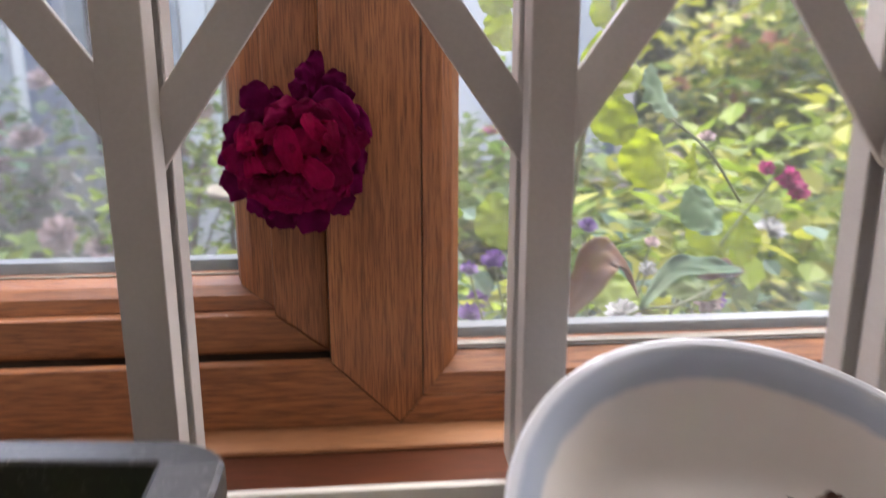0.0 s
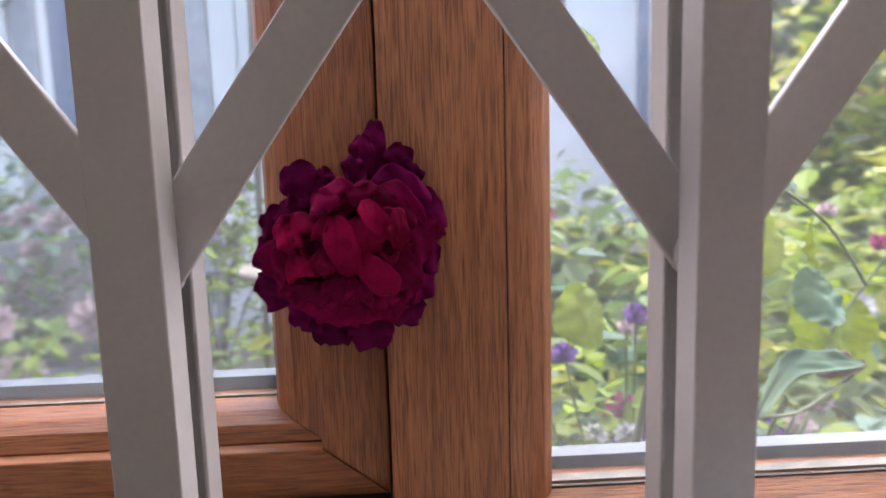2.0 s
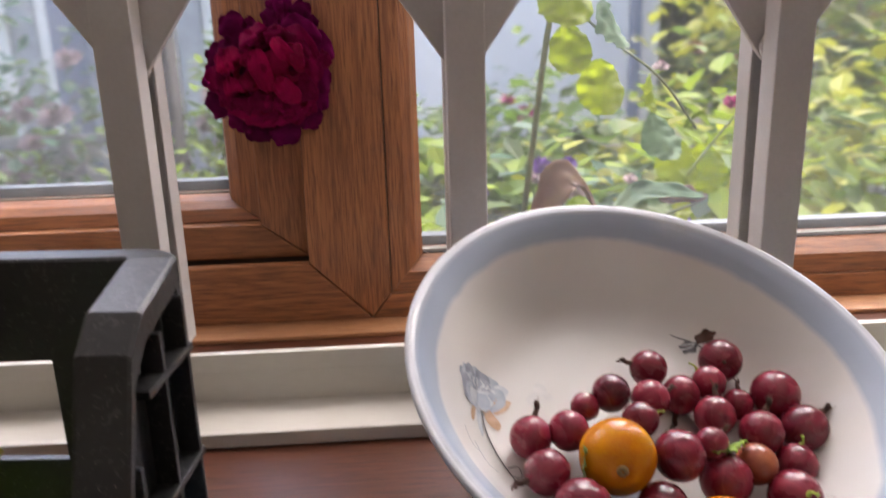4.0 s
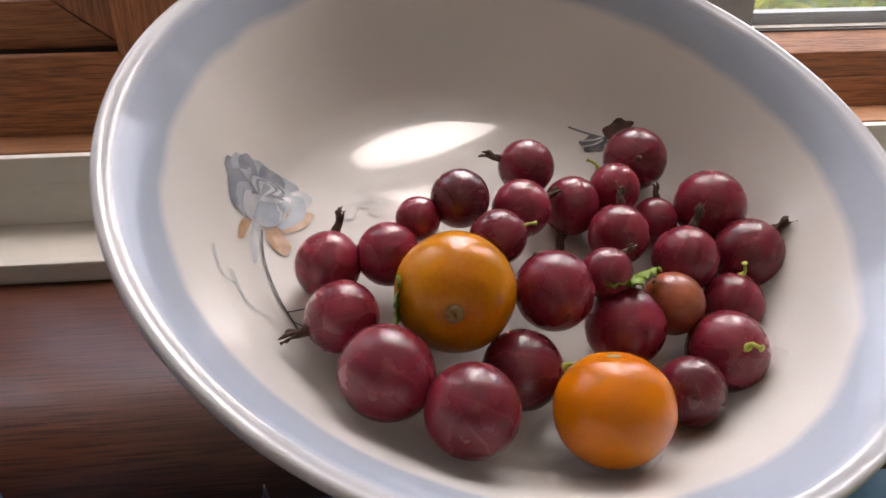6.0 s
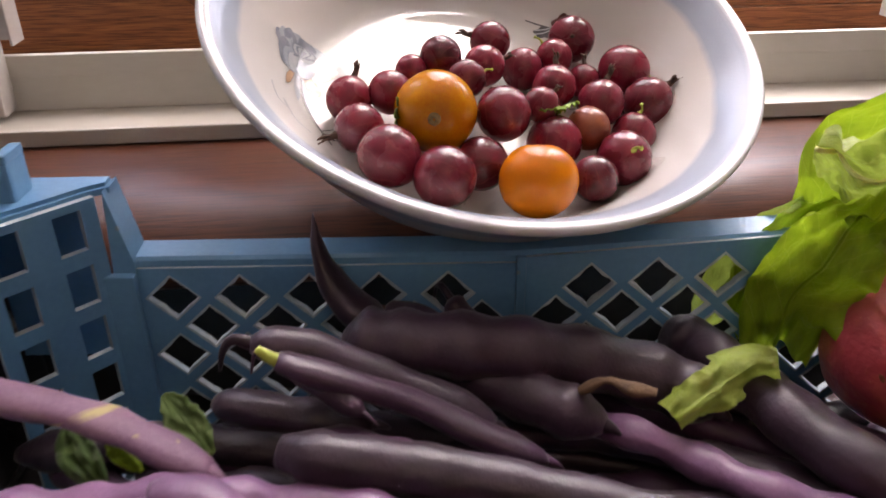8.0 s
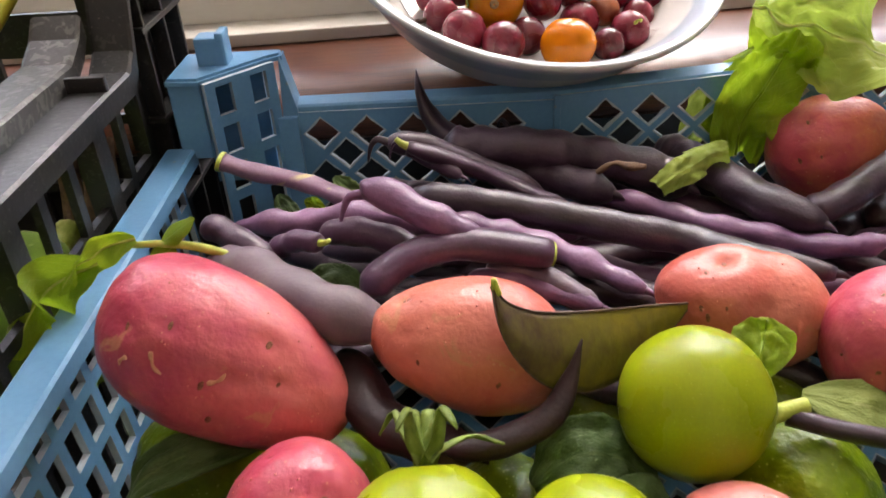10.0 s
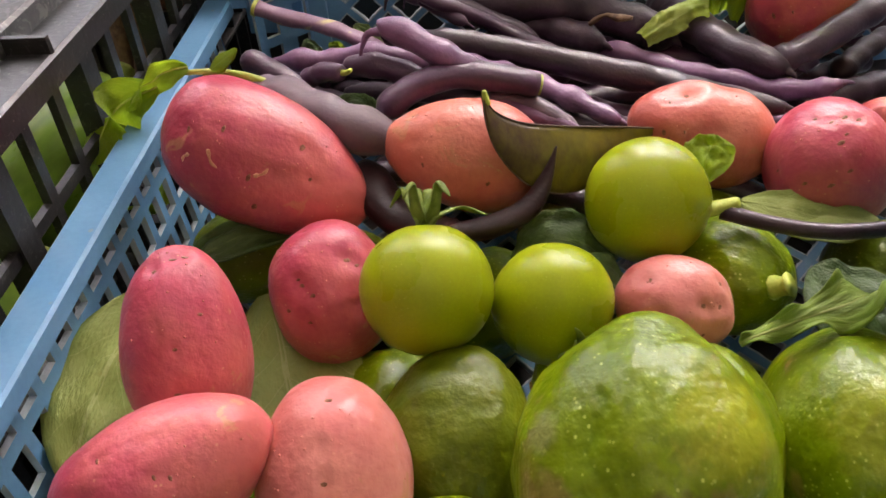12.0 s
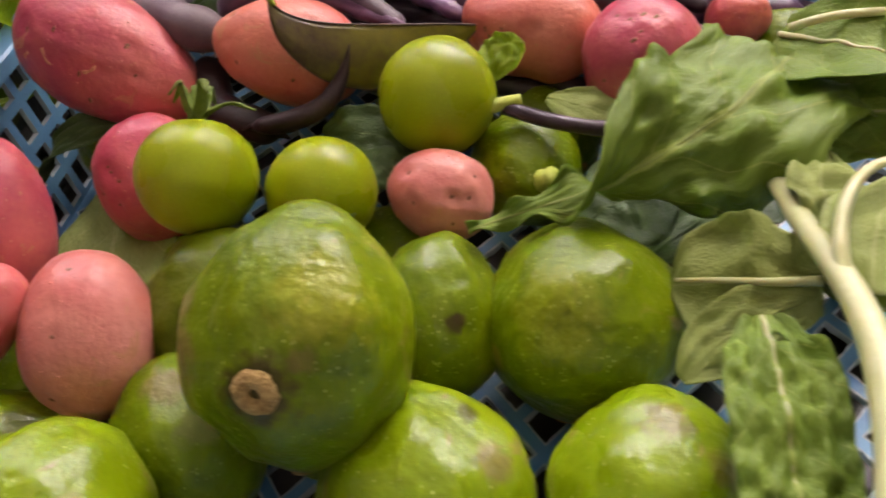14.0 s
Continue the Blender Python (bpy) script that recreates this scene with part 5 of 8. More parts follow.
# ---- vegetables in the blue crate ----
def potato_material(name, low, high, glowing=0.15, grad=6.0):
    return surface(name, low, high, 46, 0.36, 0.36, 420, subsurface=glowing, specks=(0.62, 0.27, 0.20), speck_scale=330, speck_size=0.13, contrast=0.40, rough_spread=0.14, marks=(0.52, 0.24, 0.13), marks_scale=75.0, marks_from=0.65, spec=0.45, grad=grad)


POT_PINK = potato_material("pink_potato", (0.42, 0.054, 0.098), (0.55, 0.132, 0.130))
POT_SALMON = potato_material("salmon_potato", (0.48, 0.108, 0.085), (0.60, 0.195, 0.138))
POT_PALE = potato_material("pale_potato", (0.50, 0.135, 0.127), (0.63, 0.250, 0.205))
POT_RED = potato_material("red_potato", (0.43, 0.060, 0.085), (0.58, 0.170, 0.090))
FLAKE = surface("rubbed_potato_skin", (0.50, 0.22, 0.12), (0.68, 0.40, 0.24), 400, 0.7, 0.3, 900)
LENTICEL = surface("potato_lenticel", (0.48, 0.12, 0.10), (0.66, 0.26, 0.20), 900, 0.6, 0.2, 900)
EYE = surface("potato_eye", (0.12, 0.030, 0.022), (0.30, 0.13, 0.06), 500, 0.7, 0.3, 1500)


def potato(centre, axis, a, b, material, label, seed, taper=0.0, bend=0.0, lump=0.05, eyes=5, c=None, view=(-0.05, -0.75, 0.65), waist=0.0, flakes=(), pits=()):
    """A potato round a long axis; eyes are dimples with a brown fleck on the side named by view."""
    M = Matrix.Translation(centre) @ frame_of(axis)
    ob = empty("potato", M)
    tagged(ob, label, "potato", "potatoes in the crate")
    c = c or b
    pr = random.Random(seed)
    toward = np.array(M.to_3x3().inverted() @ Vector(view).normalized())
    spots, pimples = [], []
    for k in range(eyes):
        d = toward + np.array([pr.uniform(-1.1, 1.1), pr.uniform(-0.7, 0.7), pr.uniform(-0.7, 0.7)])
        spots.append((d / np.linalg.norm(d), pr.uniform(0.10, 0.17)))

    hollows = []
    for way, size, deep in pits:
        d = np.array(M.to_3x3().inverted() @ Vector(way)) / (a, b, c)
        hollows.append((d / np.linalg.norm(d), size, deep))

    def shape(d):
        x = d[0]
        w = (1 + taper * x) * (1 - waist * math.exp(-((x - 0.1) / 0.28) ** 2))
        q = 1 + lump * noise.noise(Vector(d * 1.4) + Vector((seed, 0, 0))) + 0.25 * lump * noise.noise(Vector(d * 4.0) + Vector((seed, 3, 0)))
        dip = 0.0
        for s, size in spots:
            g = float(d @ s)
            dip += 0.03 * math.exp(-((1 - g) / (size * size * 0.35)))
        for s, size, deep in hollows:
            dip += deep * math.exp(-((1 - float(d @ s)) / (0.5 * size * size)))
        q -= dip
        return (a * x * q, b * d[1] * w * q, c * d[2] * w * q + bend * b * (x * x - 0.4))

    v, f = ball(shape, 60, 90)
    pydata("skin", v, f, material, ob)
    for way, turn, long_ in flakes:
        # strips of rubbed skin
        d = np.array(M.to_3x3().inverted() @ Vector(way).normalized())
        p0 = Vector(shape(d))
        p1, p2 = (Vector(shape((d + e) / np.linalg.norm(d + e))) for e in (np.array((0.05, 0, 0)), np.array((0, 0.05, 0.05))))
        nrm = (p1 - p0).cross(p2 - p0).normalized()
        nrm = nrm if nrm.dot(Vector(d)) > 0 else -nrm
        tv, tf, tu = tube([(-long_, 0, -long_ * long_ * 12), (-0.2 * long_, 0.18 * long_, 0.0002), (0.5 * long_, -0.05 * long_, -long_ * long_ * 3), (long_, -0.35 * long_, -long_ * long_ * 12)], lambda t: 0.0007 * math.sin(math.pi * (0.05 + 0.75 * t)) * (1 + 0.4 * math.sin(9 * t)), 14, 7, 0.3)
        e = pydata("skin_flake", tv, tf, FLAKE, ob, "tan strip of rubbed skin")
        e.matrix_basis = Matrix.Translation(p0) @ Vector((0, 0, 1)).rotation_difference(nrm).to_matrix().to_4x4() @ pose(0, 0, 0, 0, 0, turn)
    for k in range(26):
        d = toward + np.array([pr.uniform(-1.4, 1.4), pr.uniform(-1, 1), pr.uniform(-1, 1)])
        d /= np.linalg.norm(d)
        pimples.append((shape(d * 1.0), pr.uniform(0.00016, 0.00036)))
    pieces = [([tuple(np.array(c0) + np.array(q)) for q in bv], bf, [(0, 0)] * len(bv)) for c0, rad in pimples for bv, bf in [ball(lambda d: tuple(d * rad), 4, 6)]]
    pv, pf, pu = merged(pieces)
    tagged(pydata("lenticel", pv, pf, LENTICEL, ob), kind="stuff")
    for s, size, deep in hollows:
        p0 = Vector(shape(s))
        nrm = (p0 - Vector((p0.x * 0.4, 0, 0))).normalized()
        jag = pr.random() * 9
        tv, tf = ball(lambda d: (d[0] * b * size * 0.22 * (1 + 0.5 * noise.noise(Vector((d[0] * 2, d[1] * 2, jag)))), d[1] * b * size * 0.42 * (1 + 0.6 * noise.noise(Vector((d[1] * 2, d[0] * 2, jag + 5)))), d[2] * b * 0.014), 8, 16)
        e = pydata("eye", tv, tf, EYE, ob, "sunken brown eye")
        e.matrix_basis = Matrix.Translation(p0 - nrm * b * 0.004) @ Vector((0, 0, 1)).rotation_difference(nrm).to_matrix().to_4x4()
    for s, size in spots[: max(0, eyes - 1)]:
        p0 = Vector(shape(s))
        nrm = (p0 - Vector((p0.x * 0.4, 0, 0))).normalized()
        tv, tf = ball(lambda d: (d[0] * b * size * 0.26, d[1] * b * size * 0.50, d[2] * b * 0.012), 6, 12)
        e = pydata("eye", tv, tf, EYE, ob)
        e.matrix_basis = Matrix.Translation(p0 - nrm * b * 0.003) @ Vector((0, 0, 1)).rotation_difference(nrm).to_matrix().to_4x4()
    return ob


potato((0.0375, 0.0072, 1.0555), (0.8457, -0.3433, -0.4087), 0.0390, 0.0230, POT_PINK, "large pink potato with scuffed skin on the crate's side", 3, -0.20, 0.06, 0.05, 6, None, (-0.05, -0.75, 0.65), 0.0, (((-0.75, -0.70, 0.45), 65, 0.0022), ((-0.42, -0.80, 0.52), 150, 0.0034), ((0.02, -0.85, 0.45), 255, 0.0028)), pits=(((-0.11, -0.92, 0.37), 0.16, 0.02),))
potato((0.0588, -0.0387, 1.0340), (0.1001, -0.6353, -0.7658), 0.0232, 0.0195, POT_PINK, "round pink potato with two deep eyes", 7, -0.06, 0.0, 0.05, 5, pits=(((-0.32, -0.58, 0.75), 0.15, 0.06), ((-0.14, -0.74, 0.66), 0.15, 0.05), ((0.38, -0.23, 0.89), 0.17, 0.055), ((-0.23, -0.93, 0.27), 0.13, 0.05)))
potato((0.0243, -0.0750, 1.0505), (0.0653, -0.6370, -0.7681), 0.0288, 0.0170, POT_PINK, "oblong pink potato standing on a leaf", 12, 0.05, 0.0, 0.04, 6, pits=(((0.0, 0.43, 0.9), 0.18, 0.06), ((0.45, -0.17, 0.86), 0.12, 0.03)))
potato((0.1060, 0.0054, 1.0540), (-0.9692, 0.1602, 0.1870), 0.0288, 0.0194, POT_SALMON, "smooth orange-pink potato lying under an open bean pod", 15, -0.14, 0.0, 0.04, 4, pits=(((0.28, -0.96, 0.04), 0.14, 0.02),))
potato((0.2349, 0.0043, 1.0389), (0.4344, -0.5762, -0.6923), 0.0240, 0.0222, POT_PINK, "round pink potato with pitted skin", 21, 0.0, 0.0, 0.045, 7, pits=(((-0.29, -0.2, 0.94), 0.11, 0.035), ((-0.46, -0.03, 0.89), 0.10, 0.03), ((-0.15, -0.46, 0.87), 0.11, 0.035), ((-0.97, -0.2, 0.10), 0.12, 0.05), ((-0.41, -0.88, 0.23), 0.16, 0.03)))
potato((0.1633, -0.0552, 1.0340), (0.9600, -0.1817, -0.2130), 0.0176, 0.0152, POT_PALE, "small pale pink potato between the tomatoes and figs", 26, 0.03, 0.0, 0.06, 5, pits=(((0.75, -0.16, 0.62), 0.16, 0.05), ((-0.55, -0.1, 0.82), 0.16, 0.05), ((-0.5, -0.70, 0.5), 0.15, 0.04), ((0.31, -0.72, 0.62), 0.15, 0.05)))
potato((0.1960, 0.0285, 1.0405), (0.9600, -0.1817, -0.2130), 0.0278, 0.0202, POT_SALMON, "heart-shaped orange-pink potato among the beans", 31, 0.05, 0.0, 0.05, 4, None, (-0.05, -0.75, 0.65), 0.10, pits=(((-0.42, 0.02, 0.90), 0.26, 0.16), ((-0.54, -0.69, 0.49), 0.10, 0.02)))
potato((0.0282, -0.1168, 1.0528), (0.8871, 0.3807, 0.2609), 0.0262, 0.0168, POT_PINK, "deep pink finger-shaped potato", 38, -0.10, 0.05, 0.05, 5, pits=(((-0.62, -0.62, 0.48), 0.20, 0.06), ((-0.1, -0.85, 0.5), 0.13, 0.03)))
potato((0.0650, -0.1120, 1.0406), (0.0358, -0.7154, -0.6978), 0.0250, 0.0189, POT_PALE, "smooth egg-shaped salmon-pink potato", 44, 0.06, 0.0, 0.03, 3, pits=(((0.05, 0.30, 0.95), 0.17, 0.04), ((-0.2, -0.97, -0.1), 0.18, 0.05)))
potato((0.2735, 0.1243, 1.0447), (0.9952, -0.0754, -0.0618), 0.0268, 0.0238, POT_RED, "red potato tucked under a lettuce leaf", 49, 0.0, 0.0, 0.04, 5, pits=(((-0.6, -0.76, 0.26), 0.13, 0.05),))
potato((0.2782, 0.0465, 1.0270), (0.9919, 0.0451, -0.1188), 0.0135, 0.0110, POT_RED, "small red potato behind the leaves", 53, 0.0, 0.0, 0.05, 3)

t = tomato("green_tomato", (0.1621, -0.0217, 1.0489), 0.0203, (-0.3, 0.7, -0.5), GREEN_TOMATO, "unripe glossy green tomato beside an open pod", "green tomatoes in the crate", 0.97, 0.006, 4.0)
t = tomato("green_tomato", (0.0899, -0.0637, 1.0559), 0.0188, (0.05, 0.72, 0.68), GREEN_TOMATO, "unripe green tomato with a curled calyx", "green tomatoes in the crate", 0.97, 0.006, 5.0)
for k, (sy, sz, reach) in enumerate(((-0.8, 0.5, 0.8), (-0.35, 0.9, 0.6), (0.2, 0.9, 0.75), (0.9, 0.1, 1.3), (0.5, -0.7, 0.8), (-0.6, -0.6, 0.7))):
    stand = 0.004 if k == 3 else 0.010
    blade("sepal", [(0.0172, 0, 0), (0.0195 + 0.4 * stand, 0.0045 * sy, 0.0045 * sz), (0.0190 + stand, 0.0095 * sy * reach, 0.0095 * sz * reach), (0.0185 + 0.55 * stand, 0.0150 * sy * reach, 0.0150 * sz * reach)],
          0.0023, [(0, -sz, sy), (0, -sz, sy)], SEPAL, t, "curled green sepal", 10, 5, 0.4, 0.0003, 2, k, lambda u: (1 - u) ** 0.5 * 0.95 + 0.05)
v, f, u = tube([(0.017, 0, 0), (0.022, 0.001, 0.001), (0.026, 0.003, 0.0)], lambda s: 0.0016, 6, 8)
pydata("stalk", v, f, SEPAL, t)
t = tomato("green_tomato", (0.1258, -0.0592, 1.0424), 0.0180, (0.30, -0.95, 0.06), GREEN_TOMATO, "unripe green tomato with a dried calyx", "green tomatoes in the crate", 0.97, 0.006, 6.0)
for k, (sy, sz) in enumerate(((-0.9, 0.3), (0.2, 0.95), (0.95, 0.3), (0.4, -0.9), (-0.6, -0.7))):
    blade("sepal", [(0.0170, 0, 0), (0.0200, 0.0045 * sy, 0.0045 * sz), (0.0205, 0.0100 * sy, 0.0100 * sz)], 0.0014, [(0, -sz, sy), (0, -sz, sy)], SEPAL, t, "dry green sepal", 8, 5, 0.3, 0.0003, 2, k, lambda u: (1 - u) ** 0.5 * 0.95 + 0.05)

FIG = surface("fig_skin", (0.062, 0.118, 0.001), (0.190, 0.255, 0.002), 14, 0.30, 0.45, 260, subsurface=0.1, coat=0.03, spec=0.34, marks=(0.27, 0.22, 0.06), marks_scale=38.0, marks_from=0.615, specks=(0.36, 0.44, 0.10), speck_scale=600, speck_size=0.23, stretch=(0.75, 1, 1), contrast=0.5, depth=0.0022)
FIG_LIGHT = surface("fig_skin_light", (0.125, 0.205, 0.002), (0.245, 0.335, 0.006), 16, 0.28, 0.32, 380, subsurface=0.1, coat=0.06, spec=0.4, specks=(0.46, 0.52, 0.15), speck_scale=540, speck_size=0.22, stretch=(0.75, 1, 1), depth=0.0018, marks=(0.29, 0.24, 0.07), marks_scale=42.0, marks_from=0.59, contrast=0.6)
# darker copy of the fig skin, with the shade below the tomatoes in its colour
FIG_SHADED = surface("fig_skin_shaded", (0.055, 0.085, 0.002), (0.135, 0.165, 0.003), 14, 0.36, 0.40, 260, subsurface=0.1, spec=0.3, specks=(0.16, 0.20, 0.04), speck_scale=620, speck_size=0.14, contrast=0.5, depth=0.0022)
FIG_SCAR = surface("fig_scar", (0.26, 0.15, 0.045), (0.55, 0.38, 0.15), 900, 0.8, 0.8, 1200, depth=0.002)
BROWN, DARK_BROWN, GREY_GREEN, YELLOWISH = (0.165, 0.120, 0.034), (0.055, 0.036, 0.011), (0.185, 0.200, 0.070), (0.30, 0.31, 0.02)


def stained(material, spots):
    """A copy of a skin material with blotches of other colours, each at a place on the fruit: centre, reach, colour, strength."""
    m = material.copy()
    n, l = m.node_tree.nodes, m.node_tree.links
    p = n["Principled BSDF"]
    co, tex = n.new("ShaderNodeTexCoord"), n.new("ShaderNodeTexNoise")
    tex.inputs["Scale"].default_value, tex.inputs["Detail"].default_value = 230.0, 6.0
    l.new(co.outputs["Object"], tex.inputs["Vector"])
    for centre, reach, colour, strength in spots:
        away, edge, rng, mix = n.new("ShaderNodeVectorMath"), n.new("ShaderNodeMath"), n.new("ShaderNodeMapRange"), n.new("ShaderNodeMix")
        away.operation = "DISTANCE"
        away.inputs[1].default_value = centre
        l.new(co.outputs["Object"], away.inputs[0])
        edge.operation = "MULTIPLY_ADD"
        edge.inputs[1].default_value = -1.6 * reach
        l.new(tex.outputs["Fac"], edge.inputs[0])
        l.new(away.outputs["Value"], edge.inputs[2])
        rng.inputs["From Min"].default_value, rng.inputs["From Max"].default_value = 0.25 * reach, -0.25 * reach
        rng.inputs["To Max"].default_value = strength
        l.new(edge.outputs[0], rng.inputs["Value"])
        mix.data_type = "RGBA"
        mix.inputs["B"].default_value = (*colour, 1)
        old = p.inputs["Base Color"].links[0].from_socket
        l.new(rng.outputs["Result"], mix.inputs["Factor"])
        l.new(old, mix.inputs["A"])
        l.new(mix.outputs["Result"], p.inputs["Base Color"])
    return m


def fig(centre, axis, a, b, material, label, seed, neck=0.25, ribs=0.018, scar=None, stem=0.0, lump=0.03, bruise=None):
    """An unripe fig: its neck lies along the axis, with faint ribs; a cut scar or a stalk where it shows."""
    M = Matrix.Translation(centre) @ frame_of(axis)
    ob = empty("fig", M)
    tagged(ob, label, "fig", "figs in the crate")

    def shape(d):
        x = d[0]
        ang = math.atan2(d[2], d[1])
        side = math.sqrt(max(0.0, 1 - x * x))
        w = 1 - neck * max(0.0, x) ** 1.4 + 0.05 * max(0.0, -x)
        q = 1 + lump * noise.noise(Vector(d * 1.3) + Vector((seed, 0, 0))) + ribs * side * math.cos(7 * ang + seed + 0.8 * x)
        q += 0.045 * noise.noise(Vector(d * 2.6) + Vector((seed, 8, 0))) + 0.010 * noise.noise(Vector(d * 6.0) + Vector((seed, 4, 0))) + 0.003 * noise.noise(Vector(d * 14.0) + Vector((seed, 2, 0)))
        return (a * x * q, b * d[1] * w * q, b * d[2] * w * q)

    v, f = ball(shape, 48, 72)
    inv = M.to_3x3().inverted()
    if bruise:
        material = stained(material, [(shape(np.array(inv @ Vector(way).normalized())), reach, colour, strength) for way, reach, colour, strength in bruise])
    pydata("skin", v, f, material, ob)

    def seated(name, way, verts, faces, mat, label, sink):
        d = np.array(inv @ Vector(way).normalized())
        p0 = Vector(shape(d))
        e = pydata(name, verts, faces, mat, ob, label)
        e.matrix_basis = Matrix.Translation(p0 - Vector(d) * sink) @ Vector((0, 0, 1)).rotation_difference(Vector(d)).to_matrix().to_4x4()

    if scar:
        ring = [(0.0004, -0.0022), (0.0010, -0.0018), (0.0015, 0.0002), (0.0032, 0.0008), (0.0046, 0.0003), (0.0056, -0.0014)]
        vv, ff = turned(ring, 26)
        vv = [(x * (1 + 0.14 * noise.noise(Vector((x * 500, y * 500, seed)))), y * (1 + 0.14 * noise.noise(Vector((x * 500, y * 500, seed + 4)))), z + 0.0005 * noise.noise(Vector((x * 900, y * 900, 0)))) for x, y, z in vv]
        seated("cut_scar", scar, vv, ff, FIG_SCAR, "brown cut scar with a hole", -0.0009)
    # the small eye at the blossom end
    vv, ff = turned([(0.0004, 0.0001), (0.0012, 0.0005), (0.0021, 0.0004), (0.0028, -0.0006)], 14)
    e = pydata("ostiole", vv, ff, FIG_SCAR, ob)
    e.matrix_basis = Matrix.Translation(Vector(shape(np.array((-1.0, 0, 0))))) @ pose(0, 0, 0, 0, -90, 0)
    if stem:
        v, f, u = tube([(a * 0.93, 0, 0), (a + stem * 0.5, 0.001, 0.0005), (a + stem, 0.002, 0.001)], lambda s: 0.0042 - 0.0012 * math.sin(math.pi * s), 8, 10)
        pydata("stalk", v, f, STALK_GREEN, ob, "short yellow-green stalk")
    return ob


fig((0.1340, -0.1270, 1.0566), (0.0511, 0.7203, 0.6918), 0.0325, 0.0282, FIG, "large green fig with a brown cut scar", 2.0, 0.10, 0.012, (-0.08, -0.80, 0.47), 0.0, 0.06, [((0.45, -0.3, 0.8), 0.0140, YELLOWISH, 0.5), ((-0.86, -0.42, 0.35), 0.0090, BROWN, 0.75), ((-0.80, -0.10, 0.60), 0.0050, GREY_GREEN, 0.7), ((-0.08, -0.80, 0.47), 0.0105, DARK_BROWN, 0.85), ((0.30, -0.70, 0.62), 0.0040, BROWN, 0.6)])
fig((0.2065, -0.0960, 1.0183), (0.25, 0.75, 0.62), 0.0300, 0.0312, FIG, "glossy rounded green fig", 5.0, 0.12, 0.010, None, 0.0, 0.06, [((0.9, -0.2, 0.4), 0.006, DARK_BROWN, 0.7), ((-0.3, -0.5, 0.8), 0.014, YELLOWISH, 0.35)])
fig((0.1620, -0.0960, 1.0215), (0.10, 0.65, 0.70), 0.0265, 0.0215, FIG, "green fig wedged behind a larger one", 9.0, 0.15, 0.015, None, 0.0, 0.03, [((0.35, -0.65, 0.68), 0.0030, DARK_BROWN, 0.9), ((0.42, -0.60, 0.68), 0.0020, DARK_BROWN, 0.9)])
fig((0.0930, -0.1350, 1.0200), (-0.25, 0.80, 0.50), 0.0260, 0.0218, FIG, "green fig with grey scuffs", 14.0, 0.15, 0.02, None, 0.0, 0.04, [((0.05, 0.1, 0.95), 0.007, BROWN, 0.7), ((0.5, -0.3, 0.8), 0.006, GREY_GREEN, 0.7)])
fig((0.1610, -0.1497, 1.0177), (-0.25, 0.80, 0.50), 0.0280, 0.0290, FIG_LIGHT, "light green fig low in the crate", 19.0, 0.15, 0.015, None, 0.0, 0.03, [((0.7, -0.1, 0.7), 0.006, BROWN, 0.75), ((0.5, 0.4, 0.75), 0.004, DARK_BROWN, 0.7)])
fig((0.2196, -0.1502, 1.0162), (0.05, 0.85, 0.45), 0.0270, 0.0268, FIG_LIGHT, "yellow-green fig with ribbed skin", 23.0, 0.22, 0.022, None, 0.0, 0.03, [((0.1, 0.2, 0.95), 0.007, BROWN, 0.65), ((0.5, -0.2, 0.8), 0.005, BROWN, 0.6)])
fig((0.0737, -0.1667, 1.0379), (0.3, 0.9, 0.2), 0.0250, 0.0272, FIG_LIGHT, "pale green fig at the crate's front", 28.0, 0.12, 0.014)
fig((0.0330, -0.1440, 1.0260), (-0.97, -0.20, 0.05), 0.0330, 0.0190, FIG, "long green fig with grey scuffs and a stalk", 33.0, 0.38, 0.014, None, 0.006, 0.03, [((0.2, -0.4, 0.85), 0.009, GREY_GREEN, 0.8), ((-0.5, -0.3, 0.8), 0.007, BROWN, 0.7), ((0.7, 0.1, 0.7), 0.006, DARK_BROWN, 0.5)])
fig((0.0950, -0.0970, 1.0290), (0.1, 0.7, 0.6), 0.0270, 0.0215, FIG_SHADED, "green fig below the tomatoes, its shade put into the skin colour", 41.0, 0.1, 0.012)
fig((0.1907, -0.0300, 1.0200), (0.25, -0.80, 0.52), 0.0250, 0.0205, FIG, "green fig with its stalk showing", 47.0, 0.20, 0.018, None, 0.0035)
# fruit at the bottom that carries the upper layer
for k, (x, y) in enumerate(((0.02, 0.02), (0.06, 0.00), (0.11, -0.02), (0.15, 0.02), (0.20, 0.01), (0.25, -0.02), (0.30, 0.05), (0.125, -0.115), (0.03, -0.10), (0.25, 0.10), (0.30, -0.06), (0.075, -0.065), (0.145, -0.055))):
    fig((x, y, 1.0055), (math.cos(k * 2.1), math.sin(k * 2.1), 0.15), 0.0240, 0.0190, FIG, "green fig at the bottom of the crate", 60.0 + k, 0.15, 0.015)

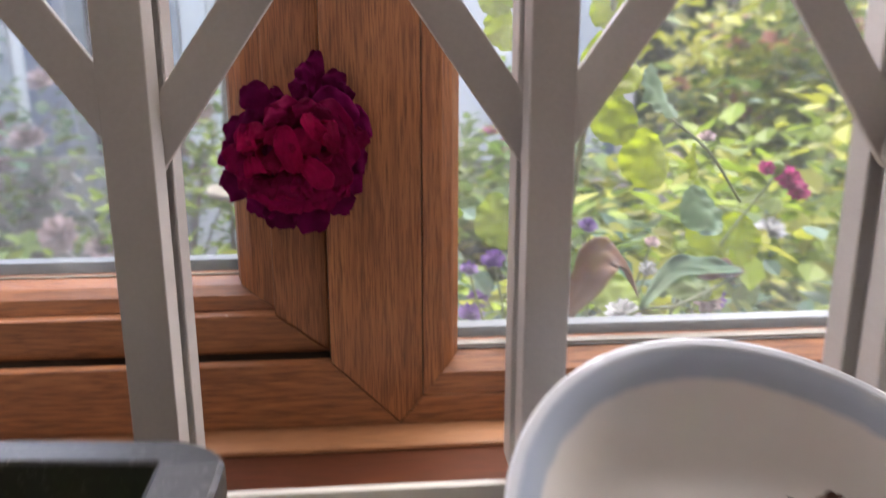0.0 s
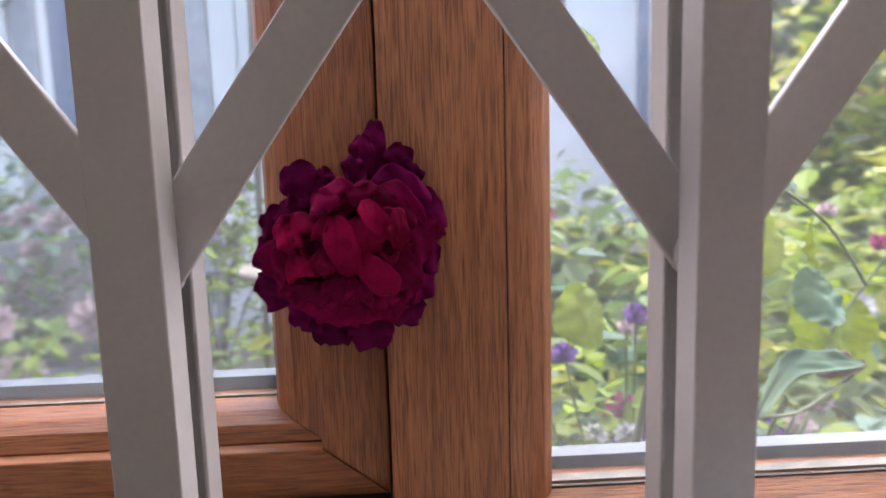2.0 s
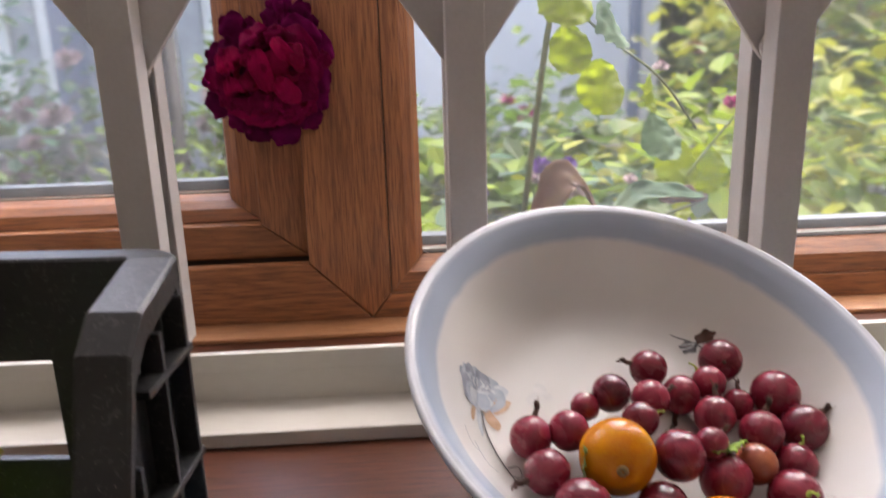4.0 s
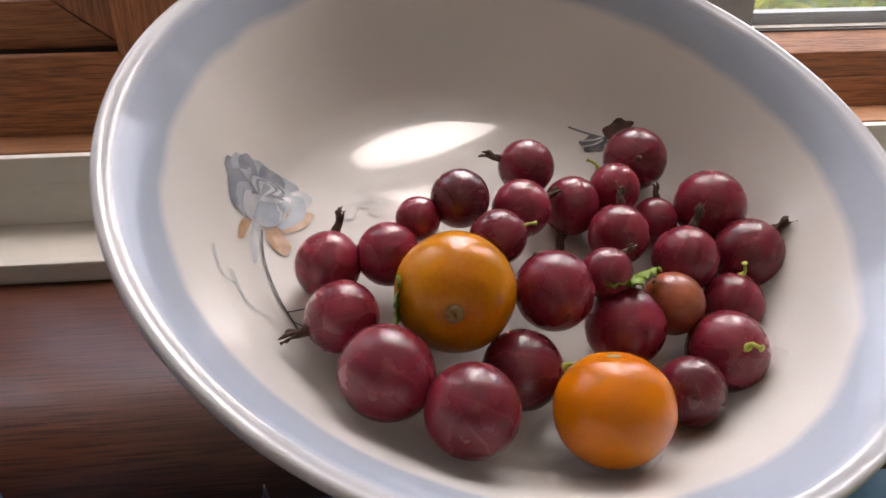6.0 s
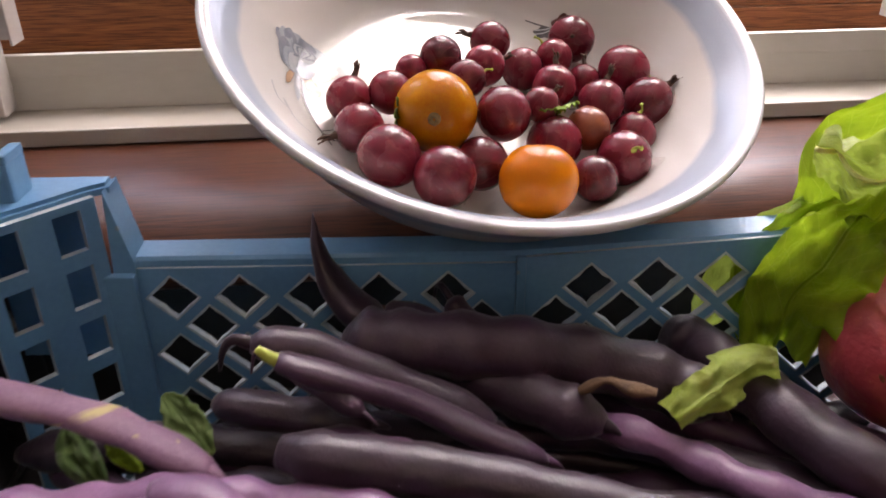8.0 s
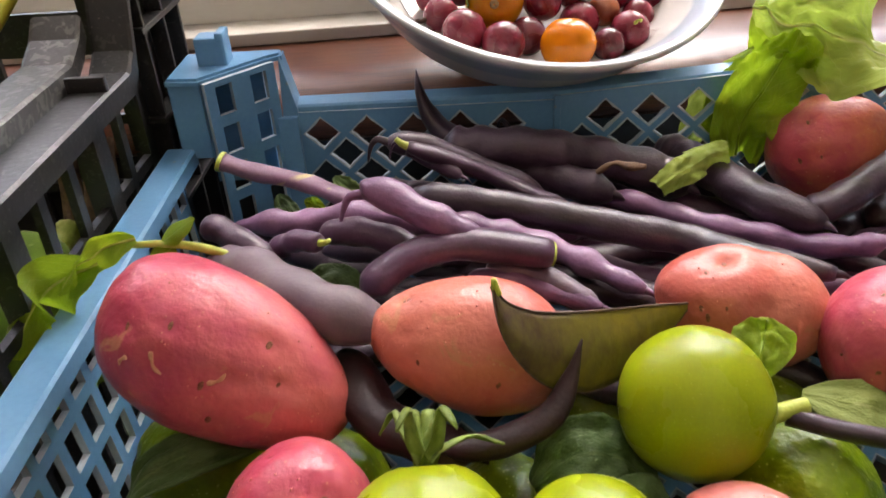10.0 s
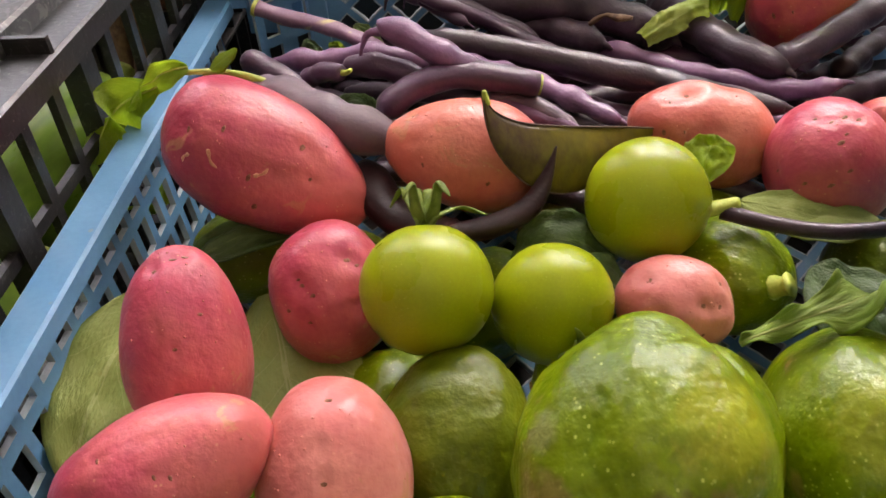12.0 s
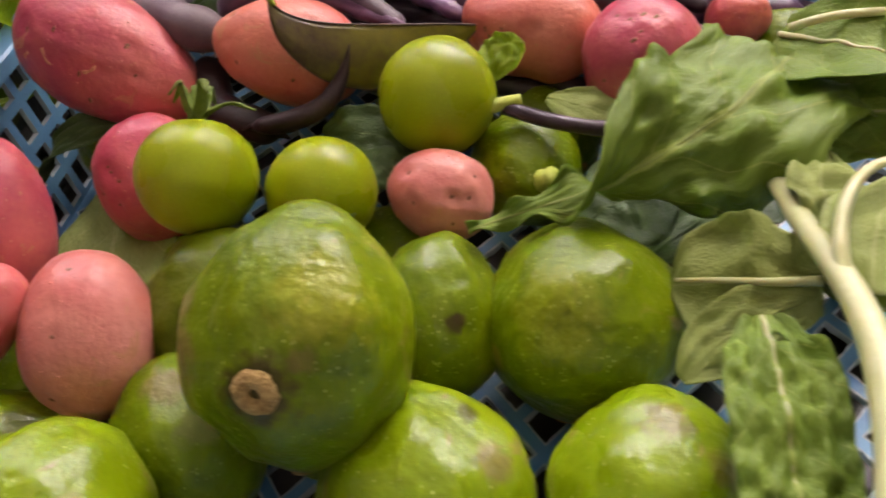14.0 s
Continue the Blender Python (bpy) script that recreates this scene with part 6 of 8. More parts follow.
# ---- purple beans ----
BEAN = surface("purple_bean", (0.030, 0.011, 0.030), (0.082, 0.030, 0.078), 60, 0.40, 0.30, 700, spec=0.5, vary=0.3, contrast=0.6, depth=0.0006, sheen=0.08)
BEAN_LILAC = surface("lilac_bean", (0.080, 0.032, 0.096), (0.225, 0.110, 0.220), 55, 0.40, 0.30, 700, spec=0.5, vary=0.15, contrast=0.6, depth=0.0006, sheen=0.08)
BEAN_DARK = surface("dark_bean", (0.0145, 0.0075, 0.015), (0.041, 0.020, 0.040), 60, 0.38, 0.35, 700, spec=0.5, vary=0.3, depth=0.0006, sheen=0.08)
# brownish purple bean skin taken nearly black: shadow among the pods is in it
BEAN_SHADE = surface("shaded_bean", (0.013, 0.006, 0.008), (0.036, 0.016, 0.018), 60, 0.45, 0.35, 700, spec=0.35, depth=0.0006)
BEAN_GREY = surface("greenish_bean", (0.066, 0.029, 0.080), (0.130, 0.088, 0.108), 30, 0.5, 0.25, 700, vary=0.1, contrast=0.42, depth=0.0005, sheen=0.2)
POD = surface("open_pod", (0.062, 0.030, 0.034), (0.25, 0.225, 0.026), 45, 0.36, 0.3, 300, translucent=0.25, contrast=0.55, depth=0.0008, grad=7.0)
SEAM = surface("pod_seam", (0.045, 0.024, 0.030), (0.13, 0.085, 0.060), 200, 0.5, 0.2, 700)
DRY = surface("withered_stem", (0.060, 0.030, 0.018), (0.20, 0.12, 0.065), 250, 0.8, 0.5, 700)
bb = random.Random(3)


def bean(points, r, material, label, lumps=0.10, flat=0.8, head=0.35, tail=0.35, cap=None, beak=False, taper=0.10, cut=False):
    """A pod along a curve, swollen over its seeds, with a calyx or a thin beak at its end."""
    ob = empty("bean", Matrix.Translation(points[0]))
    tagged(ob, label, "bean", "beans in the crate")
    base = np.array(points[0])
    pts = [tuple(np.array(p) - base) for p in points]
    length = sum(np.linalg.norm(np.array(b) - np.array(a)) for a, b in zip(pts, pts[1:]))
    n = max(2, length / 0.0155)
    ph = bb.random() * 6

    r *= 1.10
    lumps *= 1.35

    def radius(t):
        ends = min(1.0, head + (1 - head) * (t / taper) ** (0.6 if taper < 0.2 else 1.0) if t < taper else 1.0, tail + (1 - tail) * ((1 - t) / 0.12) ** 0.6 if t > 0.88 else 1.0)
        swell = math.sin(2 * math.pi * n * t + ph + 1.2 * math.sin(5 * t + ph)) + 0.7 * noise.noise(Vector((t * n * 0.7, ph, 0)))
        return r * ends * (1 + lumps * swell)

    v, f, u = tube(pts, radius, max(24, int(n * 7)), 14, flat, (0.05, 0.3, 1))
    v = [p + np.array((0, 0, 0.0004)) * noise.noise(Vector(p) * 220) for p in v]
    pydata("pod", v, f, material, ob)
    d = np.array(pts[0]) - np.array(pts[1])
    d /= np.linalg.norm(d)
    if cap:
        v, f, u = tube([tuple(-d * 0.001), tuple(d * 0.0022 + (0, 0, 0.0004)), tuple(d * 0.0045 + (0, 0, 0.0016))], lambda t: r * (0.34 - 0.16 * t), 6, 8)
        pydata("calyx", v, f, cap, ob)
    if cut:
        v, f, u = tube([tuple(-d * 0.0006), tuple(d * 0.0002), tuple(d * 0.0009)], lambda t: r * head * 0.92, 4, 14, flat, (0.05, 0.3, 1))
        pydata("cut_end", v, f, STALK_GREEN, ob, "yellow-green cut end")
    q = np.array(pts[-1]) - np.array(pts[-2])
    q /= np.linalg.norm(q)
    end = np.array(pts[-1])
    v, f, u = tube([tuple(end - q * 0.001), tuple(end + q * 0.002), tuple(end + q * 0.0045 + (0, 0, -0.001))], lambda t: r * tail * (0.85 - 0.7 * t), 6, 8)
    pydata("tip", v, f, material, ob)
    if beak:
        v, f, u = tube([tuple(-d * 0.001), tuple(d * 0.004 + (0, 0, 0.001)), tuple(d * 0.008 + (0.001, 0, -0.003)), tuple(d * 0.009 + (0.0005, 0, -0.009))], lambda t: r * (0.34 - 0.26 * t), 10, 8)
        pydata("beak", v, f, material, ob)
    return ob


LONG = "long dark purple bean pod in the crate"
BEAN_STALK = surface("streaked_stalk", (0.13, 0.055, 0.125), (0.27, 0.17, 0.24), 40, 0.5, 0.30, 700, spec=0.35, contrast=0.6, depth=0.0006, marks=(0.50, 0.44, 0.16), marks_scale=26.0, marks_from=0.60)
bean([(0.0242, 0.1018, 1.0727), (0.0359, 0.1002, 1.0680), (0.0468, 0.0980, 1.0658), (0.0576, 0.0950, 1.0630), (0.0682, 0.0910, 1.0590), (0.0793, 0.0860, 1.0550)], 0.0054, BEAN_STALK, "thin cut purple bean stalk with pale yellow patches", 0.05, 0.55, 1.25, 0.4, None, False, 0.10, True)
bean([(0.0308, 0.0765, 1.0590), (0.0440, 0.0731, 1.0610), (0.0561, 0.0744, 1.0590), (0.0691, 0.0726, 1.0620), (0.0833, 0.0745, 1.0585), (0.0957, 0.0767, 1.0530), (0.1084, 0.0735, 1.0540), (0.1208, 0.0716, 1.0508), (0.1332, 0.0691, 1.0475), (0.1465, 0.0603, 1.0450), (0.1569, 0.0509, 1.0430), (0.1685, 0.0403, 1.0410)], 0.0051, BEAN_LILAC, "long knobbly lilac-purple bean pod", 0.12)
bean([(0.0775, 0.0526, 1.0795), (0.0810, 0.0528, 1.0805), (0.0869, 0.0504, 1.0795), (0.0957, 0.0433, 1.0765), (0.1044, 0.0397, 1.0725), (0.1141, 0.0370, 1.0675)], 0.0052, BEAN_LILAC, "lilac bean pod with a hooked tip", 0.08, 0.85, 0.22, 0.35, None, True)
bean([(0.0624, 0.0557, 1.0650), (0.0741, 0.0517, 1.0670), (0.0854, 0.0477, 1.0650), (0.0955, 0.0444, 1.0610)], 0.0050, BEAN, LONG, 0.06, 0.85, 0.3)
bean([(0.0633, 0.0420, 1.0695), (0.0562, 0.0472, 1.0680), (0.0504, 0.0519, 1.0640), (0.0461, 0.0532, 1.0600)], 0.0036, BEAN, "short purple bean pod with a yellow tip", 0.05, 0.9, 0.7, 0.4, STALK_GREEN)
bean([(0.1344, 0.0327, 1.0640), (0.1184, 0.0341, 1.0675), (0.1039, 0.0357, 1.0685), (0.0917, 0.0345, 1.0665), (0.0820, 0.0311, 1.0625), (0.0760, 0.0284, 1.0575)], 0.0062, BEAN, "broad purple bean pod cut off at one end", 0.03, 0.75, 0.80, 0.3, None, False, 0.10, True)
bean([(0.0283, 0.0471, 1.0610), (0.0422, 0.0372, 1.0630), (0.0562, 0.0232, 1.0630), (0.0685, 0.0160, 1.0610), (0.0829, 0.0118, 1.0570)], 0.0086, BEAN_GREY, "thick greyish purple bean pod", 0.06, 0.85)
bean([(0.0230, 0.0632, 1.0680), (0.0296, 0.0598, 1.0670), (0.0387, 0.0525, 1.0640), (0.0478, 0.0471, 1.0600)], 0.0047, BEAN, LONG, 0.06, 0.85, 0.15)
bean([(0.0945, 0.0875, 1.0585), (0.1073, 0.0832, 1.0585), (0.1245, 0.0827, 1.0545), (0.1459, 0.0796, 1.0500), (0.1718, 0.0735, 1.0450), (0.1938, 0.0680, 1.0410), (0.2080, 0.0480, 1.0440), (0.2295, 0.0339, 1.0455)], 0.0062, BEAN_DARK, "long dusty blackish bean pod", 0.035, 0.9, 0.6)
bean([(0.0935, 0.1035, 1.0718), (0.1093, 0.1020, 1.0652), (0.1253, 0.1040, 1.0560), (0.1408, 0.1000, 1.0485), (0.1577, 0.0960, 1.0415)], 0.0050, BEAN, "long purple bean pod with a yellow calyx", 0.03, 0.6, 0.6, 0.3, STALK_GREEN)
bean([(0.0860, 0.1150, 1.0690), (0.1000, 0.1150, 1.0665), (0.1150, 0.1130, 1.0590), (0.1300, 0.1110, 1.0520), (0.1460, 0.1070, 1.0450)], 0.0052, BEAN_DARK, "dark bean pod with a hooked beak", 0.04, 0.85, 0.45, 0.3, None, True)
bean([(0.0934, 0.1063, 1.0695), (0.1004, 0.1038, 1.0660), (0.1129, 0.0943, 1.0620)], 0.0030, BEAN, "thin purple bean pod with a hooked beak", 0.04, 0.85, 0.6, 0.3, None, True)
bean([(0.1080, 0.1330, 1.0560), (0.1234, 0.1293, 1.0565), (0.1476, 0.1275, 1.0545), (0.1738, 0.1300, 1.0470), (0.1978, 0.1250, 1.0405), (0.2100, 0.1150, 1.0370)], 0.0092, BEAN_DARK, "broad blackish purple bean pod", 0.06, 0.9)
bean([(0.1101, 0.1574, 1.0440), (0.1317, 0.1386, 1.0450), (0.1540, 0.1209, 1.0440), (0.1756, 0.1077, 1.0410)], 0.0074, BEAN_DARK, "broad blackish purple bean pod", 0.05, 0.9)
bean([(0.2089, 0.1496, 1.0400), (0.2150, 0.1400, 1.0400), (0.2220, 0.1180, 1.0410), (0.2310, 0.0920, 1.0410), (0.2460, 0.0720, 1.0400)], 0.0078, BEAN_DARK, "broad blackish purple bean pod", 0.04, 0.9, 0.75)
bean([(0.1619, 0.1210, 1.0350), (0.1724, 0.1180, 1.0340), (0.1842, 0.1080, 1.0370), (0.1980, 0.1000, 1.0340), (0.2100, 0.0870, 1.0350), (0.2223, 0.0780, 1.0360), (0.2380, 0.0700, 1.0340), (0.2530, 0.0600, 1.0380), (0.2620, 0.0560, 1.0420)], 0.0049, BEAN_LILAC, "knobbly lilac-purple bean pod", 0.12)
bean([(0.2410, 0.0801, 1.0400), (0.2581, 0.0841, 1.0440), (0.2859, 0.0969, 1.0510), (0.3101, 0.1110, 1.0550)], 0.0068, BEAN_DARK, "broad blackish purple bean pod", 0.04)
bean([(0.1146, 0.0353, 1.0590), (0.1275, 0.0338, 1.0570), (0.1377, 0.0278, 1.0540), (0.1468, 0.0217, 1.0500)], 0.0046, BEAN_GREY, "greenish purple bean pod", 0.05)
bean([(0.1086, 0.0327, 1.0580), (0.1216, 0.0320, 1.0570), (0.1321, 0.0273, 1.0545), (0.1484, 0.0207, 1.0505)], 0.0036, BEAN_LILAC, LONG, 0.05)
bean([(0.1003, 0.1605, 1.0822), (0.1010, 0.1580, 1.0735), (0.1040, 0.1545, 1.0645), (0.1100, 0.1500, 1.0565), (0.1190, 0.1460, 1.0505)], 0.0080, BEAN_DARK, "blackish bean pod with an upturned pointed tip", 0.03, 0.6, 0.03, 0.35, None, False, 0.75)
# these two pods carry their shadow as a darker colour
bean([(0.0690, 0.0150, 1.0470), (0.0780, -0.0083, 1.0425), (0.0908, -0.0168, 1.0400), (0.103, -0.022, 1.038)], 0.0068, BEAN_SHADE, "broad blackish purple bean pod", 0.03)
bean([(0.1337, -0.0121, 1.0660), (0.1300, -0.0165, 1.0570), (0.1230, -0.0230, 1.0500), (0.1100, -0.0260, 1.0460), (0.0960, -0.0250, 1.0440)], 0.0042, BEAN_SHADE, "brownish purple bean pod with a thin upturned tip, shadow in its colour", 0.02, 0.8, 0.07, 0.35, None, False, 0.5)
bean([(0.0985, 0.0960, 1.0520), (0.1180, 0.0900, 1.0500), (0.1360, 0.0860, 1.0450), (0.1560, 0.0820, 1.0400)], 0.0068, BEAN, "broad purple bean pod", 0.04, 0.85, 0.5)
bean([(0.0735, 0.1200, 1.0480), (0.0947, 0.1143, 1.0465), (0.1149, 0.1103, 1.0450)], 0.0055, BEAN_DARK, LONG, 0.04)
bean([(0.1208, 0.1581, 1.0485), (0.1294, 0.1537, 1.0485), (0.1422, 0.1426, 1.0460)], 0.0045, BEAN_DARK, "dark bean pod with a pale calyx", 0.03, 0.85, 0.7, 0.4, DRY)
bean([(0.1400, 0.1580, 1.0520), (0.1470, 0.1500, 1.0460), (0.165, 0.133, 1.042)], 0.0038, BEAN_DARK, LONG, 0.03, 0.85, 0.2, 0.4, None, True)
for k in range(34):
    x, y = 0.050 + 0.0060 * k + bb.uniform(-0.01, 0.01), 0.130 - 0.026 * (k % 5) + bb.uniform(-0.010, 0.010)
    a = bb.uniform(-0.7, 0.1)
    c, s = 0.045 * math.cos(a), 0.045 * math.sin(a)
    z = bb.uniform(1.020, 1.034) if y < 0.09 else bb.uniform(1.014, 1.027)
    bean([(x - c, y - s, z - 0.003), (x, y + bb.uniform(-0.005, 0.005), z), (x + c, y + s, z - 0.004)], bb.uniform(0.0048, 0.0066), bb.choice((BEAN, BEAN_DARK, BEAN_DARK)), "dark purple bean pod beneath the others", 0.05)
# more pods in the far corner, some in the shadow-darkened skin
for k in range(20):
    x, y = 0.268 + 0.0036 * k, 0.150 - 0.029 * (k % 5) + bb.uniform(-0.006, 0.006)
    a = bb.uniform(-0.3, 0.8)
    c, s = 0.030 * math.cos(a), 0.030 * math.sin(a)
    z = 0.996 + 0.007 * (k % 4) + bb.uniform(0.0, 0.004)
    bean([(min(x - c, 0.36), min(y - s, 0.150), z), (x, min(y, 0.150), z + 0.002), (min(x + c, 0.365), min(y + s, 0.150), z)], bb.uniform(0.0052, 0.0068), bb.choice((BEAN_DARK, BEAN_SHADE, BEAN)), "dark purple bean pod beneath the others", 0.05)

# open pod shell lying over the potato
pod = empty("bean_pod_shell", Matrix.Translation((0.1300, -0.0150, 1.0600)))
tagged(pod, "opened greenish purple bean pod shell lying on a potato", "bean pod")
edge_a = spline([(0.1112, -0.0125, 1.0860), (0.1133, -0.0122, 1.0809), (0.1201, -0.0093, 1.0747), (0.1294, -0.0049, 1.0697), (0.1442, 0.0030, 1.0631), (0.1632, 0.0139, 1.0549), (0.1760, 0.0210, 1.0490)], 30) - (0.1300, -0.0150, 1.0600)
edge_b = spline([(0.1105, -0.0130, 1.0841), (0.1120, -0.0190, 1.0748), (0.1188, -0.0187, 1.0618), (0.1286, -0.0152, 1.0512), (0.1432, -0.0064, 1.0433), (0.1614, 0.0083, 1.0418), (0.1758, 0.0205, 1.0484)], 30) - (0.1300, -0.0150, 1.0600)
verts, faces = [], []
for i in range(30):
    for k in range(11):
        w = k / 10
        bulge = 0.0030 * math.sin(math.pi * w) * math.sin(math.pi * min(1, 0.05 + i / 30)) + 0.0004 * noise.noise(Vector((i * 0.35, w * 4, 2)))
        verts.append(edge_a[i] * (1 - w) + edge_b[i] * w + np.array((-0.1, -0.75, 0.62)) * bulge)
for i in range(29):
    for k in range(10):
        a = i * 11 + k
        faces.append((a, a + 1, a + 12, a + 11))
shell = pydata("shell", verts, faces, POD, pod)
shell.modifiers.new("thickness", "SOLIDIFY").thickness = 0.0011
for edge, r in ((edge_a, 0.00040), (edge_b, 0.00022)):
    v, f, u = tube([tuple(p) for p in edge[::3]] + [tuple(edge[-1])], lambda t: r, 30, 7)
    pydata("seam", v, f, SEAM, pod, "dark seam of the pod")
v, f, u = tube([tuple(edge_a[0] + (0.0006, 0, -0.003)), tuple(edge_a[0]), tuple(edge_a[0] + (-0.0003, 0, 0.0016))], lambda t: 0.0012 - 0.0005 * t, 8, 8)
pydata("stalk", v, f, STALK_GREEN, pod, "yellow-green stalk end")
v, f, u = tube([(0.1600, 0.1150, 1.0400), (0.1640, 0.1140, 1.0440), (0.1700, 0.1120, 1.0500), (0.1755, 0.1095, 1.0545), (0.1805, 0.1055, 1.0545), (0.1858, 0.1020, 1.0555)], lambda t: 0.0015 + 0.0007 * math.sin(t * 17) + (0.0006 if t > 0.6 else 0), 30, 9, 0.6)
tagged(pydata("withered_stem", v, f, DRY), "withered brown twisted stem on the beans", "stem")
v, f, u = tube([(0.1850, -0.0265, 1.0460), (0.1998, -0.0338, 1.0450), (0.2180, -0.0385, 1.0440), (0.245, -0.040, 1.045)], lambda t: 0.0026, 20, 8)
tagged(pydata("chard_stalk", v, f, BEAN_DARK), "thin dark purple leaf stalk", "stem")


# ---- leaves ----
def leaf_material(name, low, high, vein, through=0.3, rough=0.42, veins=9.0):
    """Leaf green with a pale midrib and side veins laid out along the leaf."""
    m = surface(name, low, high, 4, rough, 0.55, 32, translucent=through, uv=True, contrast=0.9, depth=0.0018)
    n, l = m.node_tree.nodes, m.node_tree.links
    p = n["Principled BSDF"]
    co, sep = n.new("ShaderNodeTexCoord"), n.new("ShaderNodeSeparateXYZ")
    l.new(co.outputs["UV"], sep.inputs[0])

    def op(kind, a, b=None):
        q = n.new("ShaderNodeMath")
        q.operation = kind
        for i, s in enumerate((a, b)):
            if s is None:
                continue
            if isinstance(s, (int, float)):
                q.inputs[i].default_value = s
            else:
                l.new(s, q.inputs[i])
        return q.outputs[0]

    off = op("ABSOLUTE", op("SUBTRACT", sep.outputs["Y"], 0.5))
    rib = op("LESS_THAN", off, 0.022)
    slanted = op("SUBTRACT", sep.outputs["X"], op("MULTIPLY", off, 0.55))
    wobble = n.new("ShaderNodeTexNoise")
    wobble.inputs["Scale"].default_value = 4.0
    l.new(co.outputs["UV"], wobble.inputs["Vector"])
    slanted = op("ADD", slanted, op("MULTIPLY", wobble.outputs["Fac"], 0.10))
    wave = op("ABSOLUTE", op("SINE", op("MULTIPLY", slanted, math.pi * veins)))
    side = op("LESS_THAN", wave, 0.055)
    fac = op("MULTIPLY", op("MAXIMUM", rib, op("MULTIPLY", side, 0.7)), 0.5)
    mix = n.new("ShaderNodeMix")
    mix.data_type = "RGBA"
    mix.inputs["B"].default_value = (*vein, 1)
    old = p.inputs["Base Color"].links[0].from_socket
    l.new(fac, mix.inputs["Factor"])
    l.new(old, mix.inputs["A"])
    for s in [k for k in l if k.from_socket == old and k.to_node != mix]:
        target = s.to_socket
        l.remove(s)
        l.new(mix.outputs["Result"], target)
    return m


LETTUCE_RIB = surface("lettuce_rib", (0.42, 0.50, 0.16), (0.56, 0.62, 0.26), 60, 0.4, 0.1, 300, subsurface=0.2)
LETTUCE = leaf_material("lettuce_leaf", (0.21, 0.35, 0.010), (0.37, 0.53, 0.030), (0.50, 0.62, 0.12), 0.50, 0.36)
LETTUCE_PALE = leaf_material("pale_lettuce", (0.30, 0.43, 0.055), (0.46, 0.58, 0.12), (0.56, 0.62, 0.22), 0.35, 0.36)
CHARD = leaf_material("chard_leaf", (0.100, 0.195, 0.012), (0.215, 0.325, 0.034), (0.42, 0.49, 0.12), 0.30, 0.48, 5.0)
CHARD_BACK = leaf_material("chard_underside", (0.205, 0.275, 0.055), (0.33, 0.40, 0.105), (0.46, 0.50, 0.20), 0.25, 0.55, 6.0)
CHARD_STEM = surface("chard_stem", (0.33, 0.36, 0.15), (0.50, 0.51, 0.28), 40, 0.32, 0.25, 200, stretch=(1, 1, 0.3), subsurface=0.2)
LEAF_DOWNY = leaf_material("downy_leaf", (0.10, 0.19, 0.045), (0.19, 0.29, 0.09), (0.26, 0.36, 0.14), 0.25, 0.6, 8.0)
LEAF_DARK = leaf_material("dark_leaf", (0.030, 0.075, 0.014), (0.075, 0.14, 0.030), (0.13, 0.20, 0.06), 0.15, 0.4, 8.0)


def leaf(name, spine, width, side, material, label, **kw):
    kw.setdefault("rows", 34)
    kw.setdefault("cols", 21)
    kw.setdefault("thick", 0.0 if material in (LETTUCE, LETTUCE_PALE) else 0.0004)
    kw.setdefault("rib", (0.0007, material))
    return tagged(blade(name, spine, width, side, material, None, "", **kw), label, "leaf")


# lettuce round the red potato
leaf("lettuce_leaf", [(0.2412, 0.1440, 1.0360), (0.2405, 0.1400, 1.0540), (0.2455, 0.1370, 1.0690), (0.2500, 0.1320, 1.0840), (0.2480, 0.1190, 1.0990)], 0.0135, [(0.8, -0.5, 0.1), (0.85, -0.5, 0.0)], LETTUCE, "fresh upright green lettuce leaf beside a red potato", rows=60, cols=27, ruffle=0.0030, waves=3, seed=1.0, cup=0.28, crumple=0.0055, crinkle=1.1, frill=0.0009, ragged=0.07, outline=lambda u: 0.45 + 0.62 * math.sin(math.pi * min(1, 0.15 + 0.72 * u)))
leaf("lettuce_leaf", [(0.2360, 0.1380, 1.1045), (0.2450, 0.1330, 1.1010), (0.2590, 0.1260, 1.0965), (0.2760, 0.1180, 1.0905), (0.2990, 0.1100, 1.0800)], 0.0215, [(0.5, 0.1, -0.8), (0.5, -0.6, -0.2)], LETTUCE_PALE, "pale green lettuce leaf arching over a potato", rows=64, cols=31, ruffle=0.0040, waves=4, seed=4.0, cup=-0.15, crumple=0.008, crinkle=2.2, frill=0.0022, ragged=0.14, rib=(0.0008, LETTUCE_RIB), outline=lambda u: 0.10 + 0.90 * min(1, 1.7 * u) ** 0.8)
leaf("lettuce_leaf", [(0.2334, 0.1500, 1.0361), (0.2360, 0.1520, 1.0533), (0.2440, 0.1520, 1.0700), (0.2520, 0.1480, 1.0850)], 0.0100, [(0.8, -0.4, -0.3), (0.8, -0.4, -0.4)], LETTUCE, "bright green lettuce leaf inside the clump", rows=44, cols=21, ruffle=0.0022, waves=3, seed=8.0, cup=0.25, crumple=0.005, crinkle=1.8, frill=0.0012, ragged=0.12)
leaf("lettuce_leaf", [(0.2224, 0.1600, 1.0320), (0.2300, 0.1610, 1.0480), (0.2400, 0.1610, 1.0640), (0.2500, 0.1590, 1.0800)], 0.0095, [(0.7, -0.2, -0.6), (0.7, -0.2, -0.6)], LETTUCE_PALE, "outer lettuce leaf lying against the crate's back", rows=44, cols=21, ruffle=0.0012, waves=3, seed=15.0, cup=0.1, crumple=0.003, crinkle=1.6, ragged=0.10)
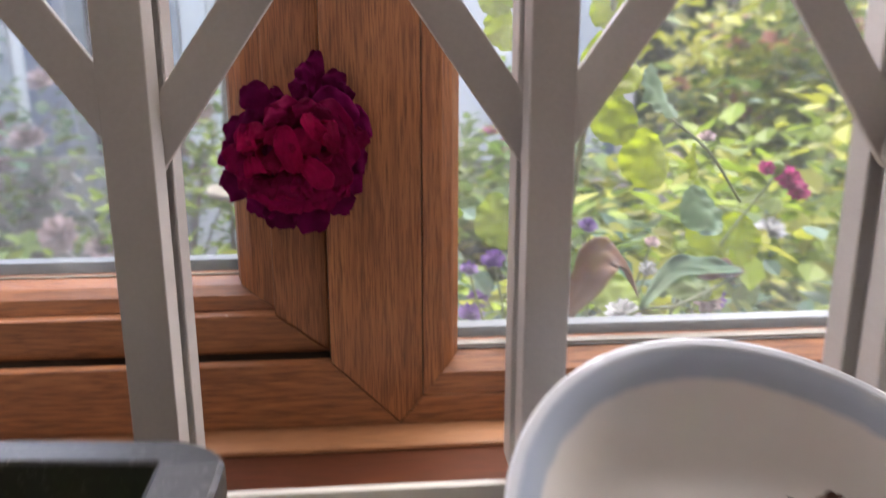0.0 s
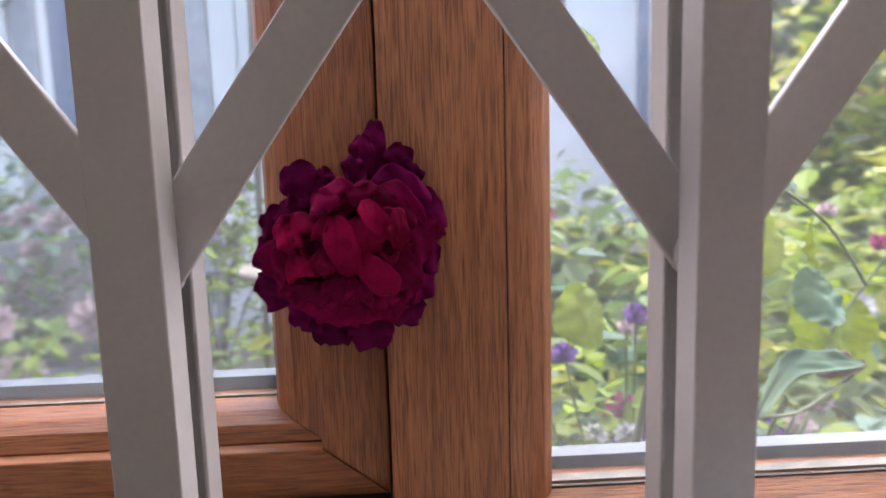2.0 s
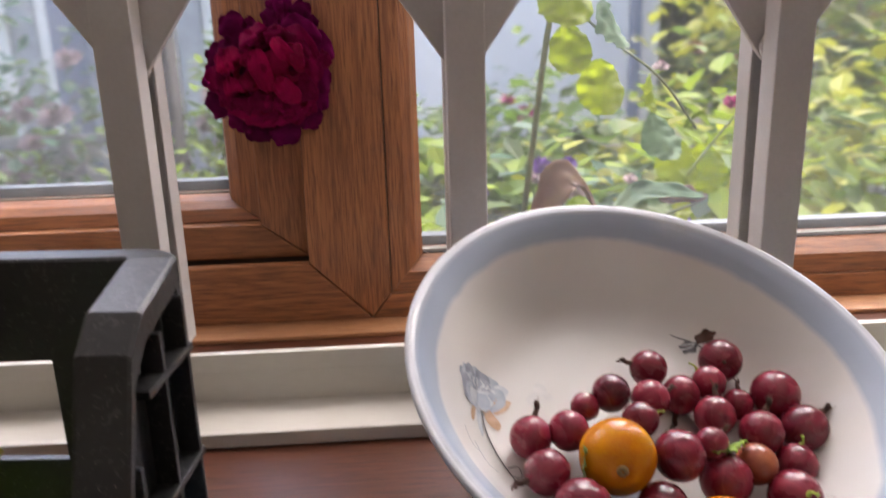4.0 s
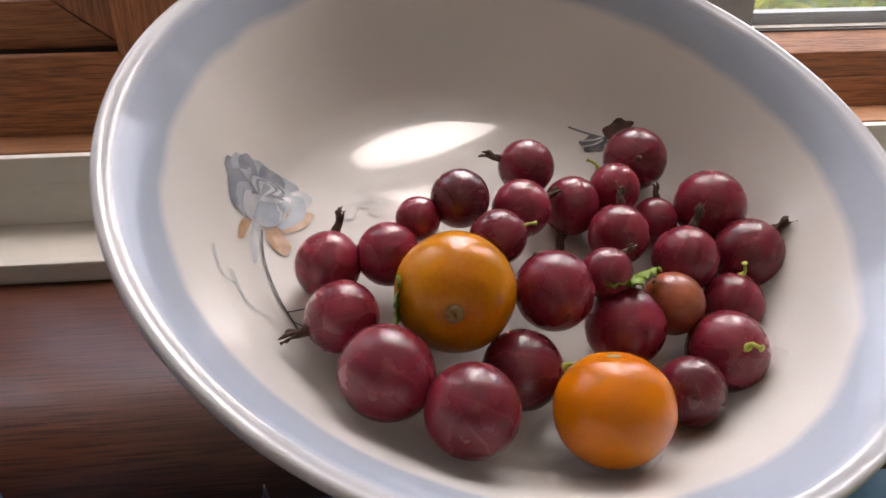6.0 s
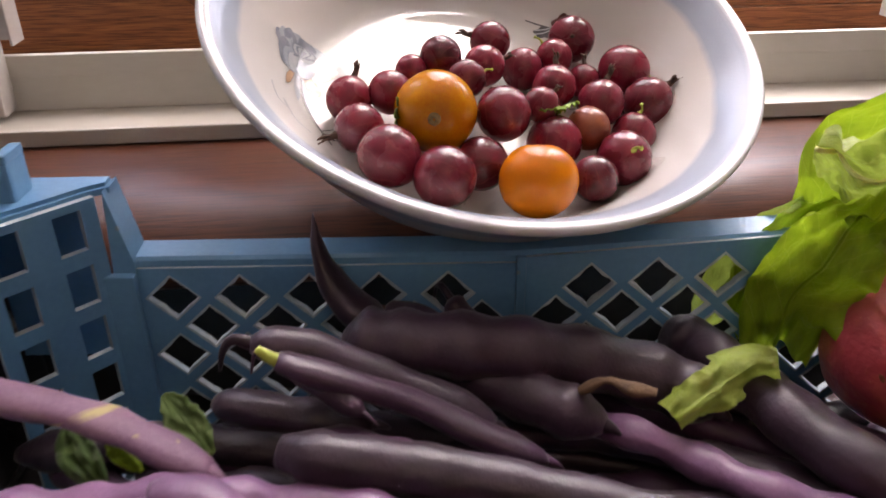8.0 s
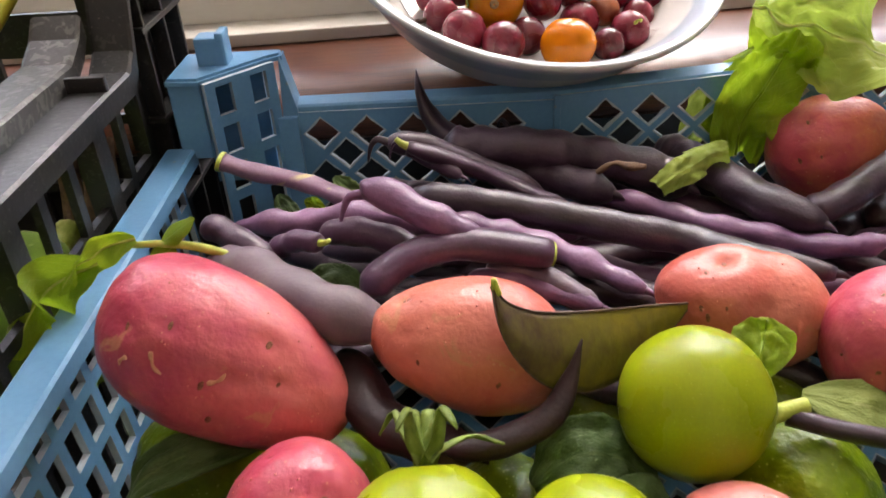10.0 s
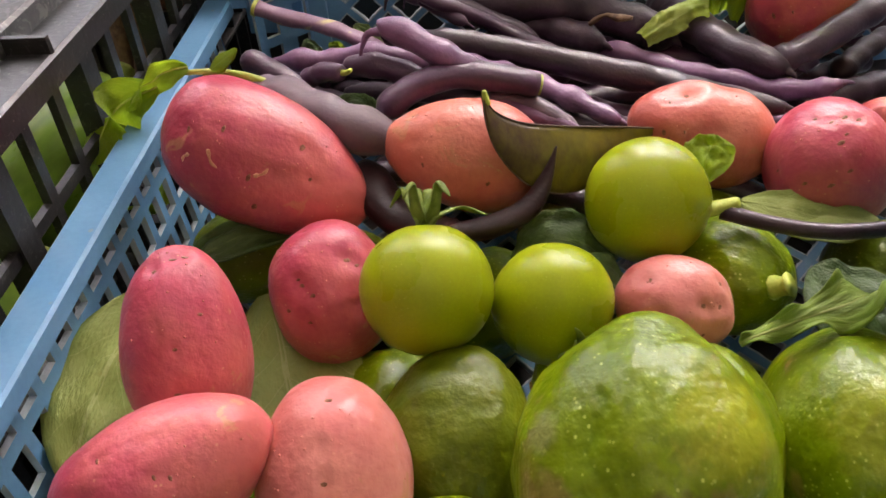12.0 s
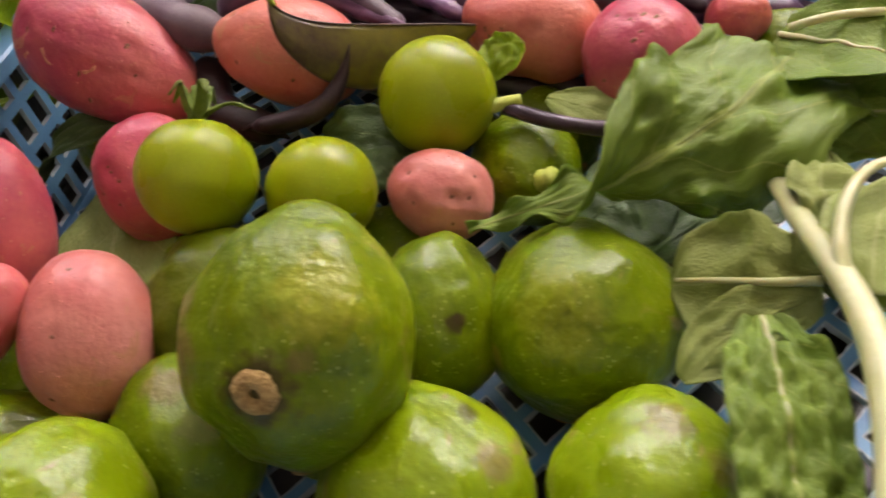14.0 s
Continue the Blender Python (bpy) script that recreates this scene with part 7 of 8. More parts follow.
leaf("lettuce_leaf", [(0.1930, 0.1040, 1.0445), (0.2010, 0.1065, 1.0485), (0.2090, 0.1105, 1.0500), (0.2165, 0.1140, 1.0525), (0.2225, 0.1110, 1.0545)], 0.0062, [(-0.2, 0.5, 0.75), (-0.1, 0.6, 0.75)], LETTUCE_PALE, "torn ruffled tip of a pale lettuce leaf on the beans", rows=48, cols=17, ruffle=0.0032, waves=1.6, seed=6.0, crumple=0.0026, frill=0.0009, ragged=0.12, cup=0.75, outline=lambda u: 0.50 + 0.5 * math.sin(math.pi * min(1, 0.1 + 0.8 * u)))
leaf("lettuce_leaf", [(0.2600, 0.1580, 1.0450), (0.2640, 0.1580, 1.0800), (0.2700, 0.1520, 1.1000), (0.2850, 0.1420, 1.1040)], 0.0190, [(0.9, -0.2, 0), (0.6, -0.5, -0.5)], LETTUCE, "large green lettuce leaf standing at the crate's back", rows=60, cols=27, ruffle=0.0036, waves=3.5, seed=12.0, cup=0.1, crumple=0.006, crinkle=1.2, frill=0.0011, ragged=0.08)

# chard at the crate's far side
leaf("chard_leaf", [(0.1735, -0.0800, 1.0425), (0.1920, -0.0760, 1.0460), (0.2120, -0.0731, 1.0500), (0.2325, -0.0685, 1.0600), (0.2523, -0.0573, 1.0660), (0.2730, -0.0318, 1.0620)], 0.0285, [(0.55, 0.65, 0.35), (0.88, -0.42, -0.22)], CHARD, "broad crumpled dark green chard leaf with a rolled edge", rows=64, cols=31, ruffle=0.0028, waves=6, seed=3.0, cup=-0.12, crumple=0.0075, crinkle=2.4, rib=(0.0006, CHARD_BACK), frill=0.0022, ragged=0.12, outline=lambda u: 0.05 + 0.10 * min(1, u * 5) + 0.85 * max(0.0, min(1, (u - 0.22) / 0.48)) ** 1.15)
leaf("chard_leaf", [(0.2758, -0.0104, 1.0560), (0.2833, -0.0240, 1.0620), (0.2961, -0.0380, 1.0660), (0.3178, -0.0348, 1.0600)], 0.0210, [(0.1, -0.95, 0.1), (0.1, -0.95, 0.1)], CHARD, "glossy dark green chard leaf with a pale rolled edge", ruffle=0.001, waves=2, seed=9.0, cup=0.15, crumple=0.004, rib=(0.0011, CHARD_STEM), outline=lambda u: 0.35 + 0.65 * min(1, 2.5 * u))
v, f, u = tube([(0.2747, -0.0196, 1.0640), (0.2831, -0.0205, 1.0670), (0.2921, -0.0220, 1.0690), (0.3104, -0.0212, 1.0680)], lambda t: 0.0014, 20, 8)
tagged(pydata("chard_stalk", v, f, CHARD_STEM), "pale rolled edge of a chard leaf", "stem")
leaf("chard_leaf", [(0.2675, -0.0468, 1.0460), (0.2804, -0.0465, 1.0480), (0.2945, -0.0465, 1.0500), (0.3139, -0.0459, 1.0500)], 0.0150, [(0.05, 0.8, 0.5), (0.1, 0.8, 0.5)], CHARD, "dark green chard leaf under the others", ruffle=0.0012, waves=3, seed=19.0, cup=-0.1, crumple=0.005, rib=(0.0009, CHARD_STEM), outline=lambda u: 0.6 + 0.4 * min(1, 3 * u))
under = leaf("chard_leaf", [(0.2637, -0.1108, 1.0500), (0.2526, -0.1098, 1.0490), (0.2415, -0.1054, 1.0450), (0.2299, -0.1003, 1.0380)], 0.0190, [(0.05, 0.75, 0.55), (0.2, 0.75, 0.50)], CHARD_BACK, "pale veined underside of a folded chard leaf", ruffle=0.001, waves=2, seed=13.0, crumple=0.004, rib=None, outline=lambda u: (0.45 + 0.55 * min(1, 2 * u)) * math.sqrt(max(0.03, 1 - u ** 5)))
v, f, u = tube([(0.2631, -0.1119, 1.0515), (0.2521, -0.1108, 1.0505), (0.2411, -0.1063, 1.0465), (0.2304, -0.1004, 1.0405)], lambda t: 0.0014 - 0.0009 * t, 20, 8)
pydata("midrib", v, f, CHARD_STEM, under)
leaf("chard_leaf", [(0.2629, -0.1132, 1.0480), (0.2502, -0.1174, 1.0450), (0.2392, -0.1211, 1.0400), (0.2282, -0.1282, 1.0340)], 0.0105, [(0.45, 0.65, 0.45), (0.6, 0.6, 0.4)], CHARD_BACK, "torn lower half of a pale chard leaf", ruffle=0.0008, waves=2, seed=14.0, crumple=0.003)
leaf("chard_leaf", [(0.2471, -0.1214, 1.0500), (0.2458, -0.1370, 1.0540), (0.2448, -0.1515, 1.0540), (0.2439, -0.1660, 1.0520), (0.2436, -0.1760, 1.0480)], 0.0125, [(0.97, 0.1, 0.1), (1, 0.1, 0.0)], CHARD, "puckered green leaf with a small hole", rows=60, cols=31, ruffle=0.0008, waves=4, seed=17.0, crumple=0.0036, crinkle=2.6, cup=-0.2, rib=(0.0009, CHARD_STEM), hole=(0.14, 0.62, 0.026, 0.10), outline=lambda u: 0.35 + 0.65 * min(1.0, u * 3.2) ** 0.7)
chard = empty("chard", Matrix.Translation((0.2635, -0.1600, 1.0660)))
tagged(chard, "chard with a thick cream-green stem and forked rib", "chard")


def from_chard(pts):
    return [tuple(np.array(p) - (0.2590, -0.1600, 1.0660)) for p in pts]


v, f, u = tube(from_chard([(0.2560, -0.0758, 1.0520), (0.2565, -0.0988, 1.0580), (0.2582, -0.1192, 1.0630), (0.2584, -0.1369, 1.0660), (0.2564, -0.1536, 1.0680), (0.2531, -0.1688, 1.0690), (0.2487, -0.1846, 1.0690)]), lambda t: 0.0030 + 0.0016 * t, 40, 16, 0.8)
stem = pydata("stem", v, f, CHARD_STEM, chard)
v, f, u = tube(from_chard([(0.2585, -0.1210, 1.0640), (0.2594, -0.1123, 1.0660), (0.2637, -0.1004, 1.0670), (0.2716, -0.0898, 1.0670), (0.2816, -0.0846, 1.0660), (0.2936, -0.0830, 1.0640)]), lambda t: 0.0021 - 0.0009 * t, 24, 10, 0.8)
pydata("branch_rib", v, f, CHARD_STEM, stem)
blade("leaf", from_chard([(0.2641, -0.1246, 1.0620), (0.2678, -0.1119, 1.0630), (0.2745, -0.0981, 1.0620), (0.2880, -0.0867, 1.0600)]), 0.0125, [(0.95, 0.1, 0.0), (0.5, -0.8, 0)], CHARD_BACK, chard, "pale veined leaf base", 26, 15, -0.1, 0.001, 3, 21.0, None, 0.003)
blade("leaf", from_chard([(0.2694, -0.0681, 1.0550), (0.2650, -0.0804, 1.0580), (0.2635, -0.0890, 1.0580), (0.2639, -0.0974, 1.0560)]), 0.0090, [(0.95, 0.1, 0.0), (0.95, 0.1, 0)], CHARD_BACK, chard, "", 20, 13, -0.2, 0.0006, 3, 22.0, None, 0.003)

# leaves under and between the potatoes
leaf("spinach_leaf", [(0.0060, -0.0250, 1.0330), (-0.0020, -0.0500, 1.0350), (-0.0080, -0.0750, 1.0310), (-0.0090, -0.0970, 1.0250)], 0.0145, [(0.8, -0.3, -0.4), (0.85, -0.2, -0.3)], CHARD_BACK, "limp yellow-green leaf under a potato", seed=25.0, crumple=0.003, cup=0.1)
leaf("spinach_leaf", [(0.0350, -0.0230, 1.0220), (0.0420, -0.0500, 1.0200), (0.0480, -0.0780, 1.0180), (0.0460, -0.1050, 1.0180)], 0.0240, [(0.95, 0.2, 0.1), (0.95, 0.1, 0.1)], CHARD_BACK, "flat yellow-green leaf beneath the potatoes", seed=28.0, crumple=0.003)
# olive leaf in the dark leaf colour, which carries the potato's shade
leaf("spinach_leaf", [(0.0450, -0.0060, 1.0340), (0.0280, -0.0120, 1.0390), (0.0140, -0.0170, 1.0350), (0.0050, -0.0260, 1.0230)], 0.0070, [(-0.2, -0.8, -0.5), (-0.4, -0.8, -0.4)], LEAF_DARK, "olive leaf under the large potato, coloured dark for its shade", seed=31.0, crumple=0.002)
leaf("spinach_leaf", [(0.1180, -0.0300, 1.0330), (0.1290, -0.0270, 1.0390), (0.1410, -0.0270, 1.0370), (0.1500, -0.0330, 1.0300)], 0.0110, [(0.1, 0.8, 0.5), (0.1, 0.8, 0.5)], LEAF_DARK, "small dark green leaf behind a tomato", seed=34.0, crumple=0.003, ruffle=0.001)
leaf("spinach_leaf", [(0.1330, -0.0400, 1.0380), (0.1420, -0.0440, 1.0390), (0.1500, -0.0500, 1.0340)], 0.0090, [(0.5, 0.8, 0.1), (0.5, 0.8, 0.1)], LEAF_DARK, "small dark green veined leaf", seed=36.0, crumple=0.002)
leaf("spinach_leaf", [(0.1800, -0.0170, 1.0500), (0.1850, -0.0080, 1.0570), (0.1880, -0.0030, 1.0600)], 0.0085, [(0.9, -0.2, 0.2), (0.9, -0.2, 0.2)], LETTUCE, "bright green leaf tip beside a tomato", seed=38.0, crumple=0.003)
v, f, u = tube([(0.1790, -0.0270, 1.0470), (0.1850, -0.0262, 1.0475), (0.1905, -0.0255, 1.0480)], lambda t: 0.0026 - 0.0004 * t, 8, 8)
tagged(pydata("cut_stalk", v, f, STALK_GREEN), "yellow-green cut leaf stalk", "stem")
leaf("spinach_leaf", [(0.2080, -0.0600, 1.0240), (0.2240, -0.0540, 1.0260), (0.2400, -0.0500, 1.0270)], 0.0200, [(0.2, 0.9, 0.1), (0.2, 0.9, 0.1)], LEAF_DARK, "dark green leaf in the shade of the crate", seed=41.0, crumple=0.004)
leaf("spinach_leaf", [(0.2000, -0.0080, 1.0350), (0.2200, -0.0200, 1.0360), (0.2400, -0.0260, 1.0350)], 0.0110, [(0.3, 0.9, 0.2), (0.3, 0.9, 0.2)], CHARD_BACK, "olive leaf stalk below a potato", seed=43.0, crumple=0.002)
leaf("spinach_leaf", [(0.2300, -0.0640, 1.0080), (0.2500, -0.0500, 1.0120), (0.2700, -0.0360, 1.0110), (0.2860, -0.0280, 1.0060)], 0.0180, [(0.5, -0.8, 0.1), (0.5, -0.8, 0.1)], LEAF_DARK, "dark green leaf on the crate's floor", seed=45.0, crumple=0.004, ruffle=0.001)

leaf("spinach_leaf", [(0.0760, 0.1000, 1.0480), (0.0700, 0.1060, 1.0530), (0.0635, 0.1130, 1.0570)], 0.0046, [(0.2, 0.75, 0.6), (0.2, 0.75, 0.6)], LEAF_DOWNY, "small downy green leaf among the beans", seed=61.0, crumple=0.002, ragged=0.14, fold=0.3)
leaf("spinach_leaf", [(0.0610, 0.0950, 1.0490), (0.0560, 0.0985, 1.0530), (0.0525, 0.1010, 1.0545)], 0.0030, [(0.5, 0.6, 0.6), (0.5, 0.6, 0.6)], LETTUCE, "small downy green leaf among the beans", seed=62.0, crumple=0.002)
leaf("spinach_leaf", [(0.0520, 0.0950, 1.0440), (0.0455, 0.1000, 1.0510), (0.0420, 0.1060, 1.0550)], 0.0045, [(0.7, 0.6, 0.2), (0.7, 0.6, 0.2)], LEAF_DARK, "small dark green leaf among the beans", seed=63.0, crumple=0.002)
leaf("spinach_leaf", [(0.0520, 0.0420, 1.0480), (0.0640, 0.0400, 1.0520), (0.0760, 0.0340, 1.0500)], 0.0110, [(0.2, 0.8, 0.5), (0.2, 0.8, 0.5)], LEAF_DARK, "dark green leaf between the bean pods", seed=64.0, crumple=0.003)

# sprig over the crate's rim
sprig = empty("leafy_sprig", Matrix.Translation((0.0067, 0.0454, 1.0640)))
tagged(sprig, "green potato-leaf sprig draped over the crate's rim", "sprig")
v, f, u = tube([(0.0315, -0.0054, 0.0033), (0.0214, -0.0024, 0.0065), (0.0103, -0.0004, 0.0082), (-0.0013, 0.0006, 0.0084)], lambda t: 0.0017 - 0.0006 * t, 18, 8)
pydata("stalk", v, f, STALK_GREEN, sprig)
blade("leaflet", [(-0.0000, 0.0006, 0.0105), (-0.0072, -0.0044, 0.0113), (-0.0147, -0.0104, 0.0088), (-0.0195, -0.0174, 0.0039)], 0.0058, [(0.2, 0.5, 0.8), (0.75, 0.2, 0.5)], LETTUCE, sprig, "", 24, 13, 0.35, 0.0008, 3, 2.0, None, 0.002, 0.0, 0.0, None, (0.0005, STALK_GREEN))
blade("leaflet", [(-0.0102, -0.0074, 0.0075), (-0.0227, -0.0114, 0.0039), (-0.0299, -0.0174, -0.0021), (-0.0330, -0.0274, -0.0109)], 0.0105, [(0.2, 0.5, 0.8), (0.8, 0.2, 0.3)], LETTUCE, sprig, "", 24, 13, 0.30, 0.0008, 3, 3.0, None, 0.002, 0.0, 0.0, None, (0.0005, STALK_GREEN))
blade("leaflet", [(0.0083, -0.0004, 0.0089), (0.0135, -0.0004, 0.0122), (0.0200, -0.0014, 0.0168)], 0.0036, [(0.6, 0.2, 0.6), (0.6, 0.2, 0.6)], LETTUCE, sprig, "", 14, 9, 0.2, 0.0003, 2, 4.0)
blade("leaflet", [(0.0112, -0.0004, 0.0072), (0.0086, -0.0024, 0.0057), (0.0042, -0.0044, 0.0039)], 0.0042, [(0.7, -0.3, -0.5), (0.7, -0.3, -0.5)], LETTUCE, sprig, "", 14, 9, 0.2, 0.0003, 2, 5.0)

# ---- greens in the black crate ----
MARROW = surface("striped_marrow", (0.09, 0.20, 0.012), (0.28, 0.43, 0.055), 60, 0.3, 0.1, 300, stretch=(0.25, 1, 1), specks=(0.45, 0.55, 0.22), speck_scale=170, speck_size=0.14)
for k, (c, axis, a, b) in enumerate((((-0.066, 0.062, 1.030), (0.25, 1, 0.05), 0.055, 0.029), ((-0.075, -0.060, 1.018), (0.35, 1, 0.0), 0.060, 0.032), ((-0.125, 0.010, 1.020), (0.2, 1, 0.0), 0.070, 0.033), ((-0.150, 0.120, 1.022), (1, 0.3, 0.0), 0.060, 0.034))):
    M = Matrix.Translation(c) @ frame_of(axis)
    ob = empty("marrow", M)
    tagged(ob, "speckled green marrow in the black crate", "marrow", "marrows in the crate")
    v, f = ball(lambda d: (a * d[0], b * d[1] * (1 + 0.02 * math.cos(8 * math.atan2(d[2], d[1]))), b * d[2] * (1 + 0.02 * math.cos(8 * math.atan2(d[2], d[1])))), 24, 40)
    pydata("skin", v, f, MARROW, ob)
    v, f, u = tube([(a * 0.96, 0, 0), (a + 0.006, 0, 0.001), (a + 0.013, 0.001, 0.003)], lambda t: 0.006 - 0.002 * math.sin(3.1 * t), 8, 10)
    pydata("stalk", v, f, STALK_GREEN, ob)
YELLOW_STEM = surface("yellow_chard", (0.36, 0.32, 0.020), (0.60, 0.56, 0.07), 40, 0.35, 0.2, 200, subsurface=0.15)
v, f, u = tube([(-0.130, 0.060, 1.045), (-0.102, 0.105, 1.075), (-0.078, 0.150, 1.105), (-0.062, 0.178, 1.128)], lambda t: 0.0085 - 0.001 * t, 20, 12, 0.6)
tagged(pydata("chard", v, f, YELLOW_STEM), "yellow-green chard stalk leaning in the black crate", "chard")
for k, (p, q) in enumerate((((-0.050, 0.120, 1.0), (-0.040, 0.160, 1.09)), ((-0.060, 0.135, 1.0), (-0.058, 0.165, 1.085)), ((-0.035, 0.090, 1.0), (-0.032, 0.140, 1.07)))):
    v, f, u = tube([p, tuple((np.array(p) + np.array(q)) / 2 + (0.004, 0, 0)), q], lambda t: 0.005, 12, 10, 0.7)
    tagged(pydata("dry_stalk", v, f, DRY), "brown stalk standing in the black crate", "stem")
leaf("spinach_leaf", [(-0.030, 0.060, 1.000), (-0.033, 0.040, 1.020), (-0.040, 0.010, 1.030)], 0.020, [(0.9, 0.2, 0.2), (0.9, 0.2, 0.2)], LETTUCE, "green leaf in the black crate", seed=51.0, crumple=0.004)
leaf("spinach_leaf", [(-0.045, -0.080, 1.030), (-0.050, -0.110, 1.045), (-0.060, -0.150, 1.040)], 0.028, [(0.9, 0.1, 0.2), (0.9, 0.1, 0.2)], LETTUCE, "green leaf in the black crate", seed=53.0, crumple=0.004)


# ---- the garden outside ----
def foliage_material(name, low, high, through=0.45):
    """Foliage in which each leaf has a tone of its own."""
    m = surface(name, low, high, 6, 0.5, 0.1, 60, translucent=through, contrast=0.8, spec=0.18)
    n, l = m.node_tree.nodes, m.node_tree.links
    geo, tone, hue = n.new("ShaderNodeNewGeometry"), n.new("ShaderNodeMapRange"), n.new("ShaderNodeHueSaturation")
    tone.inputs["To Min"].default_value, tone.inputs["To Max"].default_value = 0.55, 1.5
    l.new(geo.outputs["Random Per Island"], tone.inputs["Value"])
    l.new(tone.outputs["Result"], hue.inputs["Value"])
    old = n["Principled BSDF"].inputs["Base Color"].links[0].from_socket
    for link in [k for k in l if k.from_socket == old]:
        target = link.to_socket
        l.remove(link)
        l.new(hue.outputs["Color"], target)
    l.new(old, hue.inputs["Color"])
    return m


GREEN_BRIGHT = foliage_material("bright_foliage", (0.108, 0.1688, 0.0135), (0.2228, 0.2835, 0.03037))
GREEN_MID = foliage_material("mid_foliage", (0.054, 0.1013, 0.0162), (0.1215, 0.1755, 0.03713))
GREEN_DEEP = foliage_material("deep_foliage", (0.0225, 0.0425, 0.015), (0.05, 0.075, 0.0275))
GREEN_BLUE = foliage_material("blue_green_foliage", (0.05738, 0.1148, 0.0675), (0.1283, 0.1958, 0.1283))
YELLOW = foliage_material("yellow_foliage", (0.2025, 0.2295, 0.01688), (0.324, 0.3172, 0.0405))
RUST = foliage_material("rust_leaf", (0.1755, 0.05738, 0.03037), (0.3105, 0.1283, 0.07425))
PINK = foliage_material("pink_flower", (0.27, 0.018, 0.096), (0.396, 0.06, 0.18))
BLUSH = foliage_material("blush_flower", (0.31, 0.21, 0.21), (0.39, 0.31, 0.3))
WHITE = foliage_material("white_flower", (0.33, 0.33, 0.32), (0.41, 0.41, 0.4))
PURPLE = foliage_material("purple_flower", (0.075, 0.03, 0.15), (0.165, 0.09, 0.25))
BARK = surface("rose_stem", (0.07, 0.10, 0.025), (0.16, 0.19, 0.06), 80, 0.6, 0.3, 300)
TWIG = surface("brown_twig", (0.06, 0.04, 0.025), (0.14, 0.09, 0.05), 60, 0.8, 0.3, 200)
EARTH = surface("garden_ground", (0.066, 0.051, 0.033), (0.144, 0.12, 0.09), 3, 0.9, 0.4, 40, specks=(0.45, 0.43, 0.40), speck_scale=25, speck_size=0.3)
STONE = surface("pale_stone", (0.252, 0.246, 0.234), (0.372, 0.366, 0.348), 14, 0.8, 0.3, 80, vary=0.2)
RENDER = surface("white_render", (0.70, 0.66, 0.58), (0.78, 0.74, 0.66), 3, 0.85, 0.2, 50)
SLATE = surface("blue_grey_paint", (0.105, 0.135, 0.19), (0.16, 0.19, 0.25), 6, 0.6, 0.1, 90)
TERRACOTTA = surface("terracotta", (0.34, 0.13, 0.07), (0.48, 0.21, 0.12), 20, 0.8, 0.2, 150)
TIMBER = surface("weathered_timber", (0.132, 0.102, 0.066), (0.252, 0.21, 0.15), 12, 0.8, 0.3, 120, stretch=(1, 1, 0.2))
DARK_WOOD = surface("dark_timber", (0.035, 0.026, 0.022), (0.085, 0.065, 0.055), 10, 0.7, 0.3, 90)

tagged(part("ground", box((-300, 0.70, -0.4), (300, 600, 0.0)), EARTH), "earthy garden ground with paving", "ground", kind="structure")
gr = random.Random(21)


def leaf_cloud(count, place, size, seed, tilt=0.8):
    """Many small pointed leaves at the places that place(random) gives."""
    q = random.Random(seed)
    verts, faces = [], []
    for k in range(count):
        c = np.array(place(q), float)
        a, b = q.uniform(0, 6.283), q.uniform(-tilt, tilt)
        d = np.array((math.cos(a) * math.cos(b), math.sin(a) * math.cos(b), math.sin(b)))
        s = np.cross(d, (q.uniform(-0.4, 0.4), q.uniform(-0.4, 0.4), 1))
        s /= np.linalg.norm(s) + 1e-9
        n = np.cross(s, d)
        L = size * q.uniform(0.6, 1.25)
        w = L * 0.34
        o = len(verts)
        verts += [c - d * L * 0.5, c - d * L * 0.15 + s * w + n * w * 0.25, c + d * L * 0.2 + s * w * 0.8 + n * w * 0.2, c + d * L * 0.5, c + d * L * 0.2 - s * w * 0.8 + n * w * 0.2, c - d * L * 0.15 - s * w + n * w * 0.25]
        faces += [(o, o + 1, o + 2, o + 3), (o, o + 3, o + 4, o + 5)]
    return verts, faces


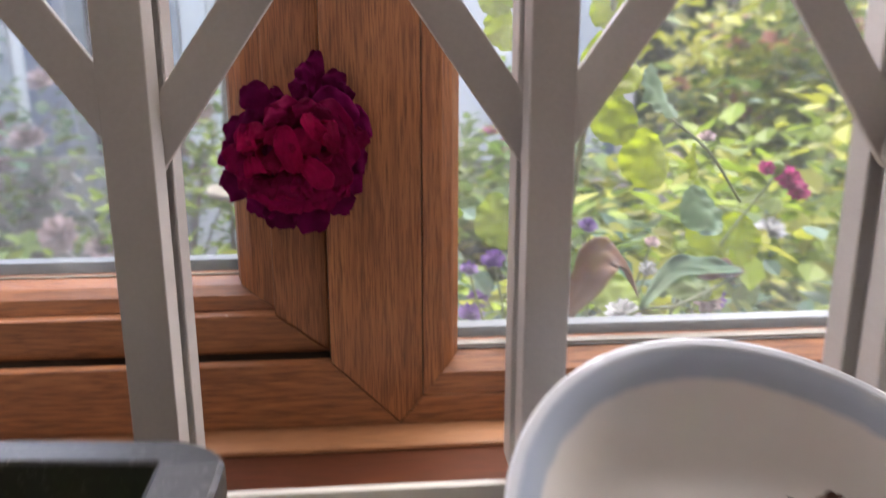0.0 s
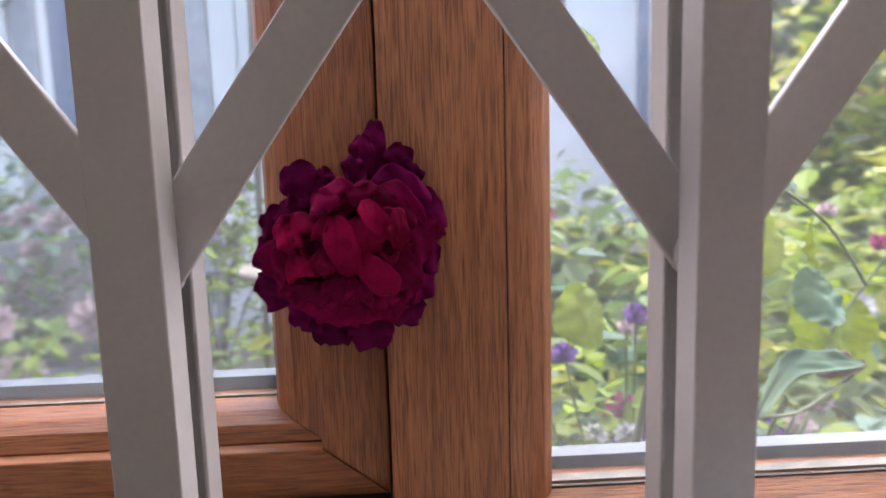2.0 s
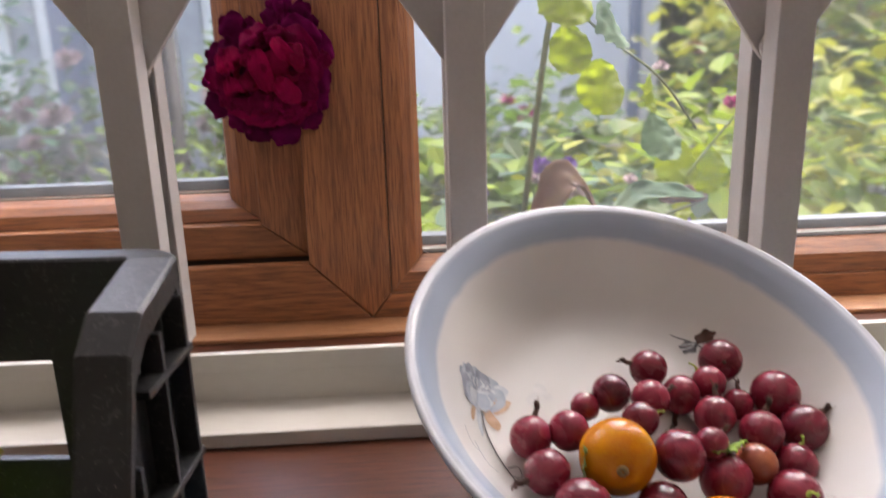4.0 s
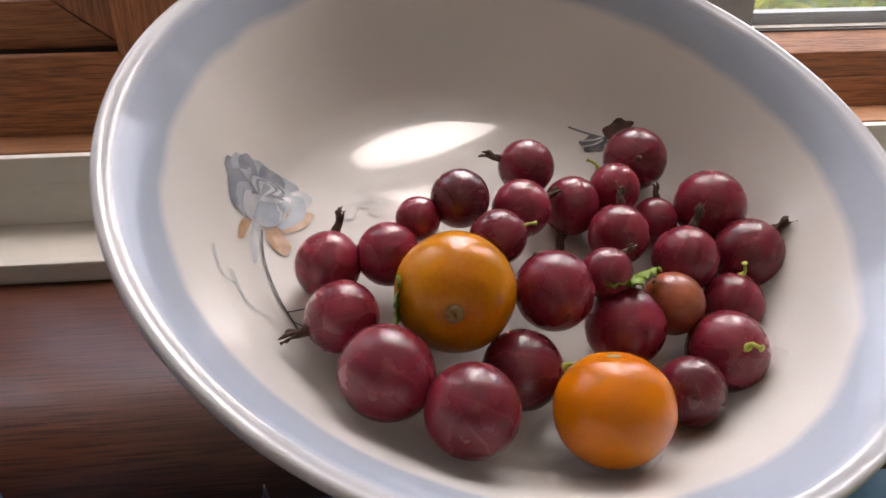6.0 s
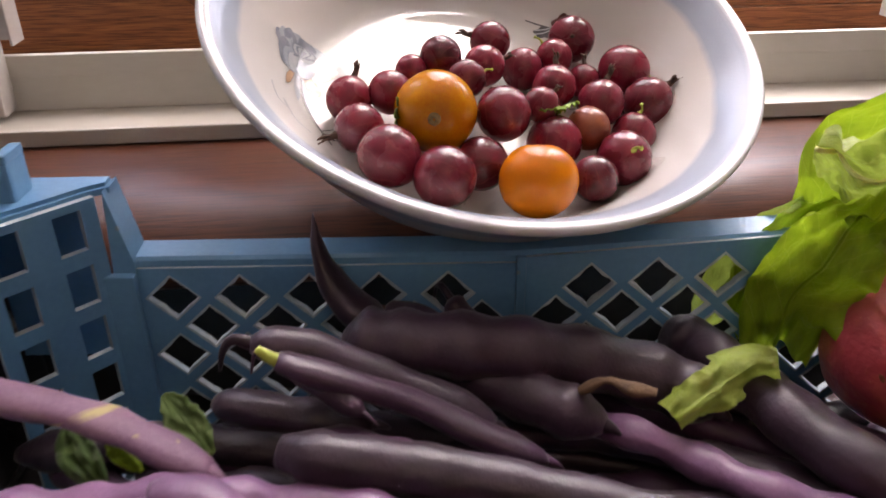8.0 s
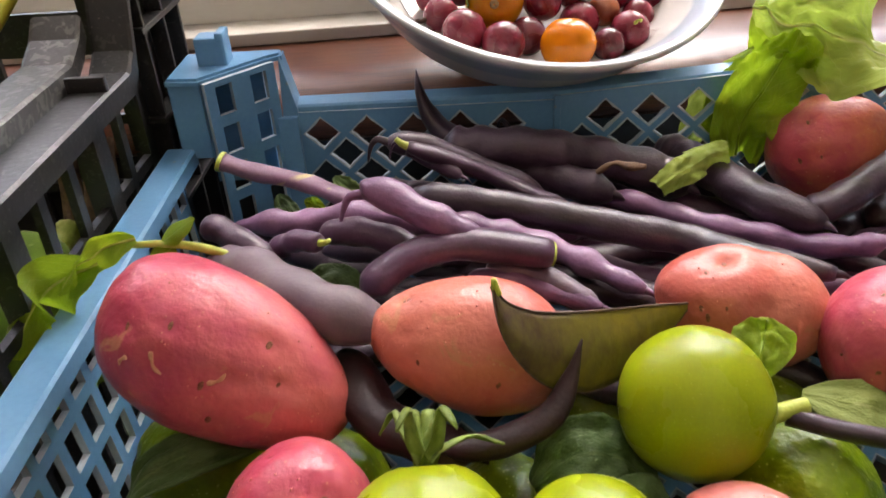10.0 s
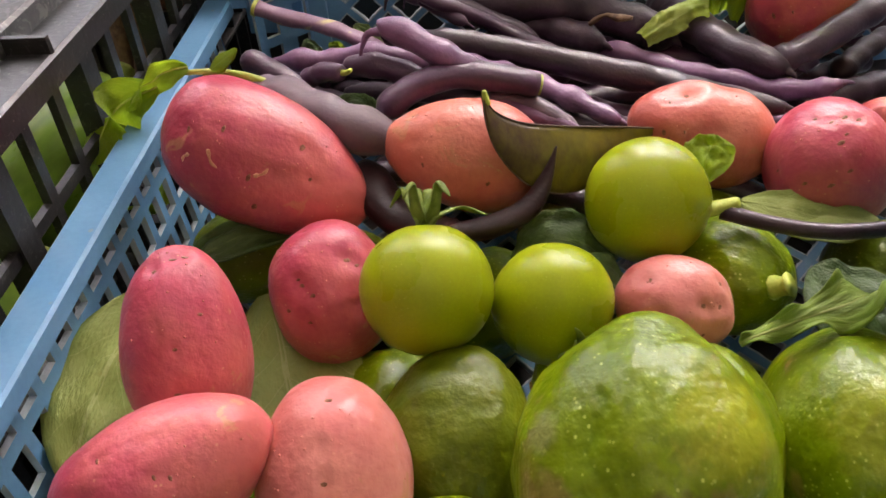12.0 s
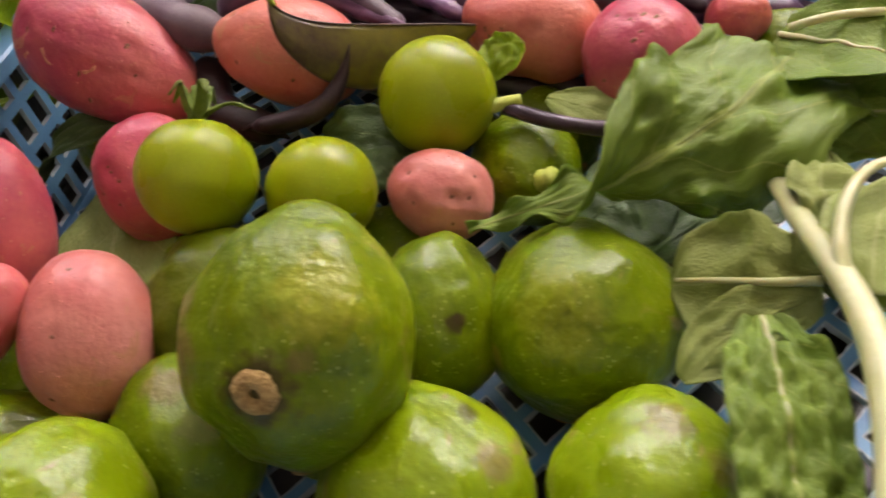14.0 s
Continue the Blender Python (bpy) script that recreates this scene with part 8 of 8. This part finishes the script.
def shrub(centre, spread, height, count, size, materials, label, seed, flowers=None, flower_size=0.03, flower_count=0, name="shrub"):
    """Stems fanning from the ground, clumps of leaves round their ends, flowers on top."""
    ob = empty(name, Matrix.Translation((centre[0], centre[1], centre[2])))
    tagged(ob, label, "shrub")
    q = random.Random(seed)
    tips, pieces = [], []
    for k in range(9):
        a, r = q.uniform(0, 6.283), q.uniform(0.25, 1.0)
        tip = (spread * r * math.cos(a), spread * r * math.sin(a) * 0.8, height * q.uniform(0.55, 1.0) * (1 - 0.25 * r))
        pieces.append(tube([(0, 0, -0.02), (tip[0] * 0.4, tip[1] * 0.4, tip[2] * 0.55), tip], lambda t: 0.007 * (1 - 0.75 * t) * max(0.5, height), 8, 5))
        tips.append(tip)
        for j in range(2):
            tips.append((tip[0] * q.uniform(0.5, 1) + q.uniform(-0.2, 0.2) * spread, tip[1] * q.uniform(0.5, 1), tip[2] * q.uniform(0.4, 0.95)))
    v, f, u = merged(pieces)
    pydata("stems", v, f, TWIG, ob)
    for k, m in enumerate(materials):
        mine = tips[k::len(materials)]

        def place(g):
            t = g.choice(mine)
            return (t[0] + g.gauss(0, 0.17 * spread), t[1] + g.gauss(0, 0.17 * spread), max(0.0, t[2] + g.gauss(0, 0.13 * height)))

        v, f = leaf_cloud(count // len(materials), place, size, seed + k)
        pydata("leaves", v, f, m, ob, "", False)
    for k in range(flower_count):
        t = q.choice(tips)
        flower_head(ob, (t[0] + q.gauss(0, 0.1 * spread), t[1] - abs(q.gauss(0, 0.15 * spread)), t[2] + q.uniform(0.0, 0.12) * height), flower_size * q.uniform(0.7, 1.2), flowers, seed * 31 + k)
    return ob


def flower_head(parent, at, r, material, seed):
    q = random.Random(seed)
    verts, faces = [], []
    for ring, (n, lift, reach) in enumerate(((11, 0.1, 1.0), (9, 0.45, 0.75), (7, 0.75, 0.45))):
        for k in range(n):
            a = 6.283 * k / n + ring * 0.5 + q.uniform(-0.2, 0.2)
            d, s = np.array((math.cos(a), math.sin(a) * 0.9, 0)), np.array((-math.sin(a), math.cos(a), 0))
            o = len(verts)
            c = np.array((0, 0, 0.0))
            verts += [c, c + r * (d * 0.5 * reach + s * 0.34 * reach) + (0, 0, r * lift * 0.5), c + r * d * reach + (0, 0, r * lift), c + r * (d * 0.5 * reach - s * 0.34 * reach) + (0, 0, r * lift * 0.5)]
            faces.append((o, o + 1, o + 2, o + 3))
    ob = pydata("flower", verts, faces, material, parent)
    ob.matrix_basis = Matrix.Translation(at) @ pose(0, 0, 0, q.uniform(20, 75), 0, q.uniform(-30, 30))
    return ob


# the climbing rose just outside the glass
branch = empty("rose_branch", Matrix.Translation((0.1700, 0.62, 1.0500)))
tagged(branch, "leggy rose stem with round yellow-green leaves and a pink bud", "rose branch")
pieces = [tube([(-0.03, 0.14, -0.30), (-0.005, 0.03, -0.05), (0.005, -0.02, 0.09), (0.020, -0.04, 0.22), (0.055, -0.05, 0.36)], lambda t: 0.0034 * (1 - 0.4 * t), 26, 8),
          tube([(0.020, -0.04, 0.22), (0.060, -0.035, 0.185), (0.110, -0.02, 0.150), (0.150, 0.0, 0.105)], lambda t: 0.0011, 16, 6),
          tube([(0.090, 0.10, -0.20), (0.130, 0.08, -0.02), (0.180, 0.09, 0.050), (0.236, 0.11, 0.108)], lambda t: 0.0019 * (1 - 0.3 * t), 18, 7),
          tube([(-0.02, 0.10, -0.25), (0.04, -0.02, 0.00), (0.10, -0.02, 0.028), (0.18, 0.05, 0.030)], lambda t: 0.0012, 18, 6)]
v, f, u = merged(pieces)
pydata("stem", v, f, BARK, branch)
ROSE_LEAF = foliage_material("rose_leaf", (0.1688, 0.2295, 0.0027), (0.27, 0.3172, 0.00675), 0.6)
ROSE_LEAF_COOL = foliage_material("rose_leaf_cool", (0.0675, 0.1283, 0.05738), (0.135, 0.2025, 0.108), 0.4)
DRY_LEAF = foliage_material("dry_rose_leaf", (0.13, 0.065, 0.0375), (0.23, 0.135, 0.085), 0.4)
for at, r, m, face in (((0.0600, -0.034, 0.1464), 0.0210, ROSE_LEAF, (0.1, -1, 0.2)), ((0.0310, -0.046, 0.1771), 0.0185, ROSE_LEAF, (-0.1, -1, 0.3)), ((0.0270, -0.050, 0.2150), 0.0230, ROSE_LEAF, (0.1, -0.9, 0.5)), ((0.0300, -0.045, 0.2500), 0.0200, ROSE_LEAF, (0.1, -0.9, 0.5)),
                       ((0.0660, -0.040, 0.1950), 0.0200, ROSE_LEAF_COOL, (0.8, -0.7, 0.5)), ((0.1080, -0.010, 0.1380), 0.0150, ROSE_LEAF, (0.85, -0.5, 0.1)), ((0.1250, 0.010, 0.0980), 0.0210, ROSE_LEAF_COOL, (0.2, -0.9, 0.6)),
                       ((0.1700, 0.09, 0.060), 0.0250, ROSE_LEAF, (0.2, -0.9, 0.3)), ((0.1980, 0.10, 0.052), 0.0240, ROSE_LEAF, (-0.3, -0.9, 0.4)), ((0.1500, 0.06, 0.030), 0.0240, ROSE_LEAF, (0.0, -0.8, 0.6)),
                       ((-0.045, -0.03, 0.2380), 0.0165, ROSE_LEAF, (0.3, -1, 0.4)), ((-0.052, -0.03, 0.2600), 0.0150, GREEN_BRIGHT, (-0.3, -1, 0.3)), ((-0.045, -0.02, 0.0990), 0.0200, GREEN_BRIGHT, (0.3, -1, 0.3)),
                       ((0.0560, -0.05, 0.345), 0.0230, ROSE_LEAF_COOL, (0.3, -0.8, 0.6)), ((0.1250, 0.03, 0.035), 0.0220, GREEN_MID, (0.1, -0.7, 0.8)), ((0.0700, 0.05, 0.020), 0.0240, GREEN_BRIGHT, (0.1, -0.7, 0.8))):
    n = np.array(face, float) / np.linalg.norm(face)
    down = np.array((0.15, 0, -1.0)) - n * (n @ np.array((0.15, 0, -1.0)))
    down /= np.linalg.norm(down)
    side = np.cross(n, down)
    c = np.array(at)
    blade("leaf", [c - down * r, c - down * r * 0.3 - n * r * 0.12, c + down * r * 0.5 - n * r * 0.05, c + down * r * 1.15 + n * r * 0.1], r * 0.92, [side, side], m, branch, "", 24, 13, 0.12, 0.0016, 5, r * 900 + at[0] * 90, None, 0.004, 0.0, ragged=0.10, fold=0.15)
for spine, w, m in (([(0.000, -0.05, 0.030), (0.014, -0.06, 0.062), (0.030, -0.055, 0.078), (0.055, -0.05, 0.045)], 0.0150, DRY_LEAF), ([(0.060, -0.04, 0.032), (0.100, 0.0, 0.050), (0.140, 0.02, 0.046), (0.182, 0.05, 0.034)], 0.0095, ROSE_LEAF_COOL), ([(0.125, 0.01, 0.040), (0.150, 0.03, 0.040), (0.183, 0.05, 0.034)], 0.0100, DRY_LEAF)):
    blade("leaf", spine, w, [(0.5, -0.6, -0.6), (0.2, -0.6, -0.7)], m, branch, "withered brown rose leaf" if m == DRY_LEAF else "", 18, 11, 0.35, 0.0015, 3, w * 700, None, 0.003)
v, f = ball(lambda d: (0.2367 + 0.0060 * d[0], 0.11 + 0.0060 * d[1], 0.1130 + 0.0085 * d[2]), 12, 16)
pydata("bud", v, f, SEPAL, branch, "green rose bud")
for k in range(3):
    flower_head(branch, (0.244 + 0.006 * k, 0.105, 0.107 - 0.007 * k), 0.0125, PINK, 70 + k)
flower_head(branch, (0.226, 0.11, 0.114), 0.0100, PINK, 77)
flower_head(branch, (0.112, -0.015, 0.158), 0.0080, BLUSH, 78)
flower_head(branch, (0.060, 0.00, 0.015), 0.0160, WHITE, 79)

# violas at the foot of the rose
viola = empty("viola_clump", Matrix.Translation((0.215, 0.78, 0.70)))
tagged(viola, "clump of purple and white violas below the window", "viola")
vr = random.Random(17)
for k in range(26):
    x, y, z = vr.uniform(-0.10, 0.16), vr.uniform(-0.05, 0.05), vr.uniform(0.25, 0.40)
    v, f, u = tube([(0.3 * x, 0.02, 0.0), (0.6 * x, y, 0.6 * z), (x, y, z)], lambda t: 0.0012, 8, 6)
    pydata("stem", v, f, BARK, viola)
    flower_head(viola, (x, y, z), vr.uniform(0.010, 0.017), (PURPLE, WHITE, PURPLE, BLUSH)[k % 4], 200 + k)
v, f = leaf_cloud(260, lambda g: (g.uniform(-0.13, 0.18), g.uniform(-0.05, 0.08), g.uniform(0.05, 0.34)), 0.028, 61)
pydata("leaves", v, f, GREEN_BRIGHT, viola, "", False)

# bed right under the window, with flowers and stones
shrub((0.35, 1.15, 0.45), 0.50, 0.62, 1500, 0.055, (GREEN_BRIGHT, GREEN_MID, YELLOW, GREEN_BLUE), "low leafy shrub with yellow-green leaves", 5, PINK, 0.03, 3)
shrub((0.75, 1.30, 0.45), 0.50, 0.70, 1400, 0.055, (GREEN_BRIGHT, GREEN_MID, GREEN_BRIGHT), "leafy green garden shrub", 6, WHITE, 0.03, 4)
shrub((0.10, 1.10, 0.40), 0.40, 0.62, 1100, 0.055, (GREEN_BRIGHT, GREEN_BLUE, YELLOW), "leafy green garden shrub", 7, PURPLE, 0.03, 6)
shrub((1.15, 1.5, 0.40), 0.60, 0.85, 1500, 0.06, (YELLOW, GREEN_BRIGHT, GREEN_MID), "feathery yellow-green shrub in the garden", 8)
shrub((0.55, 0.95, 0.60), 0.45, 0.40, 900, 0.045, (GREEN_BLUE, GREEN_BRIGHT), "low pale green plants", 9, WHITE, 0.028, 9, "bedding_plant")
shrub((0.30, 0.90, 0.62), 0.25, 0.34, 500, 0.04, (GREEN_BLUE, GREEN_MID), "low plants with purple flowers", 10, PURPLE, 0.030, 10, "bedding_plant")
shrub((0.9, 3.0, 0.0), 1.0, 1.00, 2200, 0.10, (GREEN_MID, YELLOW, GREEN_DEEP), "tall mixed green and yellow shrub", 12)
shrub((2.0, 3.4, 0.0), 1.1, 1.9, 2600, 0.10, (YELLOW, GREEN_MID, GREEN_BRIGHT), "tall yellow-leaved shrub with rust flowers", 13, RUST, 0.07, 12)
shrub((0.2, 3.8, 0.0), 0.8, 1.05, 1500, 0.09, (GREEN_MID, GREEN_BRIGHT), "green garden shrub with pink flowers", 14, PINK, 0.06, 8)
shrub((3.2, 4.2, 0.0), 1.3, 2.0, 2600, 0.12, (RUST, GREEN_MID, GREEN_DEEP), "rust-red and green shrub", 15)
shrub((1.6, 2.2, 0.2), 0.7, 1.05, 1600, 0.06, (GREEN_BRIGHT, GREEN_MID, GREEN_BLUE), "leafy green garden shrub", 16, BLUSH, 0.05, 8)
shrub((-0.9, 2.4, 0.0), 0.5, 0.90, 900, 0.06, (GREEN_MID, GREEN_BRIGHT), "green garden shrub with pale pink flower heads", 17, BLUSH, 0.075, 9)
shrub((-1.8, 3.4, 0.0), 0.9, 1.35, 1400, 0.09, (GREEN_MID, GREEN_BLUE), "grey-green shrub with pink flower heads", 18, BLUSH, 0.11, 12)
shrub((-0.35, 1.6, 0.15), 0.35, 0.65, 600, 0.05, (YELLOW, GREEN_BRIGHT), "low yellow-green plants with white flowers", 19, WHITE, 0.04, 5)
shrub((-3.2, 5.5, 0.0), 1.4, 2.2, 1600, 0.14, (GREEN_MID, GREEN_DEEP), "far green shrub with pale flowers", 20, BLUSH, 0.12, 6)
shrub((4.0, 7.6, 0.0), 1.2, 3.2, 2200, 0.16, (GREEN_DEEP, GREEN_MID), "dark green conifer-like shrub far off", 22)
shrub((4.5, 6.5, 0.0), 1.8, 3.0, 2400, 0.18, (GREEN_DEEP, YELLOW, GREEN_MID), "tall dark green shrub with yellow leaves", 23)
shrub((6.5, 5.0, 0.0), 1.6, 2.4, 2000, 0.16, (GREEN_MID, YELLOW), "tall green shrub with yellowish leaves", 24)


def stone(at, r, seed):
    v, f = ball(lambda d: tuple(np.array(at) + np.array((r, r * 0.8, r * 0.55)) * d * (1 + 0.25 * noise.noise(Vector(d * 1.6) + Vector((seed, 0, 0))))), 8, 12)
    return tagged(pydata("stone", v, f, STONE), "pale rounded garden stone in the flower bed", "stone", "stones in the bed")


bed = part("flower_bed", box((-0.9, 0.73, 0.0), (1.8, 1.75, 0.70), 0.03), EARTH)
tagged(bed, "raised earth flower bed below the window", "flower bed", kind="structure")
for k in range(34):
    stone((gr.uniform(-0.3, 1.3), gr.uniform(0.78, 1.5), 0.70 + gr.uniform(0.0, 0.02)), gr.uniform(0.02, 0.055), k * 3.0)

# house wall and garden buildings beyond
house = empty("house", pose(2.1, 9.0, 0.0))
tagged(house, "white rendered house wall across the garden", "house")
part("wall", box((-2.6, 0, 0), (0.9, 0.3, 5.0)), RENDER, house)
part("roof", box((-2.9, -0.4, 5.0), (1.2, 0.4, 5.25)), SLATE, house)
w = part("window", box((-0.9, -0.04, 1.9), (-0.25, 0.02, 2.9)), DARK_WOOD, house)
part("frame", box((-0.95, -0.06, 1.85), (-0.20, -0.04, 1.92)), RENDER, w)
part("downpipe", box((0.55, -0.12, 0), (0.68, -0.02, 5.0), 0.03), SLATE, house)

shed = empty("garden_shed", pose(-1.15, 3.1, 0.0))
tagged(shed, "blue-grey painted timber shelter with posts", "shed")
part("post", box((-0.06, -0.06, 0), (0.06, 0.06, 2.4), 0.01), SLATE, shed)
part("post", box((0.16, -0.05, 0), (0.36, 0.08, 2.4), 0.01), DARK_WOOD, shed)
part("post", box((-1.4, -0.06, 0), (-1.28, 0.06, 2.4), 0.01), RENDER, shed)
part("beam", box((-1.5, -0.07, 2.4), (0.9, 0.07, 2.55), 0.01), SLATE, shed)
part("back_wall", box((-1.5, 1.5, 0), (0.9, 1.6, 2.4)), RENDER, shed)
for k in range(16):
    part("board", box((-1.5 + 0.15 * k, 1.47, 0.05), (-1.36 + 0.15 * k, 1.498, 2.38), 0.006), (RENDER, STONE, RENDER)[k % 3], shed)

shrub((-1.45, 2.75, 0.35), 0.50, 1.05, 800, 0.06, (GREEN_BLUE, GREEN_MID), "climbing rose with pale pink flower heads", 27, BLUSH, 0.07, 16)
shrub((-0.75, 3.3, 0.25), 0.40, 1.0, 600, 0.06, (GREEN_MID, GREEN_BRIGHT), "slender green shrub with pale pink flowers", 28, BLUSH, 0.06, 10)
bench = empty("garden_bench", pose(-1.25, 2.55, 0.0))
tagged(bench, "pale ornate lattice-backed garden bench", "bench")
part("seat", box((-0.5, -0.2, 0.46), (0.45, 0.2, 0.50), 0.006), STONE, bench)
for x in (-0.45, -0.15, 0.15, 0.40):
    part("leg", box((x - 0.02, -0.18, 0), (x + 0.02, 0.18, 0.46), 0.006), STONE, bench)
pierced("back", lattice_wall(((-0.5, 0.19, 0.50), (0.95, 0, 0), (0, 0, 0.42)), (0.095, 0.105), (0.062, 0.07), "diamond", 0.02), STONE, STONE, bench)

table = empty("bird_table", pose(-0.28, 2.20, 0.0))
tagged(table, "pale round garden bird table on a thin post", "bird table")
v, f = turned([(0.001, 0.902), (0.14, 0.902), (0.150, 0.895), (0.14, 0.884), (0.05, 0.872), (0.001, 0.872)], 40)
pydata("dish", v, f, TIMBER, table)
v, f, u = tube([(0, 0, 0), (0, 0, 0.45), (0, 0, 0.87)], lambda t: 0.014, 6, 10)
pydata("post", v, f, TIMBER, table)
for x, y in ((-0.12, 0.25), (0.06, 0.3), (0.20, 0.2), (-0.02, 0.4)):
    v, f, u = tube([(-0.28 + x, 2.2 + y, 0), (-0.29 + x, 2.2 + y, 0.8), (-0.27 + x, 2.2 + y, 1.75)], lambda t: 0.011, 8, 8)
    tagged(pydata("bamboo_cane", v, f, TIMBER), "thin upright bamboo cane in the garden", "cane")
for x, y, r in ((1.15, 2.05, 0.14), (0.95, 2.25, 0.11), (-0.62, 2.05, 0.12), (2.3, 2.6, 0.16)):
    v, f = turned([(0.001, 0.0), (r * 0.7, 0.0), (r * 0.95, r * 1.5), (r * 1.08, r * 1.5), (r * 1.08, r * 1.75), (r * 0.95, r * 1.75), (r * 0.9, r * 1.5), (0.001, r * 1.45)], 32)
    ob = pydata("flower_pot", [(a + x, b + y, c) for a, b, c in v], f, TERRACOTTA)
    tagged(ob, "terracotta flower pot on the ground", "flower pot")

# distant hedge that closes the view
v, f = leaf_cloud(9000, lambda g: (g.uniform(-16, 18), g.uniform(11.5, 13.0), abs(g.gauss(0, 1)) * 1.6 + g.uniform(0, 2.2)), 0.32, 99)
tagged(pydata("far_hedge", v, f, GREEN_DEEP, None, "", False), "distant dark green hedge and trees", "hedge", kind="stuff")
tagged(part("backdrop", box((-20, 13.2, 0), (22, 13.5, 3.2)), GREEN_DEEP), "dark green mass of distant hedge", "backdrop", kind="structure")

# ---- ceiling light over the worktop ----
lamp = empty("ceiling_light", pose(0.30, -1.05, 2.45))
tagged(lamp, "ceiling light bar with three small warm bulbs", "ceiling light")
part("bar", box((-0.25, -0.03, -0.03), (0.25, 0.03, 0.0), 0.006), PAINT, lamp)
BULB = glow("warm_bulb", (1.0, 0.72, 0.42), 7.0)
for x in (-0.18, 0.0, 0.18):
    v, f = turned([(0.012, 0.0), (0.03, -0.02), (0.036, -0.07), (0.034, -0.07), (0.028, -0.02), (0.012, -0.003)], 24)
    s = pydata("shade", v, f, PAINT, lamp)
    s.matrix_basis = Matrix.Translation((x, 0, -0.03))
    v, f = ball(lambda d: (x + 0.02 * d[0], 0.02 * d[1], -0.085 + 0.024 * d[2]), 10, 16)
    pydata("bulb", v, f, BULB, lamp)
